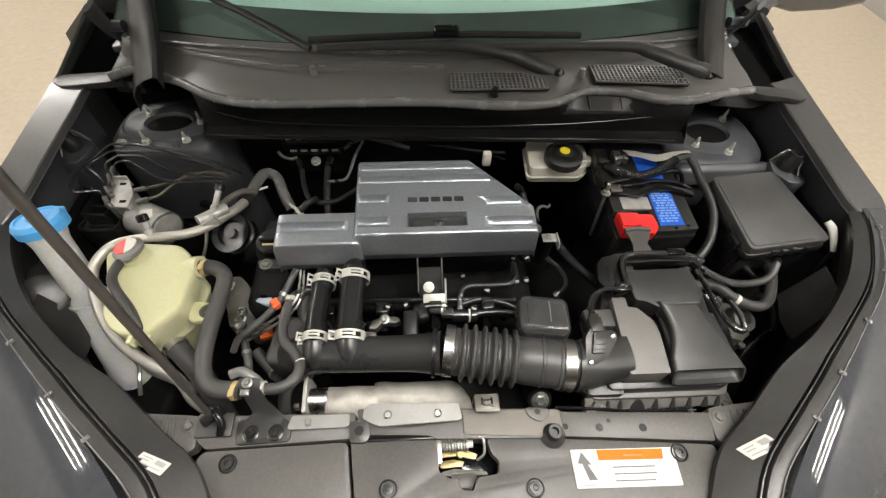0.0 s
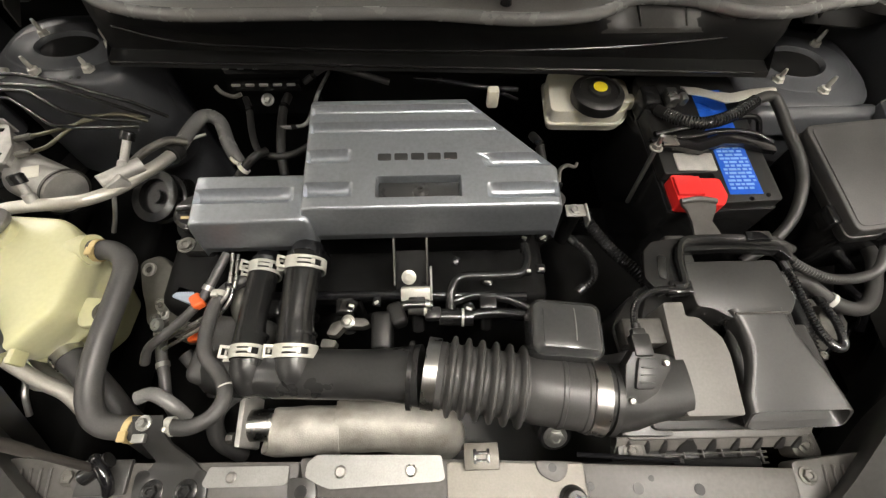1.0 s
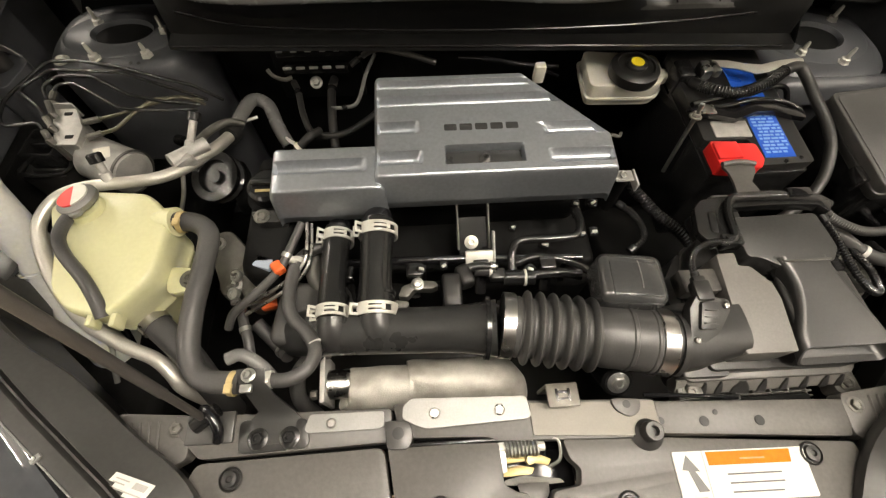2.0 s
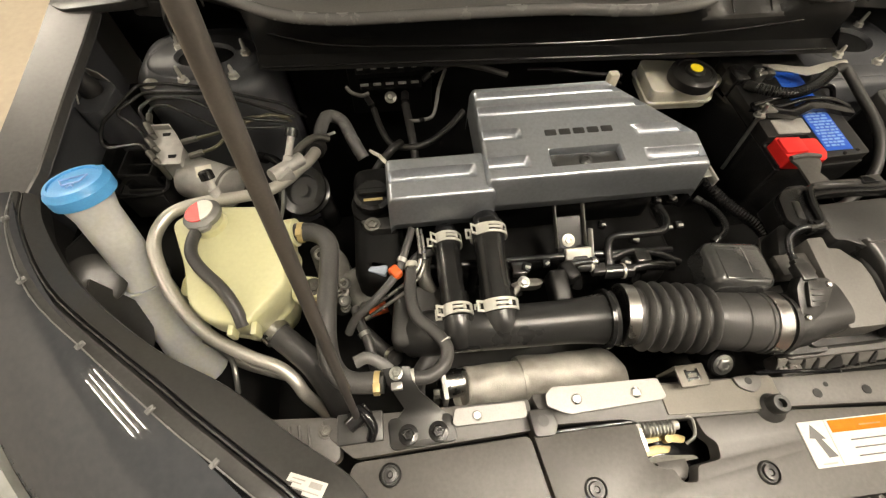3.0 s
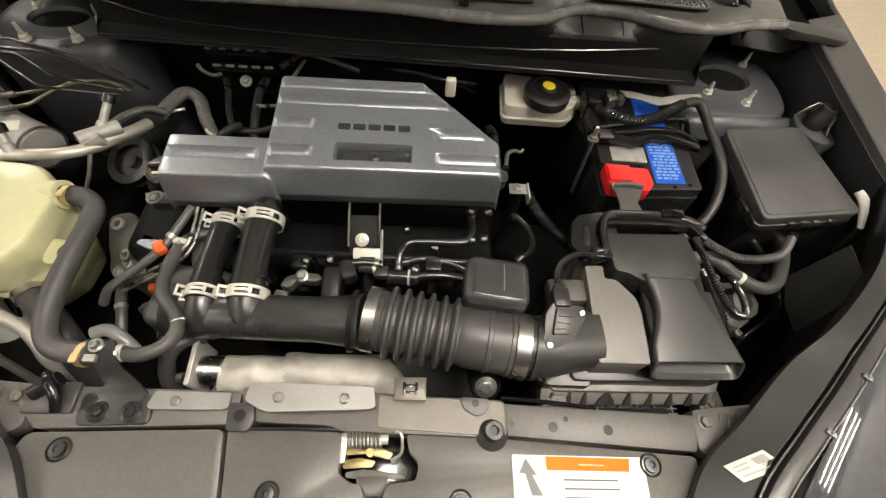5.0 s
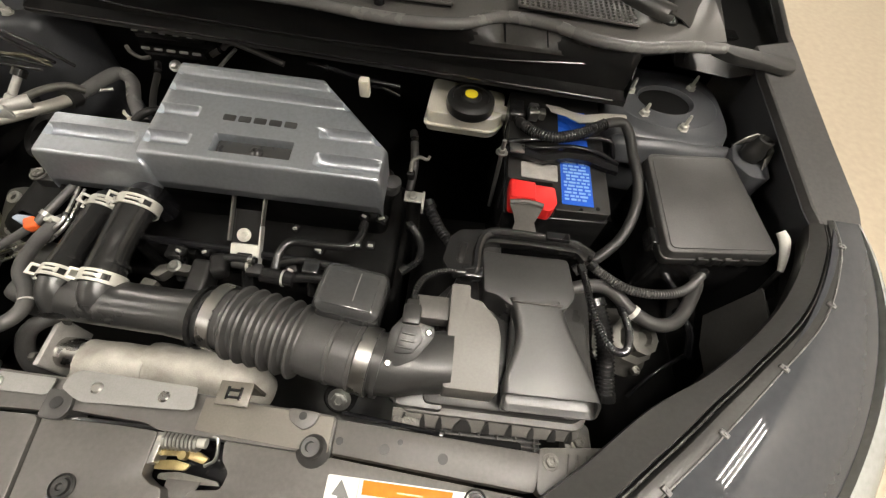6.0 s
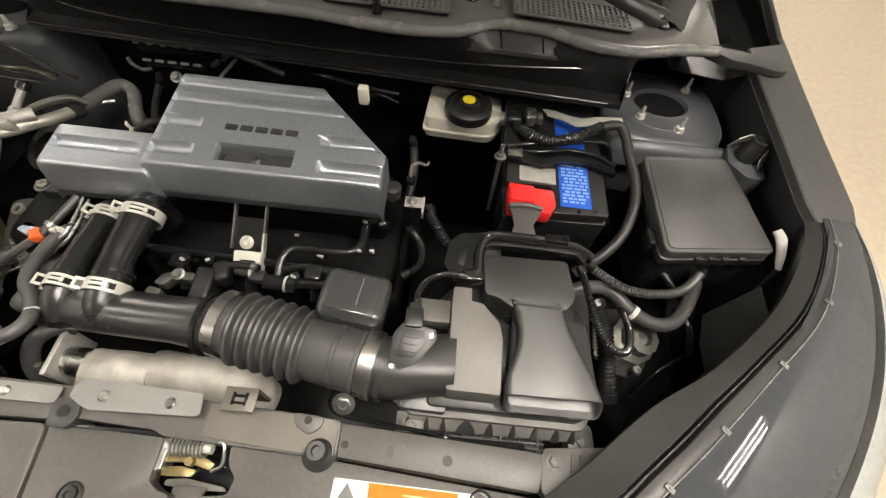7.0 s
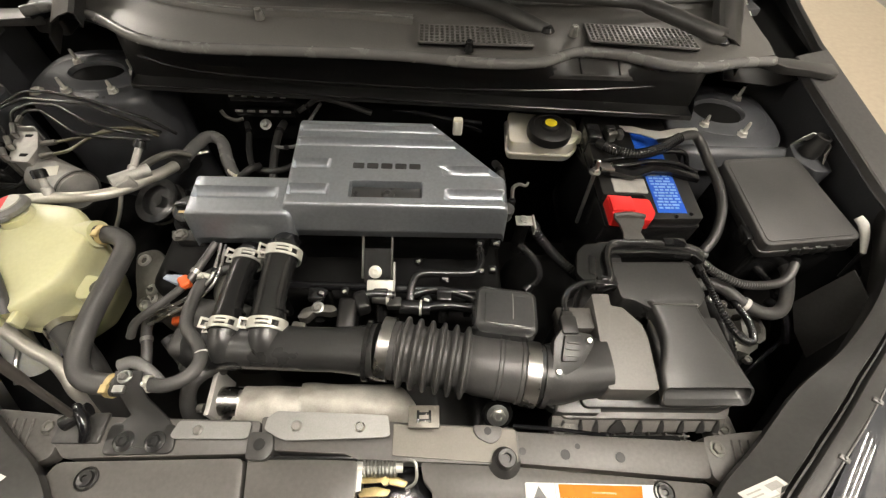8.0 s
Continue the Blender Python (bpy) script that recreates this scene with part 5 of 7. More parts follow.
part("pad", prism(rounded([(0.330, 0.352), (0.433, 0.348), (0.440, 0.30), (0.428, 0.283), (0.366, 0.283), (0.348, 0.296), (0.334, 0.298)], 0.006), 0.885, zpad, 0.004, 3), M_BOXPL, air)
rings = []
for u in np.linspace(0, 1, 12):
    y = 0.292 - 0.104 * u
    e = smooth(0.2, 0.9, u)
    xl = 0.364 + 0.010 * math.sin(math.pi * min(1, u * 1.25)) - 0.004 * e
    xr = 0.424 + 0.034 * u + 0.010 * e
    zt = 0.9495 - 0.019 * u
    zb = zt - 0.030 + 0.006 * e
    plan = rounded([(xl, zb), (xr, zb), (xr, zt), (xl, zt)], 0.008, 4)
    rings.append([(px, y - 0.014 * e * e * (zt - pz) / (zt - zb), pz) for px, pz in plan])
k = len(rings[0])
cx0, cz0 = sum(p[0] for p in rings[-1]) / k, sum(p[2] for p in rings[-1]) / k
for d, s in ((0.0, 0.93), (0.03, 0.90), (0.09, 0.84)):
    rings.append([(cx0 + (px - cx0) * (s if d else 0.95), py + d, cz0 + (pz - cz0) * (s - 0.04)) for px, py, pz in rings[11]])
part("duct", loft(rings, closed=True), M_BOXPL, air, "flared black plastic intake duct")
part("duct_edge", tube([(0.366, 0.286, 0.9495), (0.395, 0.2855, 0.9505), (0.424, 0.286, 0.9495)], 0.0015, 6, 3), M_GREYPL, air)
part("duct_sill", tube([(0.372, 0.186, 0.893), (0.384, 0.182, 0.894), (0.434, 0.183, 0.894), (0.446, 0.187, 0.893)], 0.0075, 14, 4), M_BOXPL, air)
neck_rings = []
for x, cy, cz, hy, hz, pw in ((0.204, 0.212, 0.908, 0.0345, 0.0345, 2.0), (0.232, 0.2095, 0.908, 0.0345, 0.0345, 2.0), (0.250, 0.2105, 0.907, 0.0335, 0.0340, 2.3), (0.272, 0.2165, 0.905, 0.0330, 0.0335, 2.8), (0.304, 0.2215, 0.903, 0.0330, 0.0330, 3.2)):
    row = []
    for i in range(40):
        a = math.tau * i / 40
        c, d = math.cos(a), math.sin(a)
        row.append((x, cy + hy * math.copysign(abs(c) ** (2 / pw), c), cz + hz * math.copysign(abs(d) ** (2 / pw), d)))
    neck_rings.append(row)
part("sensor_neck", loft(neck_rings, closed=True), M_BOXPL, air)
part("neck_collar", ring(AX1 + AXD * 0.010, AXD, 0.0345, 0.006, 0.0025, 36), M_BOXPL, air)
part("neck_base", prism(rounded([(0.234, 0.262), (0.300, 0.270), (0.300, 0.172), (0.250, 0.174), (0.236, 0.182)], 0.005), 0.860, lambda x, y: 0.876 + 0.12 * max(0.0, x - 0.26), 0.004, 3), M_BOXPL, air)
part("neck_rib", prism(rounded([(0.244, 0.200), (0.247, 0.200), (0.247, 0.1745), (0.244, 0.1745)], 0.0008), 0.870, lambda x, y: 0.879 + 0.5 * (y - 0.174), 0.0006), M_BOXPL, air)
sen = thing("airflow_sensor", (0.257, 0.225, 0.915), "black airflow sensor with two screws and plug", "sensor")
SP = pose(0.2535, 0.2245, 0.9435, 17, 3, -4) @ Matrix.Diagonal((0.95, 0.92, 1, 1))
part("sensor_plate", moved(prism(rounded([(-0.024, -0.032), (-0.014, -0.034), (0.012, -0.016), (0.028, 0.012), (0.026, 0.024), (-0.012, 0.028), (-0.022, 0.012)], 0.004), -0.010, 0.004, 0.0015), SP), M_PLASTIC, sen)
part("sensor_boss", moved(prism(rounded([(-0.014, -0.014), (0.006, -0.012), (0.016, 0.006), (0.012, 0.020), (-0.010, 0.020)], 0.004), 0.003, 0.009, 0.0015), SP), M_PLASTIC, sen)
for i in range(3):
    part("sensor_rib", moved(box((-0.002 + 0.001 * i, -0.006 + 0.008 * i, 0.0095), (0.016, 0.0018, 0.0022), 0.0005), SP), M_TRIM, sen)
for c in ((-0.017, -0.026), (0.021, 0.016)):
    part("sensor_screw", moved(lathe([(0.0042, 0), (0.0042, 0.002), (0.003, 0.0035), (0, 0.0035)], Matrix.Translation((*c, 0.004)), 14), SP), M_STEEL, sen)
part("plug", join(box((0.254, 0.254, 0.950), (0.020, 0.024, 0.014), 0.003), box((0.254, 0.267, 0.951), (0.014, 0.010, 0.010), 0.002)), M_PLASTIC, sen)
part("plug_block", box((0.273, 0.276, 0.918), (0.046, 0.030, 0.024), 0.003), M_GREYPL, sen)
for c, s in (((0.262, 0.160, 0.850), 1), ((0.470, 0.160, 0.840), -1)):
    f = part("mount_foot", prism(rounded([(c[0] - 0.018, c[1] - 0.012), (c[0] + 0.016, c[1] - 0.014), (c[0] + 0.014, c[1] + 0.022), (c[0] - 0.014, c[1] + 0.022)], 0.008), c[2] - 0.02, c[2] + 0.004, 0.003), M_GREYPL, air, "grey mounting foot")
    part("foot_bolt", hexbolt((c[0], c[1], c[2] + 0.004), (0, 0, 1), 0.007, 0.005, 0.011), M_DULLCAST, f)
tray = part("drain_grid", box((0.350, 0.152, 0.826), (0.15, 0.018, 0.014), 0.002), M_BOXPL, air)
for j in range(4):
    part("grid_bar", box((0.350, 0.1605 - 0.0058 * j, 0.837 - 0.001 * j), (0.15, 0.0022, 0.008), 0.0006, 1), M_GREYPL, tray)
for i in range(7):
    part("grid_bar", box((0.282 + 0.0225 * i, 0.152, 0.8365), (0.0022, 0.019, 0.008), 0.0006, 1), M_GREYPL, tray)

# ---- battery ----
bat = thing("battery", (0.44, 0.56, 0.72), "black car battery with red terminal cover and blue label", "battery")
part("case", prism(rounded([(0.362, 0.446), (0.516, 0.450), (0.516, 0.688), (0.362, 0.686)], 0.006), 0.72, 0.902, 0.003), M_SATIN, bat)
zb = plane3((0.40, 0.45, 0.919), (0.50, 0.45, 0.919), (0.44, 0.65, 0.928))
part("lid", prism(rounded([(0.432, 0.450), (0.5135, 0.453), (0.5135, 0.685), (0.3645, 0.683), (0.3645, 0.498), (0.432, 0.498)], 0.005), 0.900, zb, 0.003), M_PLASTIC, bat)
part("lid_ledge", prism(rounded([(0.364, 0.449), (0.434, 0.449), (0.434, 0.50), (0.364, 0.50)], 0.004), 0.898, 0.908, 0.002), M_SATIN, bat)
part("positive_cover", join(prism(rounded([(0.366, 0.492), (0.398, 0.490), (0.400, 0.486), (0.432, 0.484), (0.434, 0.455), (0.424, 0.440), (0.366, 0.446)], 0.005), 0.906, 0.927, 0.004, 3), box((0.385, 0.472, 0.928), (0.036, 0.030, 0.006), 0.002)), M_RED, bat, "red plastic terminal cover")
lbl = part("label", prism([(0.4435, 0.4625), (0.4895, 0.4625), (0.4885, 0.652), (0.4435, 0.648)], lambda x, y: zb(x, y) - 0.001, lambda x, y: zb(x, y) + 0.0008, 0), M_BLUELAB, bat, "blue printed label strip")
random.seed(4)
for i in range(13):
    y = 0.470 + 0.0062 * i
    x0 = 0.4475 + random.choice((0, 0, 0.004))
    while x0 < 0.483:
        w = random.uniform(0.004, 0.012)
        x1 = min(x0 + w, 0.4865)
        part("text_bar", prism([(x0, y), (x1, y), (x1, y + 0.0034), (x0, y + 0.0034)], lambda x, y: zb(x, y), lambda x, y: zb(x, y) + 0.0013, 0), M_LBLUE, lbl)
        x0 = x1 + random.uniform(0.0012, 0.004)
part("text_bar", prism([(0.445, 0.552), (0.462, 0.554), (0.462, 0.540), (0.445, 0.539)], lambda x, y: zb(x, y), lambda x, y: zb(x, y) + 0.0014, 0), M_PAPER, lbl)
part("warning_plate", prism(rounded([(0.384, 0.503), (0.4385, 0.501), (0.4385, 0.531), (0.384, 0.532)], 0.002), lambda x, y: zb(x, y) - 0.002, lambda x, y: zb(x, y) + 0.0018, 0.0006), M_CAST, bat, "pale metal plate on the lid")
for c in ((0.470, 0.455), (0.495, 0.46), (0.39, 0.506), (0.432, 0.505)):
    part("lid_dimple", lathe([(0.0028, 0), (0.0028, 0.002), (0, 0.002)], Matrix.Translation((*c, zb(*c) - 0.0004)), 10), M_GLOSS, bat)

# ---- fuse box ----
fz = plane3((0.576, 0.553, 0.944), (0.584, 0.400, 0.926), (0.736, 0.414, 0.927))
fus = thing("fuse_box", (0.655, 0.48, 0.83), "black plastic fuse box with a flat lid", "fuse box")
LID = [(0.571, 0.560), (0.702, 0.572), (0.740, 0.414), (0.582, 0.397)]
sh = lambda k: [(0.657 + (x - 0.657) * k, 0.486 + (y - 0.486) * k) for x, y in LID]
part("base", prism(rounded(sh(0.97), 0.012), 0.80, lambda x, y: fz(x, y) - 0.028, 0.004), M_SATIN, fus)
part("rim", prism(rounded(sh(1.03), 0.014), lambda x, y: fz(x, y) - 0.030, lambda x, y: fz(x, y) - 0.016, 0.003), M_PLASTIC, fus)
part("lid", prism(rounded(sh(1.0), 0.012), lambda x, y: fz(x, y) - 0.020, fz, 0.004, 3), M_HOSE, fus)
part("lid_field", prism(rounded(sh(0.93), 0.010), lambda x, y: fz(x, y) - 0.004, lambda x, y: fz(x, y) + 0.0012, 0.001), M_HOSE, fus)
for x in (0.635, 0.655, 0.675, 0.70):
    part("lid_clip", box((x, 0.398 + 0.1 * (x - 0.582), 0.906), (0.010, 0.010, 0.018), 0.002), M_PLASTIC, fus)
part("lid_latch", box((0.574, 0.43, 0.905), (0.012, 0.028, 0.026), 0.003), M_SATIN, fus)

# ---- brake fluid reservoir ----
brv = thing("brake_reservoir", (0.29, 0.66, 0.84), "white brake fluid reservoir with black screw cap", "reservoir")
part("tank", prism(rounded([(0.229, 0.630), (0.340, 0.626), (0.358, 0.645), (0.360, 0.70), (0.235, 0.718)], 0.012), 0.872, 0.912, 0.008, 3), M_WHITEPL, brv)
part("tank_seam", prism(rounded([(0.225, 0.626), (0.344, 0.622), (0.362, 0.645), (0.364, 0.704), (0.231, 0.722)], 0.012), 0.884, 0.889, 0.001), M_WHITEPL, brv)
cp = part("screw_cap", lathe([(0.032, 0.0), (0.039, 0.004), (0.040, 0.010), (0.039, 0.020), (0.034, 0.024), (0.030, 0.025), (0.029, 0.022), (0.017, 0.023), (0.016, 0.027), (0.013, 0.029), (0, 0.029)], Matrix.Translation((0.300, 0.648, 0.912)), 30), M_PLASTIC, brv, "black screw cap")
part("cap_label", lathe([(0.0105, 0), (0.0105, 0.0015), (0, 0.0015)], Matrix.Translation((0.2995, 0.648, 0.9407)), 20), M_YELLOW, cp, "yellow cap label")
part("spout", box((0.352, 0.655, 0.905), (0.028, 0.022, 0.020), 0.006, 3), M_WHITEPL, brv)

# ---- coolant tank ----
tk = thing("coolant_tank", (-0.43, 0.35, 0.78), "pale yellow-green translucent coolant tank", "coolant tank")
OUT = [(-0.522, 0.424), (-0.496, 0.356), (-0.484, 0.302), (-0.460, 0.277), (-0.412, 0.264), (-0.368, 0.315), (-0.362, 0.398), (-0.398, 0.436), (-0.480, 0.444)]
CT = (-0.432, 0.352)
rows = []
for z, k in ((0.775, 0.45), (0.79, 0.62), (0.82, 0.74), (0.866, 0.84), (0.870, 0.885), (0.876, 0.885), (0.880, 0.86), (0.905, 0.935), (0.930, 0.955), (0.9375, 0.945), (0.9415, 0.918), (0.9428, 0.885), (0.9434, 0.60), (0.9437, 0.30)):
    rows.append([(CT[0] + (x - CT[0]) * k, CT[1] + (y - CT[1]) * k, z + 0.05 * (y - CT[1]) * (z > 0.9)) for x, y in rounded(OUT, 0.014, 5)])
part("tank_body", loft(rows, closed=True), M_TANK, tk)
part("neck", lathe([(0.024, -0.05), (0.022, 0.0), (0.020, 0.012)], Matrix.Translation((-0.466, 0.408, 0.945)), 24), M_TANK, tk)
c = Matrix.Translation((-0.470, 0.414, 0.955)) @ pose(0, 0, 0, -10, -6, 20) @ Matrix.Diagonal((0.84, 0.84, 1, 1))
cap = part("pressure_cap", lathe([(0.0265, 0), (0.028, 0.002), (0.028, 0.007), (0.024, 0.010), (0.020, 0.0115), (0, 0.0125)], c, 32), M_ALU, tk, "aluminium pressure cap with a red half label")
for s in (1, -1):
    part("cap_ear", moved(prism(rounded([(-0.010, 0.024), (0.010, 0.024), (0.007, 0.034), (-0.007, 0.034)], 0.004), 0.001, 0.006, 0.001), c @ pose(0, 0, 0, 0, 0, 0 if s > 0 else 180)), M_ALU, cap)
part("cap_red", moved(prism([(0.021 * math.cos(a), 0.021 * math.sin(a)) for a in np.linspace(math.pi * 0.5, math.pi * 1.5, 14)], 0.009, 0.0130, 0), c), M_RED, cap, "red printed half")
part("cap_white", moved(prism([(0.021 * math.cos(a), 0.021 * math.sin(a)) for a in np.linspace(-math.pi * 0.5, math.pi * 0.5, 14)], 0.009, 0.0130, 0), c), M_CLAMP, cap, "pale printed half")
part("port", rod((-0.385, 0.395, 0.928), (-0.362, 0.394, 0.932), 0.0185, 18), M_TANK, tk)
part("ear", prism(rounded([(-0.375, 0.345), (-0.335, 0.338), (-0.330, 0.312), (-0.37, 0.305)], 0.012), 0.896, 0.908, 0.003), M_TANK, tk)
part("ear_bolt", hexbolt((-0.345, 0.325, 0.908), (0, 0, 1), 0.008, 0.005, 0.012), M_DULLCAST, tk)
part("ear", prism(rounded([(-0.50, 0.385), (-0.525, 0.375), (-0.525, 0.345), (-0.49, 0.34)], 0.010), 0.868, 0.882, 0.003), M_TANK, tk)
part("hose_stay", join(box((-0.430, 0.270, 0.925), (0.007, 0.016, 0.02), 0.002), box((-0.404, 0.268, 0.925), (0.007, 0.016, 0.02), 0.002)), M_TANK, tk)
part("outlet", rod((-0.435, 0.318, 0.870), (-0.412, 0.295, 0.866), 0.0165, 18), M_TANK, tk)

# ---- washer filler ----
ws_f = thing("washer_filler", (-0.60, 0.38, 0.66), "white washer filler neck with a blue cap", "filler neck")
part("neck", tube([(-0.617, 0.458, 0.972), (-0.612, 0.444, 0.945), (-0.606, 0.418, 0.88), (-0.603, 0.385, 0.80), (-0.592, 0.342, 0.72), (-0.575, 0.315, 0.65)], [0.034, 0.026, 0.026, 0.031, 0.034, 0.05], 24, 6), M_NECK, ws_f)
part("neck_joint", ring((-0.605, 0.400, 0.836), (0.05, -0.35, -1), 0.0295, 0.004, 0.003, 30), M_NECK, ws_f)
cm = along((-0.619, 0.462, 0.974), (-0.625, 0.485, 1.06))
wc = part("cap", lathe([(0.034, -0.012), (0.038, -0.010), (0.0385, 0.004), (0.036, 0.007), (0.0355, 0.009), (0.033, 0.012), (0.029, 0.0125), (0.0285, 0.010), (0.0, 0.011)], cm, 40), M_BLUECAP, ws_f, "blue filler cap with a raised wiper symbol")
part("cap_lip", moved(prism(rounded([(-0.012, -0.036), (0.012, -0.036), (0.009, -0.046), (-0.009, -0.046)], 0.004), -0.004, 0.003, 0.001), cm @ pose(0, 0, 0, 0, 0, -20)), M_BLUECAP, wc)
sy = [(-0.016, -0.006), (-0.010, 0.008), (0.010, 0.008), (0.016, -0.006)]
part("cap_symbol", join(*[moved(tube([(*a, 0.0125), (*b, 0.0125)], 0.001, 5, 1), cm) for a, b in zip(sy, sy[1:] + sy[:1])], moved(tube([(-0.004, 0.016, 0.0125), (0.0, 0.012, 0.0125), (0.004, 0.016, 0.0125)], 0.001, 5, 3), cm)), M_LBLUE, wc)

# ---- hoses, lines and brackets of the left side ----
uh = thing("radiator_hose", (-0.31, 0.30, 0.88), "thick black rubber radiator hose with tan clips", "hose")
part("hose_body", tube([(-0.366, 0.394, 0.932), (-0.340, 0.392, 0.930), (-0.322, 0.374, 0.928), (-0.322, 0.330, 0.925), (-0.325, 0.285, 0.922), (-0.325, 0.245, 0.917), (-0.318, 0.216, 0.912), (-0.300, 0.200, 0.909), (-0.262, 0.195, 0.909)], 0.0122, 24, 6), M_HOSE, uh)
for c, ax in (((-0.356, 0.393, 0.932), (1, -0.05, 0)), ((-0.270, 0.195, 0.909), (1, -0.1, 0))):
    k = part("spring_clip", ring(c, ax, 0.0124, 0.0065, 0.0013, 26), M_CLIPYEL, uh, "tan spring clip")
    part("clip_lug", box((c[0], c[1] - 0.008, c[2] + 0.0132), (0.008, 0.010, 0.0045), 0.001), M_CLIPYEL, k)

sh_ = thing("bypass_hose", (-0.20, 0.27, 0.87), "thin black rubber hose bent round the pipe", "hose")
part("hose_body", tube([(-0.236, 0.196, 0.912), (-0.212, 0.195, 0.910), (-0.192, 0.207, 0.907), (-0.186, 0.228, 0.904), (-0.198, 0.250, 0.902), (-0.218, 0.272, 0.902), (-0.223, 0.303, 0.902), (-0.219, 0.340, 0.900), (-0.205, 0.362, 0.894), (-0.180, 0.375, 0.888)], 0.0080, 16, 6), M_HOSE, sh_)
part("paint_mark", ring((-0.1875, 0.236, 0.9035), (-0.5, 1, 0), 0.0081, 0.0015, 0.0003, 18), M_PAPER, sh_)
for c in ((-0.231, 0.196, 0.912), (-0.219, 0.345, 0.9)):
    k = part("wire_clamp", ring(c, (1, 0, 0) if c[1] < 0.3 else (0, 1, 0), 0.0083, 0.007, 0.0014, 18), M_CLAMP, sh_)
    part("clamp_ear", box((c[0], c[1] - 0.004, c[2] + 0.011), (0.007, 0.005, 0.006), 0.001), M_CLAMP, k)

hb = thing("hose_bracket", (-0.235, 0.17, 0.89), "black pressed steel hose bracket with two bolts", "bracket")
part("stem", loft([[(x0, y, z), ((x0 + x1) / 2, y, z + 0.003), (x1, y, z)] for x0, x1, y, z in ((-0.262, -0.232, 0.205, 0.928), (-0.258, -0.230, 0.190, 0.926), (-0.250, -0.222, 0.178, 0.915), (-0.242, -0.206, 0.165, 0.902), (-0.252, -0.196, 0.155, 0.898), (-0.256, -0.192, 0.132, 0.897))], thick=0.003), M_PLASTIC, hb)
part("base_plate", prism(rounded([(-0.262, 0.158), (-0.190, 0.156), (-0.186, 0.126), (-0.260, 0.124)], 0.008), 0.893, 0.8985, 0.0015), M_PLASTIC, hb)
for c in ((-0.240, 0.138, 0.8995), (-0.207, 0.1375, 0.8995)):
    part("bolt", hexbolt(c, (0, 0, 1), 0.0065, 0.006, 0.011), M_SATIN, hb)
part("bolt", hexbolt((-0.247, 0.198, 0.930), (0, 0, 1), 0.005, 0.007, 0.0075), M_ZINC, hb, "zinc plated bolt")
part("clip_end", box((-0.247, 0.184, 0.931), (0.012, 0.008, 0.006), 0.001), M_ZINC, hb)

ch = thing("overflow_hose", (-0.44, 0.33, 0.93), "thin black rubber hose from cap to tank", "hose")
part("hose_body", tube([(-0.468, 0.400, 0.950), (-0.476, 0.392, 0.956), (-0.478, 0.366, 0.957), (-0.466, 0.343, 0.955), (-0.437, 0.312, 0.952), (-0.422, 0.289, 0.944), (-0.417, 0.272, 0.932)], 0.0072, 14, 6), M_HOSE, ch)

lh = thing("lower_tank_hose", (-0.37, 0.26, 0.80), "black rubber hose below the coolant tank", "hose")
part("hose_body", tube([(-0.430, 0.312, 0.868), (-0.405, 0.288, 0.864), (-0.380, 0.266, 0.858), (-0.356, 0.242, 0.848), (-0.340, 0.215, 0.820), (-0.335, 0.19, 0.75)], 0.0165, 20, 6), M_HOSE, lh)
part("band", ring((-0.403, 0.2865, 0.8635), (0.75, -0.66, -0.15), 0.0178, 0.012, 0.0012, 24), M_STEEL, lh, "steel band clamp")

ac = thing("refrigerant_pipe", (-0.46, 0.36, 0.85), "pale aluminium refrigerant pipe with charging valves", "pipe")
part("pipe", tube([(-0.372, 0.548, 0.888), (-0.392, 0.512, 0.898), (-0.418, 0.484, 0.910), (-0.454, 0.474, 0.915), (-0.507, 0.469, 0.915), (-0.541, 0.453, 0.915), (-0.556, 0.420, 0.910), (-0.549, 0.384, 0.900), (-0.527, 0.339, 0.885), (-0.488, 0.293, 0.870), (-0.437, 0.261, 0.857), (-0.402, 0.245, 0.850), (-0.382, 0.228, 0.842), (-0.372, 0.212, 0.825), (-0.366, 0.205, 0.78), (-0.364, 0.20, 0.70)], 0.0085, 16, 6), M_TUBE, ac)
part("pipe", tube([(-0.392, 0.516, 0.900), (-0.378, 0.537, 0.893), (-0.366, 0.556, 0.886), (-0.357, 0.583, 0.877), (-0.3535, 0.600, 0.8725)], 0.0092, 14, 6), M_TUBE, ac)
part("hose", tube([(-0.3545, 0.594, 0.874), (-0.352, 0.605, 0.871), (-0.352, 0.660, 0.858), (-0.342, 0.697, 0.850), (-0.318, 0.690, 0.842), (-0.300, 0.650, 0.83), (-0.285, 0.625, 0.81)], [0.0100, 0.0105, 0.0115, 0.0115, 0.0115, 0.0115, 0.0115], 16, 6), M_SEAL, ac)
part("pipe", tube([(-0.385, 0.545, 0.905), (-0.372, 0.575, 0.902), (-0.352, 0.600, 0.895), (-0.335, 0.61, 0.88)], 0.006, 12, 5), M_DULLCAST, ac)
part("block", join(moved(box((0, 0, 0), (0.026, 0.022, 0.022), 0.004), pose(-0.394, 0.516, 0.905, 0, -10, 40)), rod((-0.408, 0.508, 0.914), (-0.370, 0.548, 0.904), 0.0105, 18)), M_CAST, ac, "cast aluminium joint block")
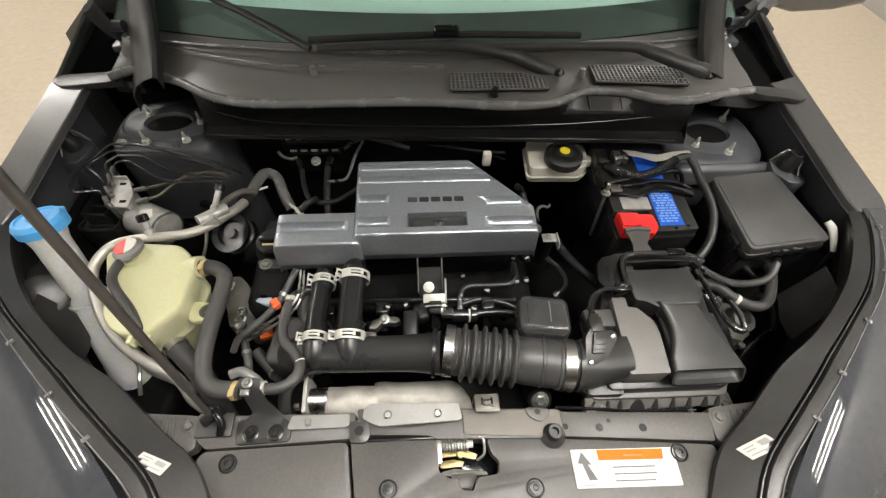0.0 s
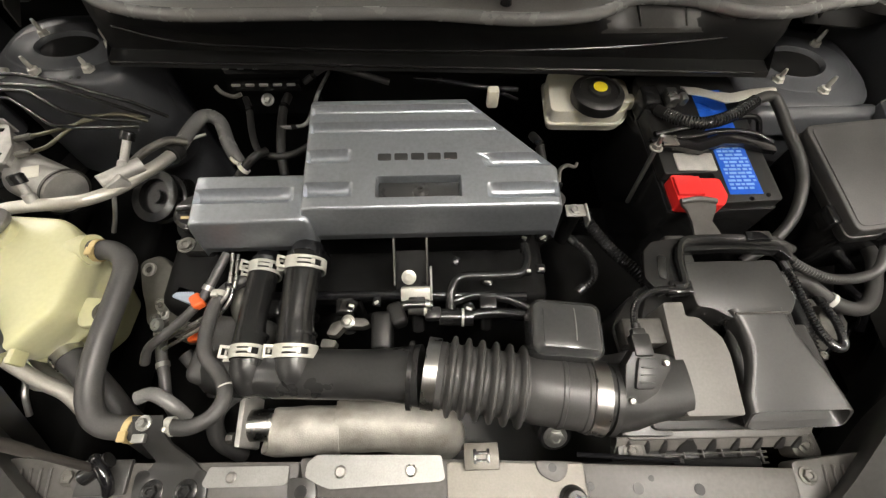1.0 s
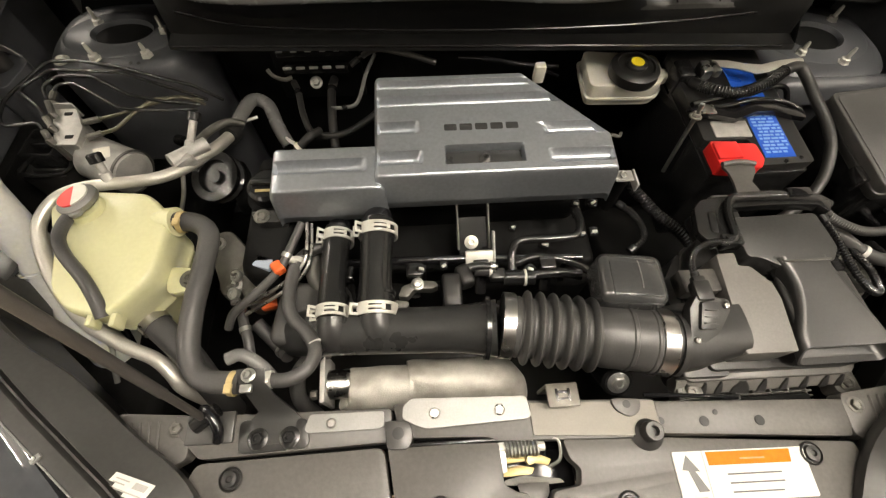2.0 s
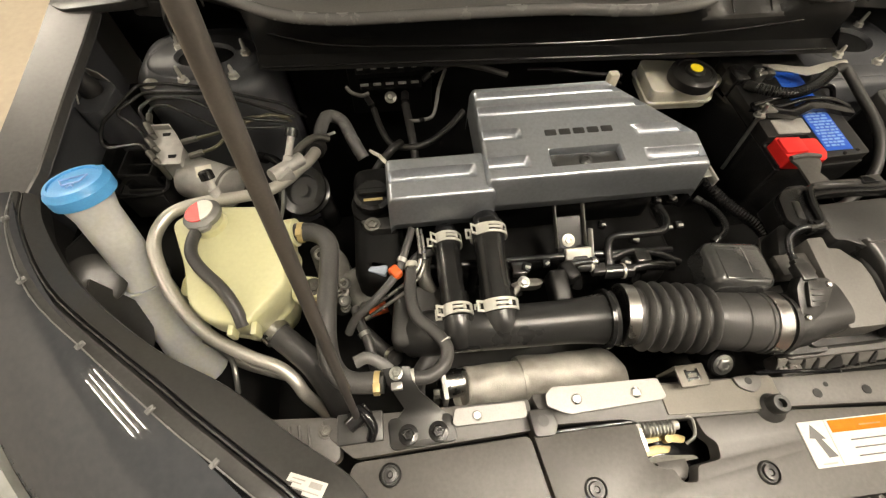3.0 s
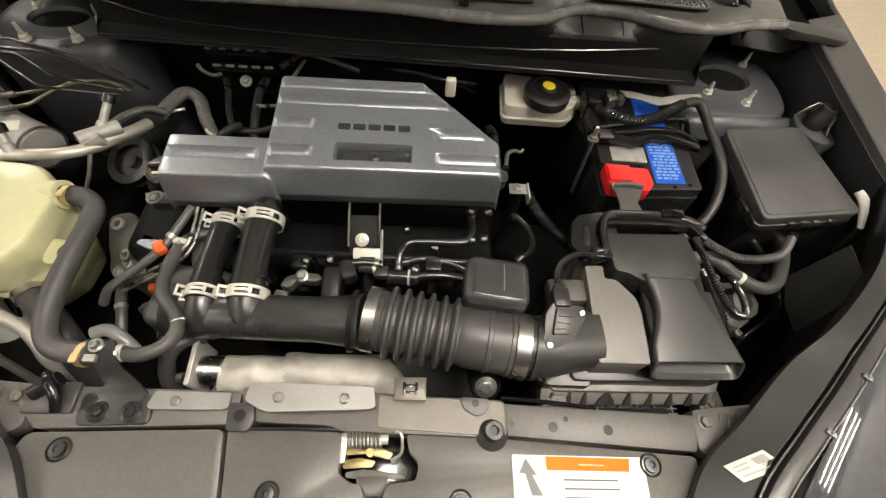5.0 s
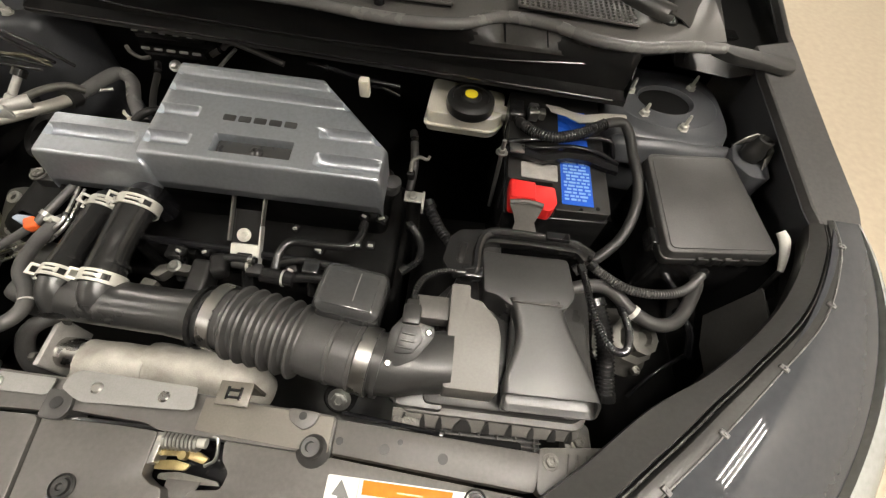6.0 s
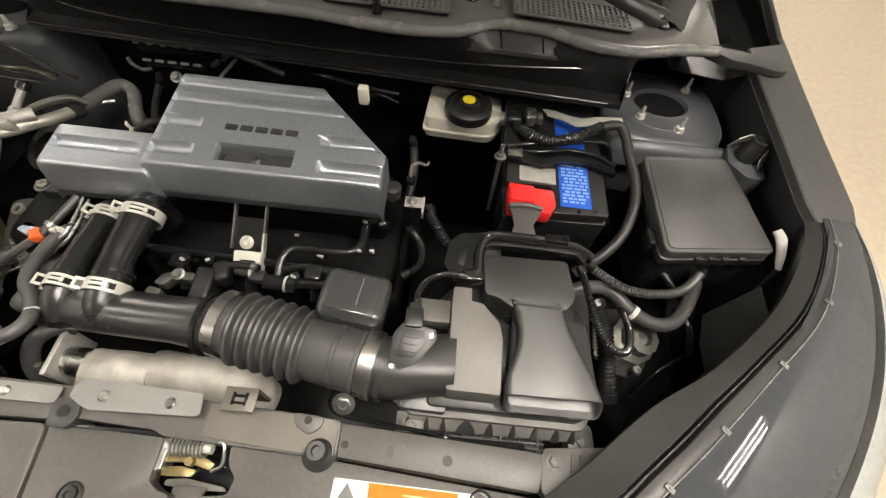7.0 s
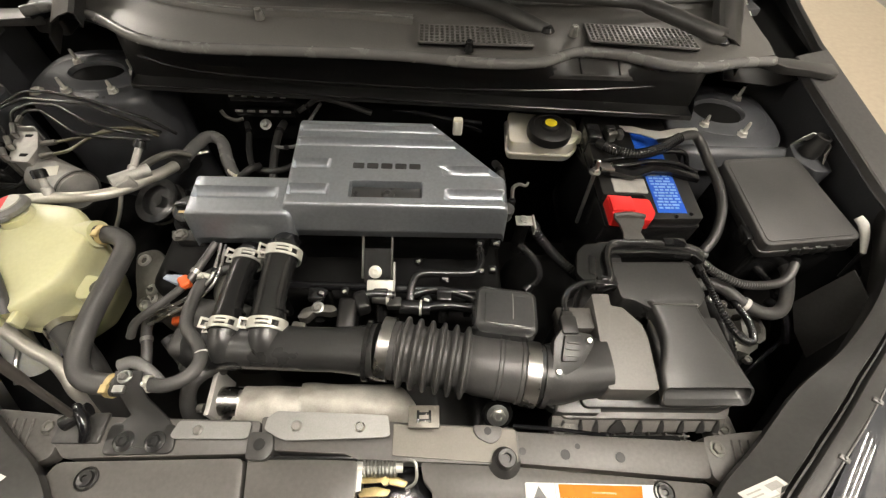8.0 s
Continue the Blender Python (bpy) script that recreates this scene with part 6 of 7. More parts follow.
for a, b in (((-0.388, 0.532, 0.910), (-0.378, 0.566, 0.933)), ((-0.478, 0.474, 0.918), (-0.483, 0.489, 0.940))):
    v = part("charging_valve", lathe([(0.0075, 0), (0.0075, 0.012), (0.0055, 0.014), (0.0055, (Vector(b) - Vector(a)).length)], along(a, b), 14), M_CAST, ac)
    part("valve_cap", lathe([(0.0095, 0), (0.0095, 0.011), (0.007, 0.013), (0, 0.013)], along(b, Vector(b) * 2 - Vector(a)), 14), M_SATIN, v, "black valve cap")
part("pipe_stay", tube([(-0.396, 0.500, 0.900), (-0.400, 0.478, 0.88), (-0.410, 0.462, 0.86)], 0.003, 8, 4), M_ZINC, ac)
part("pipe_stay", tube([(-0.350, 0.64, 0.868), (-0.375, 0.625, 0.86), (-0.33, 0.655, 0.85)], 0.003, 8, 3), M_ZINC, ac)
part("sleeve", ring((-0.3545, 0.596, 0.8735), (0.15, 0.9, -0.3), 0.0115, 0.018, 0.0035, 18), M_RUBBER, ac)
cmp_ = thing("compressor_pulley", (-0.38, 0.56, 0.78), "dull grey cast belt tensioner pulley", "pulley")
part("pulley", lathe([(0.045, 0), (0.045, 0.005), (0.040, 0.008), (0.040, 0.018), (0.045, 0.021), (0.045, 0.026), (0.03, 0.027), (0.028, 0.018), (0.012, 0.018), (0.012, 0.026), (0, 0.026)], pose(-0.380, 0.545, 0.822, 22, -12, 0) @ Matrix.Scale(0.9, 4), 32), M_BLKLINE, cmp_)
part("arm", box((-0.36, 0.55, 0.79), (0.03, 0.10, 0.04), 0.01, 3, (0, 0, 20)), M_DARK, cmp_)
st = thing("lower_coolant_pipe", (-0.45, 0.28, 0.76), "pale aluminium pipe below the tank", "pipe")
part("pipe", tube([(-0.54, 0.36, 0.80), (-0.52, 0.32, 0.80), (-0.48, 0.28, 0.79), (-0.44, 0.262, 0.78), (-0.40, 0.25, 0.76)], 0.007, 12, 5), M_TUBE, st)
part("stay", join(tube([(-0.505, 0.296, 0.84), (-0.475, 0.275, 0.84), (-0.464, 0.262, 0.84), (-0.459, 0.245, 0.838), (-0.46, 0.225, 0.82)], 0.0035, 8, 4)), M_ZINC, st)

# ABS unit and brake lines
ab = thing("abs_unit", (-0.53, 0.54, 0.83), "cast aluminium brake control unit with round motor", "brake unit")
ABS = [(-0.588, 0.602), (-0.554, 0.601), (-0.533, 0.563), (-0.531, 0.530), (-0.561, 0.532)]
part("valve_block", prism([(x + (-0.558 - x) * 0.12, y + (0.566 - y) * 0.12) for x, y in ABS], 0.85, 0.926, 0.003), M_CAST, ab)
plate = part("top_bracket", prism(rounded(ABS, 0.003), 0.928, 0.932, 0.001), M_CAST, ab, "pale bracket plate")
part("bracket_wing", box((-0.573, 0.606, 0.925), (0.030, 0.003, 0.026), 0.001, 1, (0, 0, 0)), M_CAST, plate)
# Dark patches laid on the plate for the shade inside its slots.
for c in ((-0.561, 0.590), (-0.545, 0.545)):
    part("plate_slot", prism(rounded([(c[0] - 0.006, c[1] + 0.003), (c[0] + 0.006, c[1] + 0.003), (c[0] + 0.005, c[1] - 0.003), (c[0] - 0.005, c[1] - 0.003)], 0.001), 0.931, 0.9328, 0), M_DARK, plate)
part("motor", lathe([(0.032, 0), (0.033, 0.002), (0.033, 0.066), (0.030, 0.072), (0.012, 0.074), (0, 0.074)], along((-0.542, 0.547, 0.886), (-0.470, 0.512, 0.883)), 32), M_CAST, ab, "round grey motor")
part("motor_rim", ring((-0.480, 0.517, 0.8835), (0.9, -0.44, -0.03), 0.0332, 0.004, 0.0012, 32), M_DULLCAST, ab)
part("motor_label", moved(box((0, 0, 0.0338), (0.022, 0.018, 0.001), 0.0003), pose(-0.507, 0.531, 0.885, 10, 2, 14)), M_WHITEPL, ab)


def socket(name, c, s, rz, material):
    x, y, z = (v / 2 for v in s)
    w = 0.0035
    m = pose(*c, 0, 0, rz)
    core = part(name, moved(box((0, 0, -z * 0.4), (2 * x, 2 * y, z), 0.002), m), material, ab)
    for d, e in (((0, -y, 0), (2 * x, w, 2 * z)), ((0, y, 0), (2 * x, w, 2 * z)), ((-x, 0, 0), (w, 2 * y, 2 * z)), ((x, 0, 0), (w, 2 * y, 2 * z)), ((0, 0, z * 0.3), (2 * x, w, z))):
        part("socket_wall", moved(box(d, e, 0.001), m), material, core)


socket("control_box", (-0.612, 0.566, 0.880), (0.046, 0.050, 0.05), -4, M_SATIN)
socket("plug_frame", (-0.607, 0.535, 0.858), (0.060, 0.036, 0.05), -2, M_PLASTIC)
part("plug_lever", tube([(-0.638, 0.55, 0.885), (-0.638, 0.518, 0.888), (-0.576, 0.518, 0.888), (-0.576, 0.55, 0.885)], 0.003, 6, 3), M_SATIN, ab)
for c in ((-0.577, 0.585), (-0.568, 0.558), (-0.562, 0.534), (-0.588, 0.612)):
    part("line_nut", join(hexbolt((*c, 0.930), (-0.4, 0.2, 1), 0.0052, 0.010), rod((c[0], c[1], 0.90), (*c, 0.931), 0.004, 8)), M_DULLCAST, ab)
LINES = [
    ([(-0.562, 0.534, 0.938), (-0.586, 0.564, 0.942), (-0.634, 0.562, 0.940), (-0.646, 0.577, 0.940), (-0.652, 0.613, 0.942), (-0.618, 0.690, 0.945), (-0.574, 0.690, 0.945), (-0.504, 0.675, 0.942), (-0.455, 0.658, 0.938), (-0.397, 0.644, 0.930), (-0.370, 0.655, 0.89)], M_BLKLINE),
    ([(-0.568, 0.558, 0.938), (-0.592, 0.590, 0.945), (-0.631, 0.624, 0.945), (-0.633, 0.636, 0.945), (-0.604, 0.668, 0.947), (-0.500, 0.660, 0.945), (-0.450, 0.650, 0.93), (-0.385, 0.640, 0.905)], M_BLKLINE),
    ([(-0.577, 0.585, 0.938), (-0.600, 0.627, 0.945), (-0.602, 0.637, 0.945), (-0.589, 0.655, 0.946), (-0.539, 0.652, 0.946), (-0.478, 0.615, 0.942), (-0.440, 0.612, 0.93), (-0.395, 0.630, 0.905)], M_BLKLINE),
    ([(-0.588, 0.612, 0.938), (-0.591, 0.643, 0.940), (-0.567, 0.645, 0.941), (-0.487, 0.592, 0.938), (-0.460, 0.594, 0.93), (-0.400, 0.625, 0.90)], M_BLKLINE),
    ([(-0.540, 0.578, 0.926), (-0.495, 0.586, 0.930), (-0.462, 0.600, 0.930), (-0.42, 0.627, 0.925), (-0.392, 0.640, 0.905)], M_OLIVE),
    ([(-0.523, 0.547, 0.928), (-0.486, 0.558, 0.930), (-0.471, 0.587, 0.930), (-0.450, 0.616, 0.930), (-0.410, 0.628, 0.922), (-0.39, 0.635, 0.90)], M_OLIVE)]
for pts, m in LINES:
    ln = thing("brake_line", pts[2][:2] + (0.88,), "thin bent steel brake line over the strut tower", "brake line", group="brake lines")
    part("line", tube(bent(pts, 0.009), 0.0026, 10, 1), m, ln)
    part("flare_nut", rod(pts[0], Vector(pts[0]).lerp(Vector(pts[1]), 0.5), 0.0045, 8), M_DULLCAST, ln)

# prop rod
pr = thing("prop_rod", (-0.292, 0.158, 0.90), "grey steel hood prop rod in a black foot", "prop rod")
R0, R1 = Vector((-0.2925, 0.160, 0.915)), Vector((-0.269, 0.272, 1.745))
part("rod", tube([R0 + Vector((0.004, -0.004, -0.012)), R0, R0.lerp(R1, 0.5), R1 + Vector((0, 0.0, 0.0)), R1 + Vector((0.002, 0.03, 0.035))], 0.0038, 14, 5), M_ROD, pr)
part("grip", rod(R0.lerp(R1, 0.10), R0.lerp(R1, 0.75), 0.0047, 16), M_ROD, pr, "grey sleeve on the rod")
part("foot", tube([(-0.300, 0.166, 0.902), (-0.292, 0.168, 0.918), (-0.282, 0.160, 0.921), (-0.276, 0.148, 0.915), (-0.280, 0.139, 0.903)], 0.0055, 10, 5), M_GLOSS, pr, "glossy black pivot foot")
part("pivot", rod((-0.302, 0.152, 0.913), (-0.280, 0.168, 0.915), 0.008, 14), M_SATIN, pr)
part("foot_plate", box((-0.292, 0.152, 0.897), (0.05, 0.032, 0.006), 0.002), M_TRIM, pr)

# tags on the headlight flanges
for side, q in ((-1, [(-0.354, 0.115), (-0.320, 0.101), (-0.326, 0.087), (-0.360, 0.102)]), (1, [(0.404, 0.083), (0.444, 0.097), (0.454, 0.081), (0.414, 0.068)])):
    flat = lambda u, v: Vector(q[0]).lerp(Vector(q[1]), u).lerp(Vector(q[3]).lerp(Vector(q[2]), u), v)

    def at(u, v, lift=0.0):
        p = flat(u, v)
        return Vector((p.x, p.y, FLANGES[side].height(p.x, p.y) + 0.001 + lift))

    grid = lambda u0, u1, v0, v1, lift: [[at(u0 + (u1 - u0) * i / 6, v0 + (v1 - v0) * j / 4, lift) for i in range(7)] for j in range(5)]
    mid_ = at(0.5, 0.5)
    tg = solo("paper_tag", loft(grid(0, 1, 0, 1, 0.0), thick=0.0004), M_PAPER, tuple(mid_), "small white printed tag on the headlight flange", "tag")
    for u0, u1, v0, v1 in ((0.58, 0.9, 0.15, 0.5), (0.1, 0.45, 0.2, 0.28), (0.1, 0.4, 0.42, 0.5), (0.1, 0.9, 0.72, 0.8)):
        part("print_bar", loft(grid(u0, u1, v0, v1, 0.0008)), M_INKLT, tg)

# cooled catalyser under its foil
def crinkled(bm, d, seed):
    rnd = random.Random(seed)
    c = [(Vector((rnd.uniform(-0.18, 0.13), rnd.uniform(0.16, 0.25), rnd.uniform(0.76, 0.85))), rnd.uniform(0.012, 0.03), rnd.uniform(-d, d)) for _ in range(60)]
    bm.normal_update()
    for v in bm.verts:
        v.co += v.normal * sum(k * math.exp(-((v.co - p).length / r) ** 2) for p, r, k in c)
    return bm


cat = thing("catalyser", (-0.05, 0.21, 0.72), "foil-wrapped exhaust catalyser below the intake hose", "catalyser")
part("wrap", crinkled(tube([(-0.164, 0.197, 0.808), (-0.158, 0.197, 0.807), (-0.12, 0.199, 0.803), (-0.083, 0.200, 0.798)], [0.024, 0.028, 0.0295, 0.0285], 40, 16), 0.0052, 3), M_WRAP, cat, "pale foil wrap")
part("wrap", crinkled(tube([(-0.083, 0.200, 0.798), (-0.03, 0.202, 0.794), (0.015, 0.200, 0.789), (0.036, 0.197, 0.782), (0.052, 0.190, 0.758)], [0.0300, 0.0315, 0.0340, 0.0345, 0.031], 40, 18), 0.0058, 5), M_WRAP, cat, "pale foil wrap")
part("wrap_seam", ring((-0.083, 0.200, 0.798), (1, 0.03, -0.09), 0.0292, 0.005, 0.0018, 36), M_WRAP, cat)
part("wrap_rivet", hexbolt((0.030, 0.180, 0.812), (0.2, -0.5, 0.8), 0.004, 0.002, 0.006), M_WRAP, cat)
part("flange", prism(rounded([(-0.196, 0.240), (-0.190, 0.241), (-0.187, 0.180), (-0.193, 0.179)], 0.002), 0.78, 0.842, 0.003), M_CAST, cat, "pale cast flange")
part("stub", rod((-0.195, 0.205, 0.813), (-0.160, 0.207, 0.805), 0.019, 20), M_STEEL, cat)
for z in (0.79, 0.835):
    part("flange_bolt", hexbolt((-0.198, 0.19, z), (-1, 0, 0), 0.006, 0.008), M_DULLCAST, cat)
ol = thing("turbo_hose", (-0.20, 0.21, 0.80), "black rubber hose beside the catalyser", "hose")
part("hose_body", tube([(-0.190, 0.245, 0.83), (-0.205, 0.235, 0.845), (-0.222, 0.215, 0.84), (-0.226, 0.190, 0.81), (-0.215, 0.175, 0.76)], 0.010, 14, 5), M_HOSE, ol)
gh = thing("heater_stub", (-0.26, 0.22, 0.84), "grey rubber stub pipe behind the hose bracket", "hose")
part("hose_body", tube([(-0.300, 0.232, 0.872), (-0.283, 0.236, 0.872), (-0.262, 0.224, 0.862), (-0.252, 0.212, 0.845)], 0.008, 14, 5), M_SEAL, gh)

# sensors and plugs beside the timing cover
sp = thing("sensor_cluster", (-0.28, 0.34, 0.80), "cast housing with sensor plugs beside the engine", "sensor")
part("housing", box((-0.292, 0.352, 0.815), (0.05, 0.07, 0.06), 0.012, 3, (0, 0, 20)), M_DULLCAST, sp)
part("grey_plug", box((-0.262, 0.348, 0.892), (0.026, 0.018, 0.016), 0.003, 2, (0, 0, -20)), M_PLUG, sp, "pale grey-blue plastic plug")
part("orange_plug", box((-0.240, 0.335, 0.905), (0.018, 0.014, 0.014), 0.004, 3, (0, 0, -55)), M_ORANGE, sp, "orange plastic plug")
part("orange_plug", join(box((-0.268, 0.317, 0.828), (0.034, 0.012, 0.012), 0.003, 2, (0, 0, 12)), box((-0.262, 0.323, 0.832), (0.016, 0.014, 0.012), 0.003)), M_ORANGE, sp, "orange dipstick plug")
for c in ((-0.318, 0.355, 0.855), (-0.322, 0.335, 0.85), (-0.315, 0.318, 0.845), (-0.288, 0.318, 0.845)):
    part("bolt_head", hexbolt(c, (0, 0, 1), 0.005, 0.005, 0.007), M_DULLCAST, sp)
part("bracket", box((-0.245, 0.325, 0.845), (0.03, 0.05, 0.012), 0.003, 2, (0, 0, 15)), M_DARK, sp)
for pts, r, m, nm in (([(-0.213, 0.394, 0.915), (-0.224, 0.365, 0.910), (-0.236, 0.337, 0.905), (-0.256, 0.315, 0.899), (-0.278, 0.297, 0.893), (-0.296, 0.285, 0.884), (-0.308, 0.274, 0.865)], 0.0055, M_HOSE, "grey sheathed harness lead"),
                      ([(-0.206, 0.394, 0.915), (-0.205, 0.365, 0.910), (-0.208, 0.342, 0.905), (-0.225, 0.325, 0.897), (-0.250, 0.311, 0.889), (-0.285, 0.295, 0.880)], 0.0024, M_STEEL, "pale thin steel pipe beside the engine"),
                      ([(-0.201, 0.394, 0.911), (-0.200, 0.360, 0.906), (-0.205, 0.336, 0.900), (-0.222, 0.318, 0.892), (-0.248, 0.304, 0.884), (-0.285, 0.287, 0.874)], 0.0024, M_STEEL, "pale thin steel pipe beside the engine"),
                      ([(-0.300, 0.310, 0.86), (-0.293, 0.285, 0.862), (-0.283, 0.258, 0.86), (-0.280, 0.235, 0.85), (-0.278, 0.22, 0.83)], 0.0065, M_HOSE, "thin black rubber hose by the engine"),
                      ([(-0.300, 0.300, 0.80), (-0.27, 0.27, 0.79), (-0.25, 0.25, 0.80)], 0.010, M_HOSE, "short black rubber hose")):
    w = thing("engine_lead", pts[2][:2] + (0.82,), nm, "lead", group="leads beside the engine")
    part("lead", tube(pts, r, 10, 5), m, w)
    part("lead_clip", ring(Vector(pts[1]).lerp(Vector(pts[2]), 0.5), Vector(pts[2]) - Vector(pts[1]), r + 0.0002, 0.006, 0.001, 14), M_ZINC if r > 0.004 else M_SATIN, w)

# ---- centre harness ----
for pts, r, rib, m, lab_ in (([(0.062, 0.325, 0.872), (0.064, 0.350, 0.882), (0.077, 0.367, 0.884), (0.121, 0.368, 0.884), (0.155, 0.371, 0.884), (0.166, 0.389, 0.884), (0.166, 0.414, 0.88)], 0.0062, 0, M_SATIN, "black bent breather hose"),
                             ([(0.060, 0.318, 0.868), (0.114, 0.322, 0.872), (0.155, 0.318, 0.870)], 0.0068, 0, M_SATIN, "black purge valve pipe"),
                             ([(0.066, 0.338, 0.875), (0.10, 0.345, 0.877), (0.14, 0.338, 0.873), (0.17, 0.325, 0.865)], 0.0055, 0, M_SATIN, "black breather hose over the injectors"),
                             ([(0.252, 0.462, 0.885), (0.262, 0.440, 0.882), (0.286, 0.409, 0.872), (0.319, 0.377, 0.862), (0.345, 0.350, 0.845)], 0.0095, 0.0046, M_CONDUIT, "glossy corrugated harness tube"),
                             ([(0.229, 0.422, 0.882), (0.244, 0.402, 0.884), (0.252, 0.380, 0.884), (0.248, 0.360, 0.882), (0.228, 0.346, 0.875)], 0.0055, 0.0036, M_CONDUIT, "thin corrugated harness tube"),
                             ([(0.255, 0.268, 0.948), (0.255, 0.286, 0.950), (0.265, 0.304, 0.950), (0.287, 0.315, 0.950), (0.310, 0.316, 0.948)], 0.0042, 0.0032, M_CONDUIT, "thin corrugated sensor lead"),
                             ([(0.468, 0.363, 0.930), (0.493, 0.351, 0.920), (0.529, 0.340, 0.911), (0.573, 0.342, 0.906), (0.612, 0.357, 0.900), (0.655, 0.396, 0.888)], 0.0065, 0.0040, M_HOSE, "black corrugated harness tube"),
                             ([(0.440, 0.332, 0.895), (0.477, 0.345, 0.900), (0.509, 0.345, 0.896), (0.541, 0.321, 0.886), (0.579, 0.311, 0.877), (0.615, 0.329, 0.870), (0.655, 0.385, 0.862), (0.67, 0.42, 0.85)], 0.0092, 0, M_HOSE, "grey sleeved harness bundle"),
                             ([(0.455, 0.352, 0.938), (0.461, 0.325, 0.935), (0.466, 0.303, 0.930), (0.478, 0.273, 0.920), (0.497, 0.256, 0.910), (0.518, 0.262, 0.900), (0.527, 0.291, 0.895), (0.525, 0.325, 0.888)], 0.0052, 0.0036, M_CONDUIT, "thin corrugated harness loop"),
                             ([(0.492, 0.335, 0.882), (0.500, 0.310, 0.876), (0.506, 0.285, 0.868), (0.510, 0.252, 0.852), (0.514, 0.217, 0.830)], 0.0125, 0.0050, M_CONDUIT, "thick glossy corrugated tube"),
                             ([(0.60, 0.255, 0.72), (0.63, 0.285, 0.75), (0.66, 0.305, 0.76), (0.70, 0.329, 0.75)], 0.0035, 0, M_GLOSS, "thin black lead by the headlight")):
    w = thing("harness", tuple(Vector(pts[len(pts) // 2]) - Vector((0, 0, r))), lab_, "harness")
    part("sleeve", tube(pts, r, 14, 6, rib=rib, depth=r * 0.24 if rib else 0.0), m, w)
    for p, q in ((pts[0], pts[1]), (pts[-1], pts[-2])):
        part("end_collar", rod(p, Vector(p) + (Vector(q) - Vector(p)).normalized() * 0.010, r * 1.12, 14), M_SATIN, w)
    if lab_ == "grey sleeved harness bundle":
        part("white_tie", ring((0.541, 0.321, 0.886), (0.8, -0.5, -0.2), 0.0095, 0.006, 0.001, 20), M_PAPER, w, "white cable tie")
hh = thing("harness_holder", (0.39, 0.36, 0.93), "black plastic harness holder along the air cleaner", "holder")
part("rail", join(*[tube(p, 0.0062, 8, 4, flat=0.8) for p in ([(0.310, 0.318, 0.948), (0.322, 0.322, 0.950), (0.324, 0.350, 0.952), (0.332, 0.371, 0.953), (0.350, 0.376, 0.953), (0.400, 0.374, 0.955), (0.445, 0.371, 0.950), (0.468, 0.364, 0.943)],)]), M_SATIN, hh)
chan = [(0.288, 0.366), (0.281, 0.332), (0.294, 0.312), (0.319, 0.317), (0.328, 0.356), (0.337, 0.364), (0.389, 0.365), (0.446, 0.361), (0.455, 0.348), (0.464, 0.366), (0.450, 0.379), (0.389, 0.384), (0.323, 0.381), (0.300, 0.378)]
part("channel", prism(rounded(chan, 0.004, 3), 0.936, lambda x, y: 0.947 + 0.004 * (x - 0.29) / 0.16, 0.002), M_SATIN, hh, "broad glossy black wiring channel")
# Slot drawn as a black patch, its shade given by colour.
part("channel_slot", prism(rounded([(0.302, 0.360), (0.297, 0.332), (0.305, 0.328), (0.311, 0.358)], 0.003), 0.944, 0.9488, 0.0006), M_BULK, hh)
part("holder_box", box((0.420, 0.3755, 0.956), (0.030, 0.012, 0.012), 0.002), M_GLOSS, hh)
part("holder_foot", box((0.318, 0.319, 0.942), (0.026, 0.016, 0.018), 0.003), M_SATIN, hh)
bb = thing("battery_bracket", (0.385, 0.41, 0.90), "grey-black plastic bracket before the battery", "bracket")
part("flap", loft([[(x0, y, z), ((x0 + x1) / 2, y, z + 0.002), (x1, y, z)] for x0, x1, y, z in ((0.366, 0.412, 0.444, 0.929), (0.370, 0.408, 0.432, 0.930), (0.374, 0.400, 0.418, 0.926), (0.368, 0.402, 0.395, 0.930), (0.352, 0.406, 0.378, 0.938))], thick=0.004), M_GREYPL, bb)
part("flap_lip", tube([(0.366, 0.446, 0.930), (0.389, 0.447, 0.933), (0.412, 0.445, 0.930)], 0.004, 8, 3), M_GREYPL, bb)
part("side_wall", box((0.340, 0.37, 0.90), (0.03, 0.05, 0.07), 0.006), M_PLASTIC, bb)

wc = thing("hose_clip", (-0.247, 0.571, 0.845), "small white spring clip behind the engine cover", "clip")
part("clip_ring", ring((-0.247, 0.571, 0.862), (0.75, 0.45, 0.45), 0.0075, 0.006, 0.0022, 20), M_WHITEPL, wc)
part("clip_tail", tube([(-0.254, 0.575, 0.868), (-0.262, 0.580, 0.870), (-0.268, 0.588, 0.868)], [0.003, 0.0028, 0.002], 8, 4), M_WHITEPL, wc)
part("clipped_hose", tube([(-0.262, 0.560, 0.848), (-0.247, 0.571, 0.862), (-0.228, 0.584, 0.874), (-0.215, 0.600, 0.868)], 0.0068, 12, 5), M_RUBBER, wc)

# battery clamp, cables and terminal
cl = thing("battery_clamp", (0.44, 0.54, 0.91), "black steel battery hold-down bar with hook bolt", "clamp")
part("bar", loft([[(x, y + d, z + h_) for d, h_ in ((-0.009, -0.006), (-0.009, 0.002), (0.0, 0.004), (0.009, 0.002), (0.009, -0.006))] for x, y, z in ((0.350, 0.540, 0.936), (0.385, 0.540, 0.937), (0.415, 0.533, 0.934), (0.45, 0.545, 0.936), (0.48, 0.547, 0.933), (0.51, 0.538, 0.930), (0.53, 0.538, 0.926))], thick=0.002), M_GLOSS, cl)
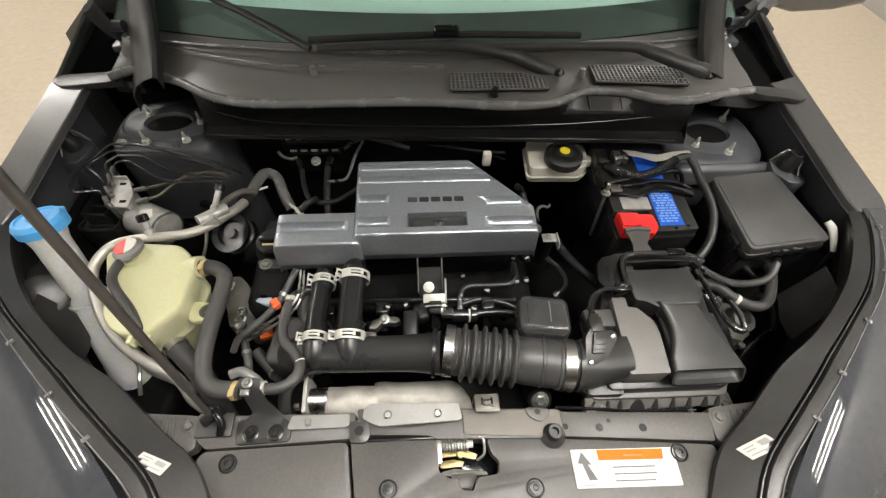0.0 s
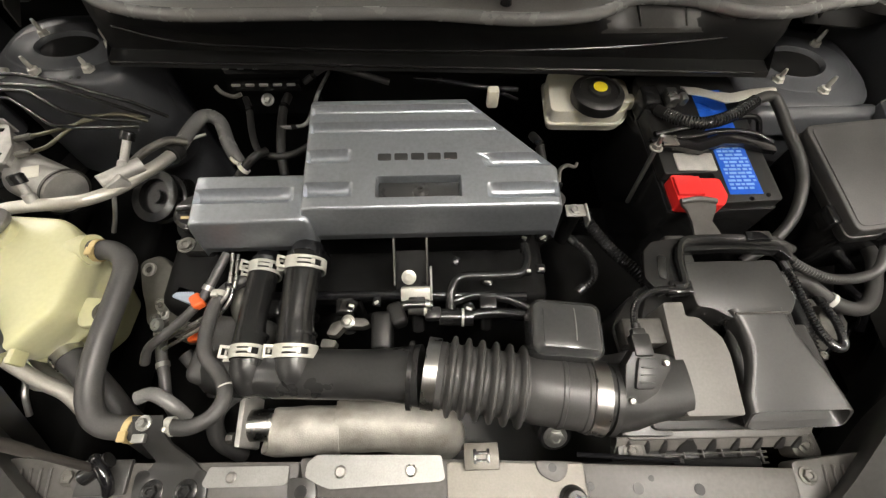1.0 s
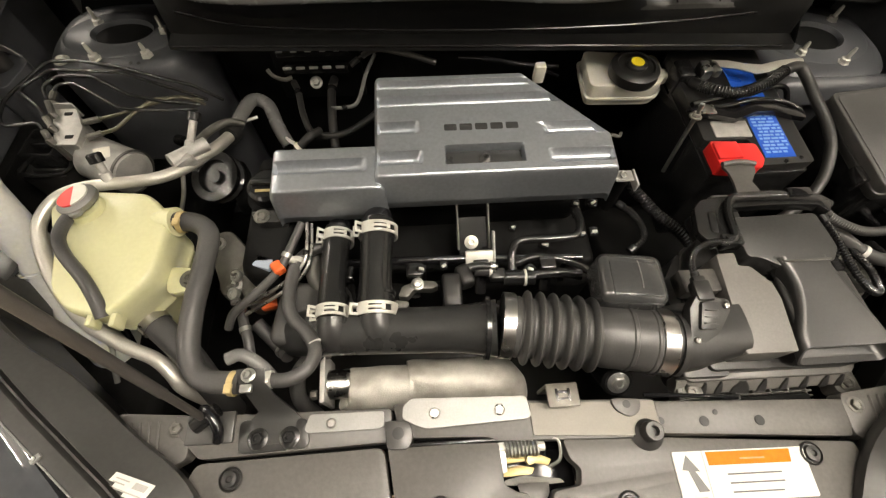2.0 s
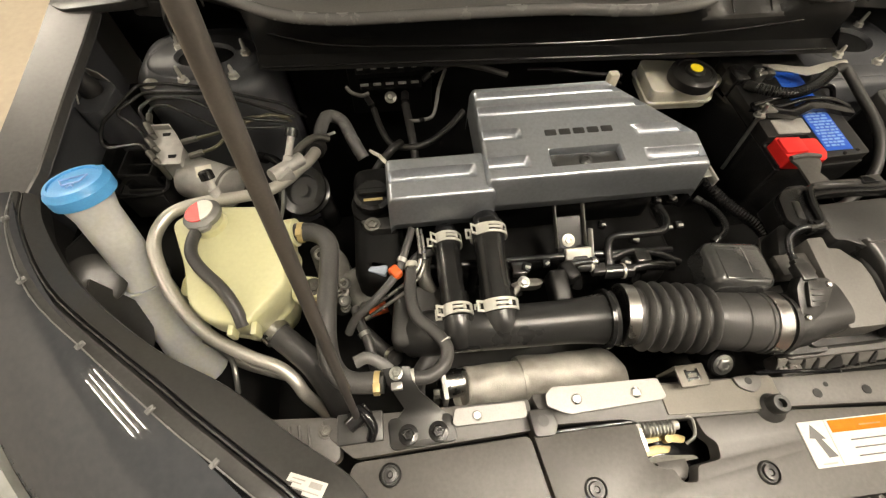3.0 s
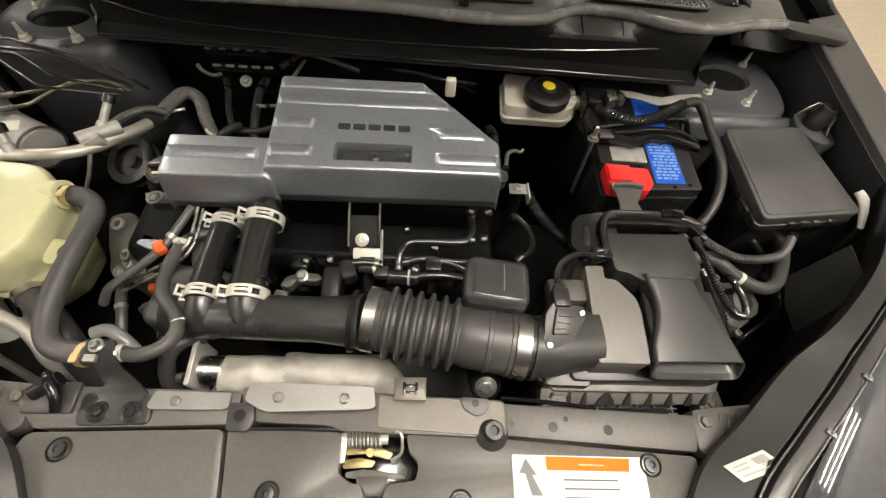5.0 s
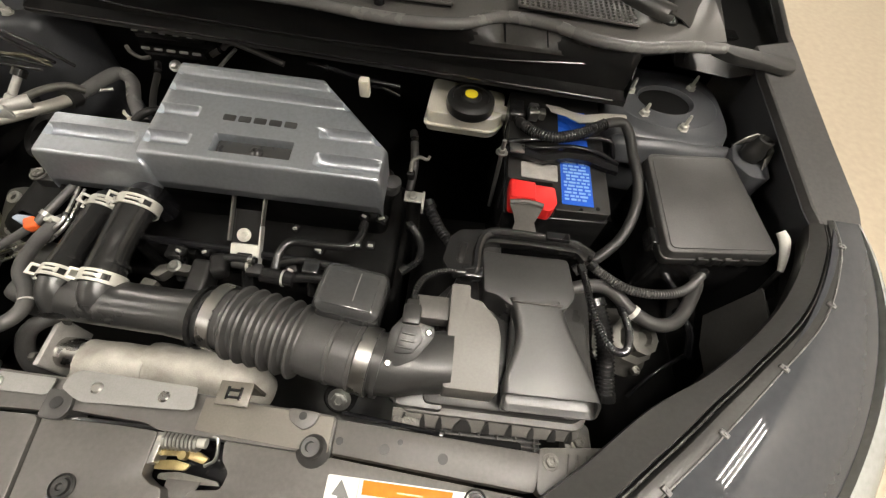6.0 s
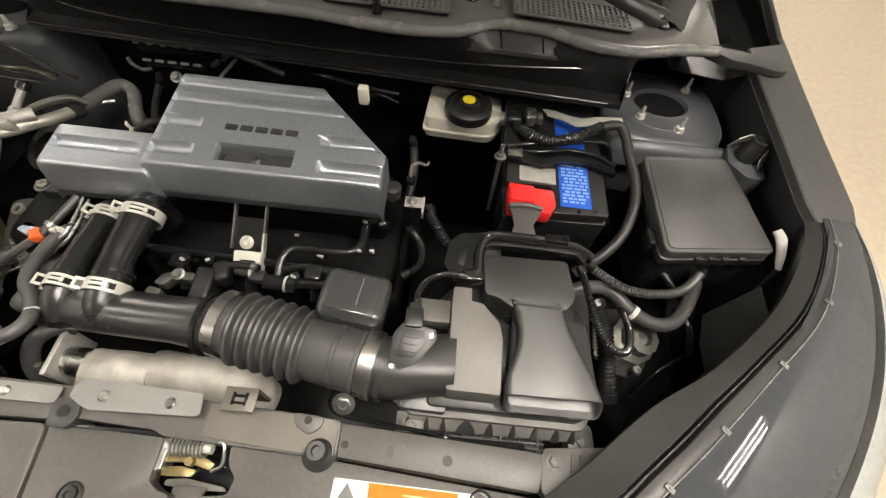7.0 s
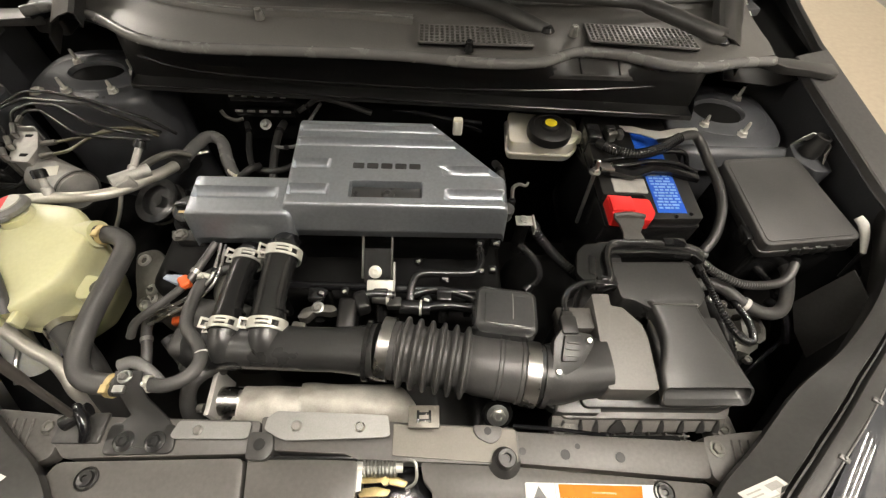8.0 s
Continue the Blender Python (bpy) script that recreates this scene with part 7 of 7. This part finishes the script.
part("hook_bolt", join(rod((0.352, 0.515, 0.83), (0.351, 0.530, 0.962), 0.0032, 10), hexbolt((0.351, 0.528, 0.940), (0, 0.1, 1), 0.0065, 0.007, 0.009)), M_ZINC, cl, "zinc plated hook bolt")
part("bright_plate", box((0.374, 0.541, 0.9405), (0.022, 0.018, 0.003), 0.001), M_STEEL, cl)
for pts, r, m, nm in (([(0.378, 0.622, 0.925), (0.386, 0.595, 0.937), (0.403, 0.575, 0.943), (0.431, 0.566, 0.947), (0.470, 0.576, 0.952), (0.505, 0.597, 0.957), (0.535, 0.608, 0.955), (0.547, 0.595, 0.947), (0.553, 0.565, 0.937), (0.561, 0.520, 0.924), (0.557, 0.480, 0.912), (0.541, 0.440, 0.892), (0.512, 0.412, 0.872), (0.48, 0.395, 0.85)], 0.0078, M_RUBBER, "thick black battery cable"),
                      ([(0.362, 0.560, 0.932), (0.40, 0.566, 0.937), (0.45, 0.575, 0.938), (0.49, 0.586, 0.937), (0.524, 0.590, 0.93), (0.535, 0.575, 0.91)], 0.0042, M_GLOSS, "thin black battery lead"),
                      ([(0.362, 0.552, 0.930), (0.41, 0.552, 0.935), (0.455, 0.560, 0.937), (0.50, 0.558, 0.934), (0.532, 0.548, 0.925)], 0.0040, M_GLOSS, "thin black battery lead")):
    w = thing("battery_cable", tuple(Vector(pts[2]) - Vector((0, 0, r))), nm, "cable", group="battery cables")
    part("cable", tube(pts, r, 14, 6), m, w)
    if r > 0.007:
        part("ribbed_sleeve", tube(pts[1:6], 0.0092, 14, 6, 0.0042, 0.0016), M_CONDUIT, w, "glossy ribbed sleeve")
    part("end_sleeve", rod(pts[0], Vector(pts[0]).lerp(Vector(pts[1]), 0.4), r * 1.15, 14), M_SATIN, w)
nt_ = thing("negative_terminal", (0.45, 0.62, 0.92), "bright battery terminal clamp with pale strap", "terminal")
part("strap", loft([[(x - wv * 0.4, y + wv, z), (x, y, z + 0.002), (x + wv * 0.4, y - wv, z)] for x, y, z, wv in ((0.425, 0.640, 0.940, 0.008), (0.445, 0.628, 0.946, 0.010), (0.463, 0.612, 0.951, 0.012), (0.480, 0.606, 0.956, 0.008), (0.505, 0.609, 0.962, 0.006), (0.538, 0.615, 0.962, 0.004))], thick=0.003), M_TUBE, nt_, "pale tinned strap")
part("clamp_jaw", join(box((0.400, 0.625, 0.940), (0.016, 0.026, 0.018), 0.003), rod((0.392, 0.615, 0.945), (0.414, 0.619, 0.946), 0.004, 10), box((0.412, 0.615, 0.946), (0.010, 0.016, 0.014), 0.003)), M_STEEL, nt_)
part("holder", box((0.375, 0.635, 0.915), (0.026, 0.040, 0.05), 0.006, 3), M_SATIN, nt_)

# back of the bay
rl = thing("rear_connector_rail", (-0.22, 0.715, 0.87), "black connector rail with pale clips on the bulkhead", "connector")
part("rail", box((-0.222, 0.722, 0.925), (0.12, 0.016, 0.014), 0.003), M_SATIN, rl)
part("rail", box((-0.222, 0.716, 0.898), (0.11, 0.016, 0.016), 0.003), M_SATIN, rl)
for i in range(5):
    part("pale_clip", box((-0.268 + 0.022 * i, 0.706, 0.905), (0.014, 0.004, 0.0038), 0.001), M_CAST, rl)
    part("pale_clip", box((-0.272 + 0.023 * i, 0.708, 0.9355), (0.010, 0.004, 0.0028), 0.001), M_CAST, rl)
part("nut", hexbolt((-0.225, 0.700, 0.880), (0, -0.5, 0.8), 0.0072, 0.008, 0.0105), M_ZINC, rl)
part("rail_hook", tube([(-0.300, 0.704, 0.906), (-0.292, 0.698, 0.898), (-0.275, 0.694, 0.893), (-0.262, 0.698, 0.894)], 0.0035, 8, 5), M_DULLCAST, rl)
part("back_plate", box((-0.222, 0.735, 0.88), (0.15, 0.01, 0.12), 0.004), M_DARK, rl)
for pts, r, m, lab_ in (([(-0.165, 0.722, 0.895), (-0.145, 0.730, 0.905), (-0.115, 0.715, 0.93), (-0.07, 0.695, 0.935), (-0.02, 0.69, 0.92)], 0.005, M_HOSE, "black vacuum line on the bulkhead"),
                        ([(-0.198, 0.722, 0.868), (-0.200, 0.690, 0.872), (-0.197, 0.642, 0.872), (-0.194, 0.600, 0.862), (-0.192, 0.575, 0.84)], 0.0072, M_RUBBER, "grey-black heater hose with a tee behind the cover"),
                        ([(-0.268, 0.715, 0.87), (-0.258, 0.690, 0.868), (-0.246, 0.640, 0.862), (-0.226, 0.602, 0.860), (-0.178, 0.593, 0.866), (-0.135, 0.618, 0.872), (-0.100, 0.655, 0.876)], 0.0055, M_RUBBER, "black vacuum hose looped behind the cover"),
                        ([(-0.197, 0.642, 0.876), (-0.175, 0.642, 0.876), (-0.153, 0.650, 0.880), (-0.138, 0.700, 0.895), (-0.122, 0.735, 0.905)], 0.0032, M_SEAL, "thin grey line from the tee"),
                        ([(0.02, 0.70, 0.92), (0.06, 0.675, 0.935), (0.12, 0.665, 0.93), (0.18, 0.67, 0.92)], 0.004, M_GLOSS, "black line on the bulkhead"),
                        ([(0.21, 0.63, 0.86), (0.215, 0.60, 0.87), (0.22, 0.56, 0.85), (0.215, 0.52, 0.82)], 0.007, M_RUBBER, "black vacuum hose by the reservoir")):
    w = thing("bulkhead_line", tuple(Vector(pts[2]) - Vector((0, 0, r))), lab_, "hose")
    part("line", tube(pts, r, 12, 5), m, w)
    part("line_collar", ring(Vector(pts[1]), Vector(pts[2]) - Vector(pts[0]), r, 0.008, 0.0015, 14), M_SATIN, w)
wt = thing("white_connector", (0.133, 0.62, 0.93), "small white plastic connector behind the cover", "connector")
part("connector", box((0.133, 0.618, 0.952), (0.016, 0.014, 0.030), 0.003), M_WHITEPL, wt)
part("connector_lead", tube([(0.133, 0.624, 0.945), (0.15, 0.65, 0.93), (0.18, 0.66, 0.91)], 0.003, 8, 4), M_GLOSS, wt)
he = thing("harness_eye", (0.24, 0.44, 0.88), "pale plated bracket beside the engine cover", "bracket")
part("eye_plate", join(box((0.232, 0.446, 0.914), (0.026, 0.018, 0.003), 0.001), box((0.246, 0.440, 0.912), (0.003, 0.028, 0.016), 0.001)), M_CAST, he)
part("eye_bolt", hexbolt((0.231, 0.446, 0.9155), (0, 0, 1), 0.0065, 0.004, 0.009), M_ZINC, he)
part("eye_post", rod((0.232, 0.446, 0.84), (0.232, 0.446, 0.913), 0.010, 12), M_DARK, he)
ct = thing("catch_tab", (0.755, 0.43, 0.90), "white plastic tab beside the fuse box", "tab")
part("tab", tube([(0.752, 0.452, 0.93), (0.758, 0.440, 0.925), (0.762, 0.425, 0.912), (0.764, 0.408, 0.895)], [0.006, 0.007, 0.006, 0.004], 10, 4, flat=0.6), M_PAPER, ct)
part("tab_stem", rod((0.764, 0.41, 0.896), (0.768, 0.40, 0.84), 0.004, 8), M_PLASTIC, ct)
gm = thing("gearbox_mount", (0.56, 0.30, 0.72), "dull cast gearbox mount below the harness", "mount")
part("casting", lathe([(0.05, 0), (0.052, 0.012), (0.040, 0.022), (0.036, 0.040), (0.026, 0.044), (0.024, 0.062), (0.012, 0.064), (0.010, 0.056), (0, 0.056)], pose(0.560, 0.318, 0.785, 12, 14, 0), 9), M_DULLCAST, gm)
for a in range(5):
    c = (0.560 + 0.05 * math.cos(a * 1.256), 0.318 + 0.05 * math.sin(a * 1.256), 0.80)
    part("mount_bolt", hexbolt(c, (0, 0, 1), 0.007, 0.008), M_DULLCAST, gm)
tm = thing("tensioner_bolt", (0.19, 0.18, 0.80), "pale round bolt below the bellows hose", "bolt")
part("boss", lathe([(0.020, -0.04), (0.020, 0.0), (0.017, 0.003), (0, 0.003)], pose(0.178, 0.180, 0.846, 40, 0, 0), 20), M_DARK, tm)
part("bolt", hexbolt((0.178, 0.178, 0.848), (0, -0.64, 0.77), 0.010, 0.006, 0.014), M_ZINC, tm)
rk = thing("front_lead", (0.20, 0.19, 0.80), "thin black lead before the air cleaner", "lead")
part("lead_clip", box((0.30, 0.148, 0.874), (0.012, 0.008, 0.006), 0.002), M_SATIN, rk)
part("lead", tube([(0.19, 0.158, 0.880), (0.25, 0.152, 0.884), (0.30, 0.148, 0.876)], 0.0025, 8, 5), M_GLOSS, rk)


# small pale pieces on plugs, set as bright glints among the injectors
random.seed(8)
for x, y, z, w in ((0.030, 0.352, 0.885, 0.008), (0.072, 0.392, 0.880, 0.006), (0.112, 0.362, 0.880, 0.009), (0.085, 0.325, 0.882, 0.008), (0.165, 0.372, 0.888, 0.006), (0.182, 0.374, 0.888, 0.007), (0.190, 0.420, 0.890, 0.009), (0.165, 0.420, 0.890, 0.007), (-0.06, 0.330, 0.890, 0.007), (-0.03, 0.335, 0.886, 0.006), (-0.185, 0.372, 0.905, 0.009)):
    k = thing("glint_clip", (x, y, z - 0.02), "small pale piece on a black plug, set as a bright glint", "clip", group="injector clips")
    part("plug_body", box((x, y + 0.003, z - 0.006), (w * 1.7, 0.012, 0.009), 0.002, 2, (0, 0, random.uniform(-30, 30))), M_SATIN, k)
    part("clip", box((x, y, z), (w, 0.004, 0.003), 0.001, 2, (0, 0, random.uniform(-40, 40))), M_CAST, k)

# leads in the dark corner beside the headlight
for pts, r, nm in (([(0.66, 0.375, 0.80), (0.662, 0.350, 0.812), (0.672, 0.335, 0.80), (0.682, 0.315, 0.77)], 0.006, "glossy black plug lead below the fuse box"),
                   ([(0.61, 0.41, 0.86), (0.63, 0.385, 0.85), (0.655, 0.375, 0.83), (0.68, 0.385, 0.80)], 0.005, "black lead below the fuse box"),
                   ([(-0.545, 0.395, 0.80), (-0.53, 0.355, 0.815), (-0.505, 0.325, 0.80), (-0.49, 0.29, 0.77)], 0.006, "black hose beside the washer neck"),
                   ([(-0.46, 0.62, 0.84), (-0.43, 0.60, 0.85), (-0.41, 0.57, 0.84), (-0.42, 0.53, 0.82)], 0.007, "black hose below the brake lines")):
    w = thing("corner_lead", tuple(Vector(pts[1]) - Vector((0, 0, 0.02))), nm, "lead")
    part("lead", tube(pts, r, 12, 6), M_GLOSS, w)
    part("lead_end", rod(pts[0], Vector(pts[0]).lerp(Vector(pts[1]), 0.45), r * 1.3, 12), M_SATIN, w)

# fittings among the branch hoses
el = thing("breather_valve", (-0.022, 0.30, 0.86), "black plastic breather valve block behind the intake pipe", "valve")
part("valve_body", join(box((-0.022, 0.300, 0.876), (0.025, 0.046, 0.034), 0.005, 3, (8, 0, 0)), box((-0.004, 0.318, 0.884), (0.020, 0.030, 0.024), 0.006, 3, (0, 0, 20))), M_INTAKE, el)
part("valve_stub", tube([(-0.004, 0.326, 0.888), (0.012, 0.330, 0.888), (0.040, 0.329, 0.886)], [0.0065, 0.0062, 0.006], 16, 4), M_SATIN, el)
part("stub_clip", ring((0.034, 0.3293, 0.8865), (1, 0, 0), 0.0062, 0.006, 0.0012, 18), M_STEEL, el, "bright spring clip")
gk = thing("port_casting", (-0.07, 0.305, 0.858), "pale cast port flange with a bolt behind the pipe", "casting")
part("casting", prism(rounded([(-0.092, 0.300), (-0.080, 0.298), (-0.070, 0.310), (-0.048, 0.308), (-0.038, 0.312), (-0.044, 0.319), (-0.066, 0.321), (-0.086, 0.314)], 0.003), 0.858, 0.874, 0.002), M_DULLCAST, gk)
part("casting_foot", prism(rounded([(-0.098, 0.284), (-0.080, 0.284), (-0.078, 0.292), (-0.096, 0.295)], 0.003), 0.858, 0.874, 0.002), M_DULLCAST, gk)
part("bolt", hexbolt((-0.066, 0.3155, 0.874), (0, -0.2, 1), 0.006, 0.006, 0.0085), M_ZINC, gk)
pe = thing("heater_elbow", (-0.20, 0.34, 0.86), "grey metal elbow with a bright clip beside the thin hose", "pipe")
part("elbow", tube([(-0.200, 0.378, 0.868), (-0.201, 0.358, 0.876), (-0.203, 0.338, 0.876), (-0.194, 0.318, 0.868), (-0.178, 0.306, 0.855)], 0.0105, 16, 5), M_DULLCAST, pe)
k = part("clip", ring((-0.2005, 0.366, 0.873), (0, 1, -0.3), 0.0108, 0.007, 0.0014, 22), M_STEEL, pe, "bright spring clip")
part("clip_lug", box((-0.203, 0.364, 0.886), (0.008, 0.008, 0.006), 0.0015), M_STEEL, k)
hk = thing("hose_hook", (0.23, 0.515, 0.88), "dull metal hose hook beside the engine cover", "clip")
part("hook", tube([(0.221, 0.500, 0.905), (0.222, 0.513, 0.915), (0.232, 0.519, 0.918), (0.243, 0.517, 0.917), (0.247, 0.522, 0.920)], [0.003, 0.0032, 0.003, 0.0025, 0.002], 8, 5), M_DULLCAST, hk)
part("hook_base", box((0.221, 0.500, 0.898), (0.012, 0.012, 0.014), 0.003), M_SATIN, hk)

# rough casting between the tank hose and the engine
wp = thing("water_pump_casting", (-0.33, 0.375, 0.79), "dull grey rough casting with ports beside the engine", "casting")
lump = prism(rounded([(-0.368, 0.420), (-0.338, 0.428), (-0.312, 0.402), (-0.304, 0.362), (-0.312, 0.332), (-0.338, 0.328), (-0.352, 0.362)], 0.010, 4), 0.79, lambda x, y: 0.842 + 0.10 * (y - 0.37), 0.008, 3)
bmesh.ops.subdivide_edges(lump, edges=[e for e in lump.edges if e.calc_length() > 0.012], cuts=3, use_grid_fill=True)
rnd = random.Random(11)
dents = [(Vector((rnd.uniform(-0.37, -0.30), rnd.uniform(0.33, 0.43), rnd.uniform(0.80, 0.86))), rnd.uniform(0.008, 0.02), rnd.uniform(-0.004, 0.005)) for _ in range(26)]
lump.normal_update()
for v in lump.verts:
    v.co += v.normal * sum(k * math.exp(-((v.co - p).length / r) ** 2) for p, r, k in dents)
part("casting", lump, M_DULLCAST, wp)
for c, r in (((-0.351, 0.408, 0.846), 0.0095), ((-0.318, 0.345, 0.840), 0.008)):
    b = part("port", lathe([(r, -0.012), (r, 0.004), (r * 0.8, 0.005), (r * 0.55, 0.004), (r * 0.5, -0.004), (0, -0.004)], pose(*c, 14, -10, 0), 18), M_CAST, wp)
for c in ((-0.314, 0.352, 0.853), (-0.314, 0.326, 0.852)):
    part("ring_nut", lathe([(0.0085, 0), (0.0085, 0.004), (0.0070, 0.006), (0.0045, 0.006), (0.0040, 0.002), (0, 0.002)], pose(*c, 20, -12, 0), 20), M_ZINC, wp, "bright ring nut")
pg = thing("purge_valve", (0.072, 0.317, 0.86), "black purge valve with a pale ring by the injectors", "valve")
part("valve_body", rod((0.048, 0.318, 0.874), (0.090, 0.316, 0.874), 0.0105, 18), M_SATIN, pg)
part("valve_ring", ring((0.077, 0.3165, 0.874), (1, -0.05, 0), 0.0106, 0.003, 0.0006, 20), M_CLAMP, pg)
part("valve_plug", box((0.040, 0.320, 0.880), (0.020, 0.016, 0.014), 0.003), M_PLASTIC, pg)
part("inlet", rod((0.010, 0.327, 0.882), (0.036, 0.325, 0.882), 0.0075, 16), M_RUBBER, pg)
part("inlet_ring", ring((0.031, 0.3255, 0.882), (1, -0.05, 0), 0.0076, 0.004, 0.0008, 18), M_CLAMP, pg)
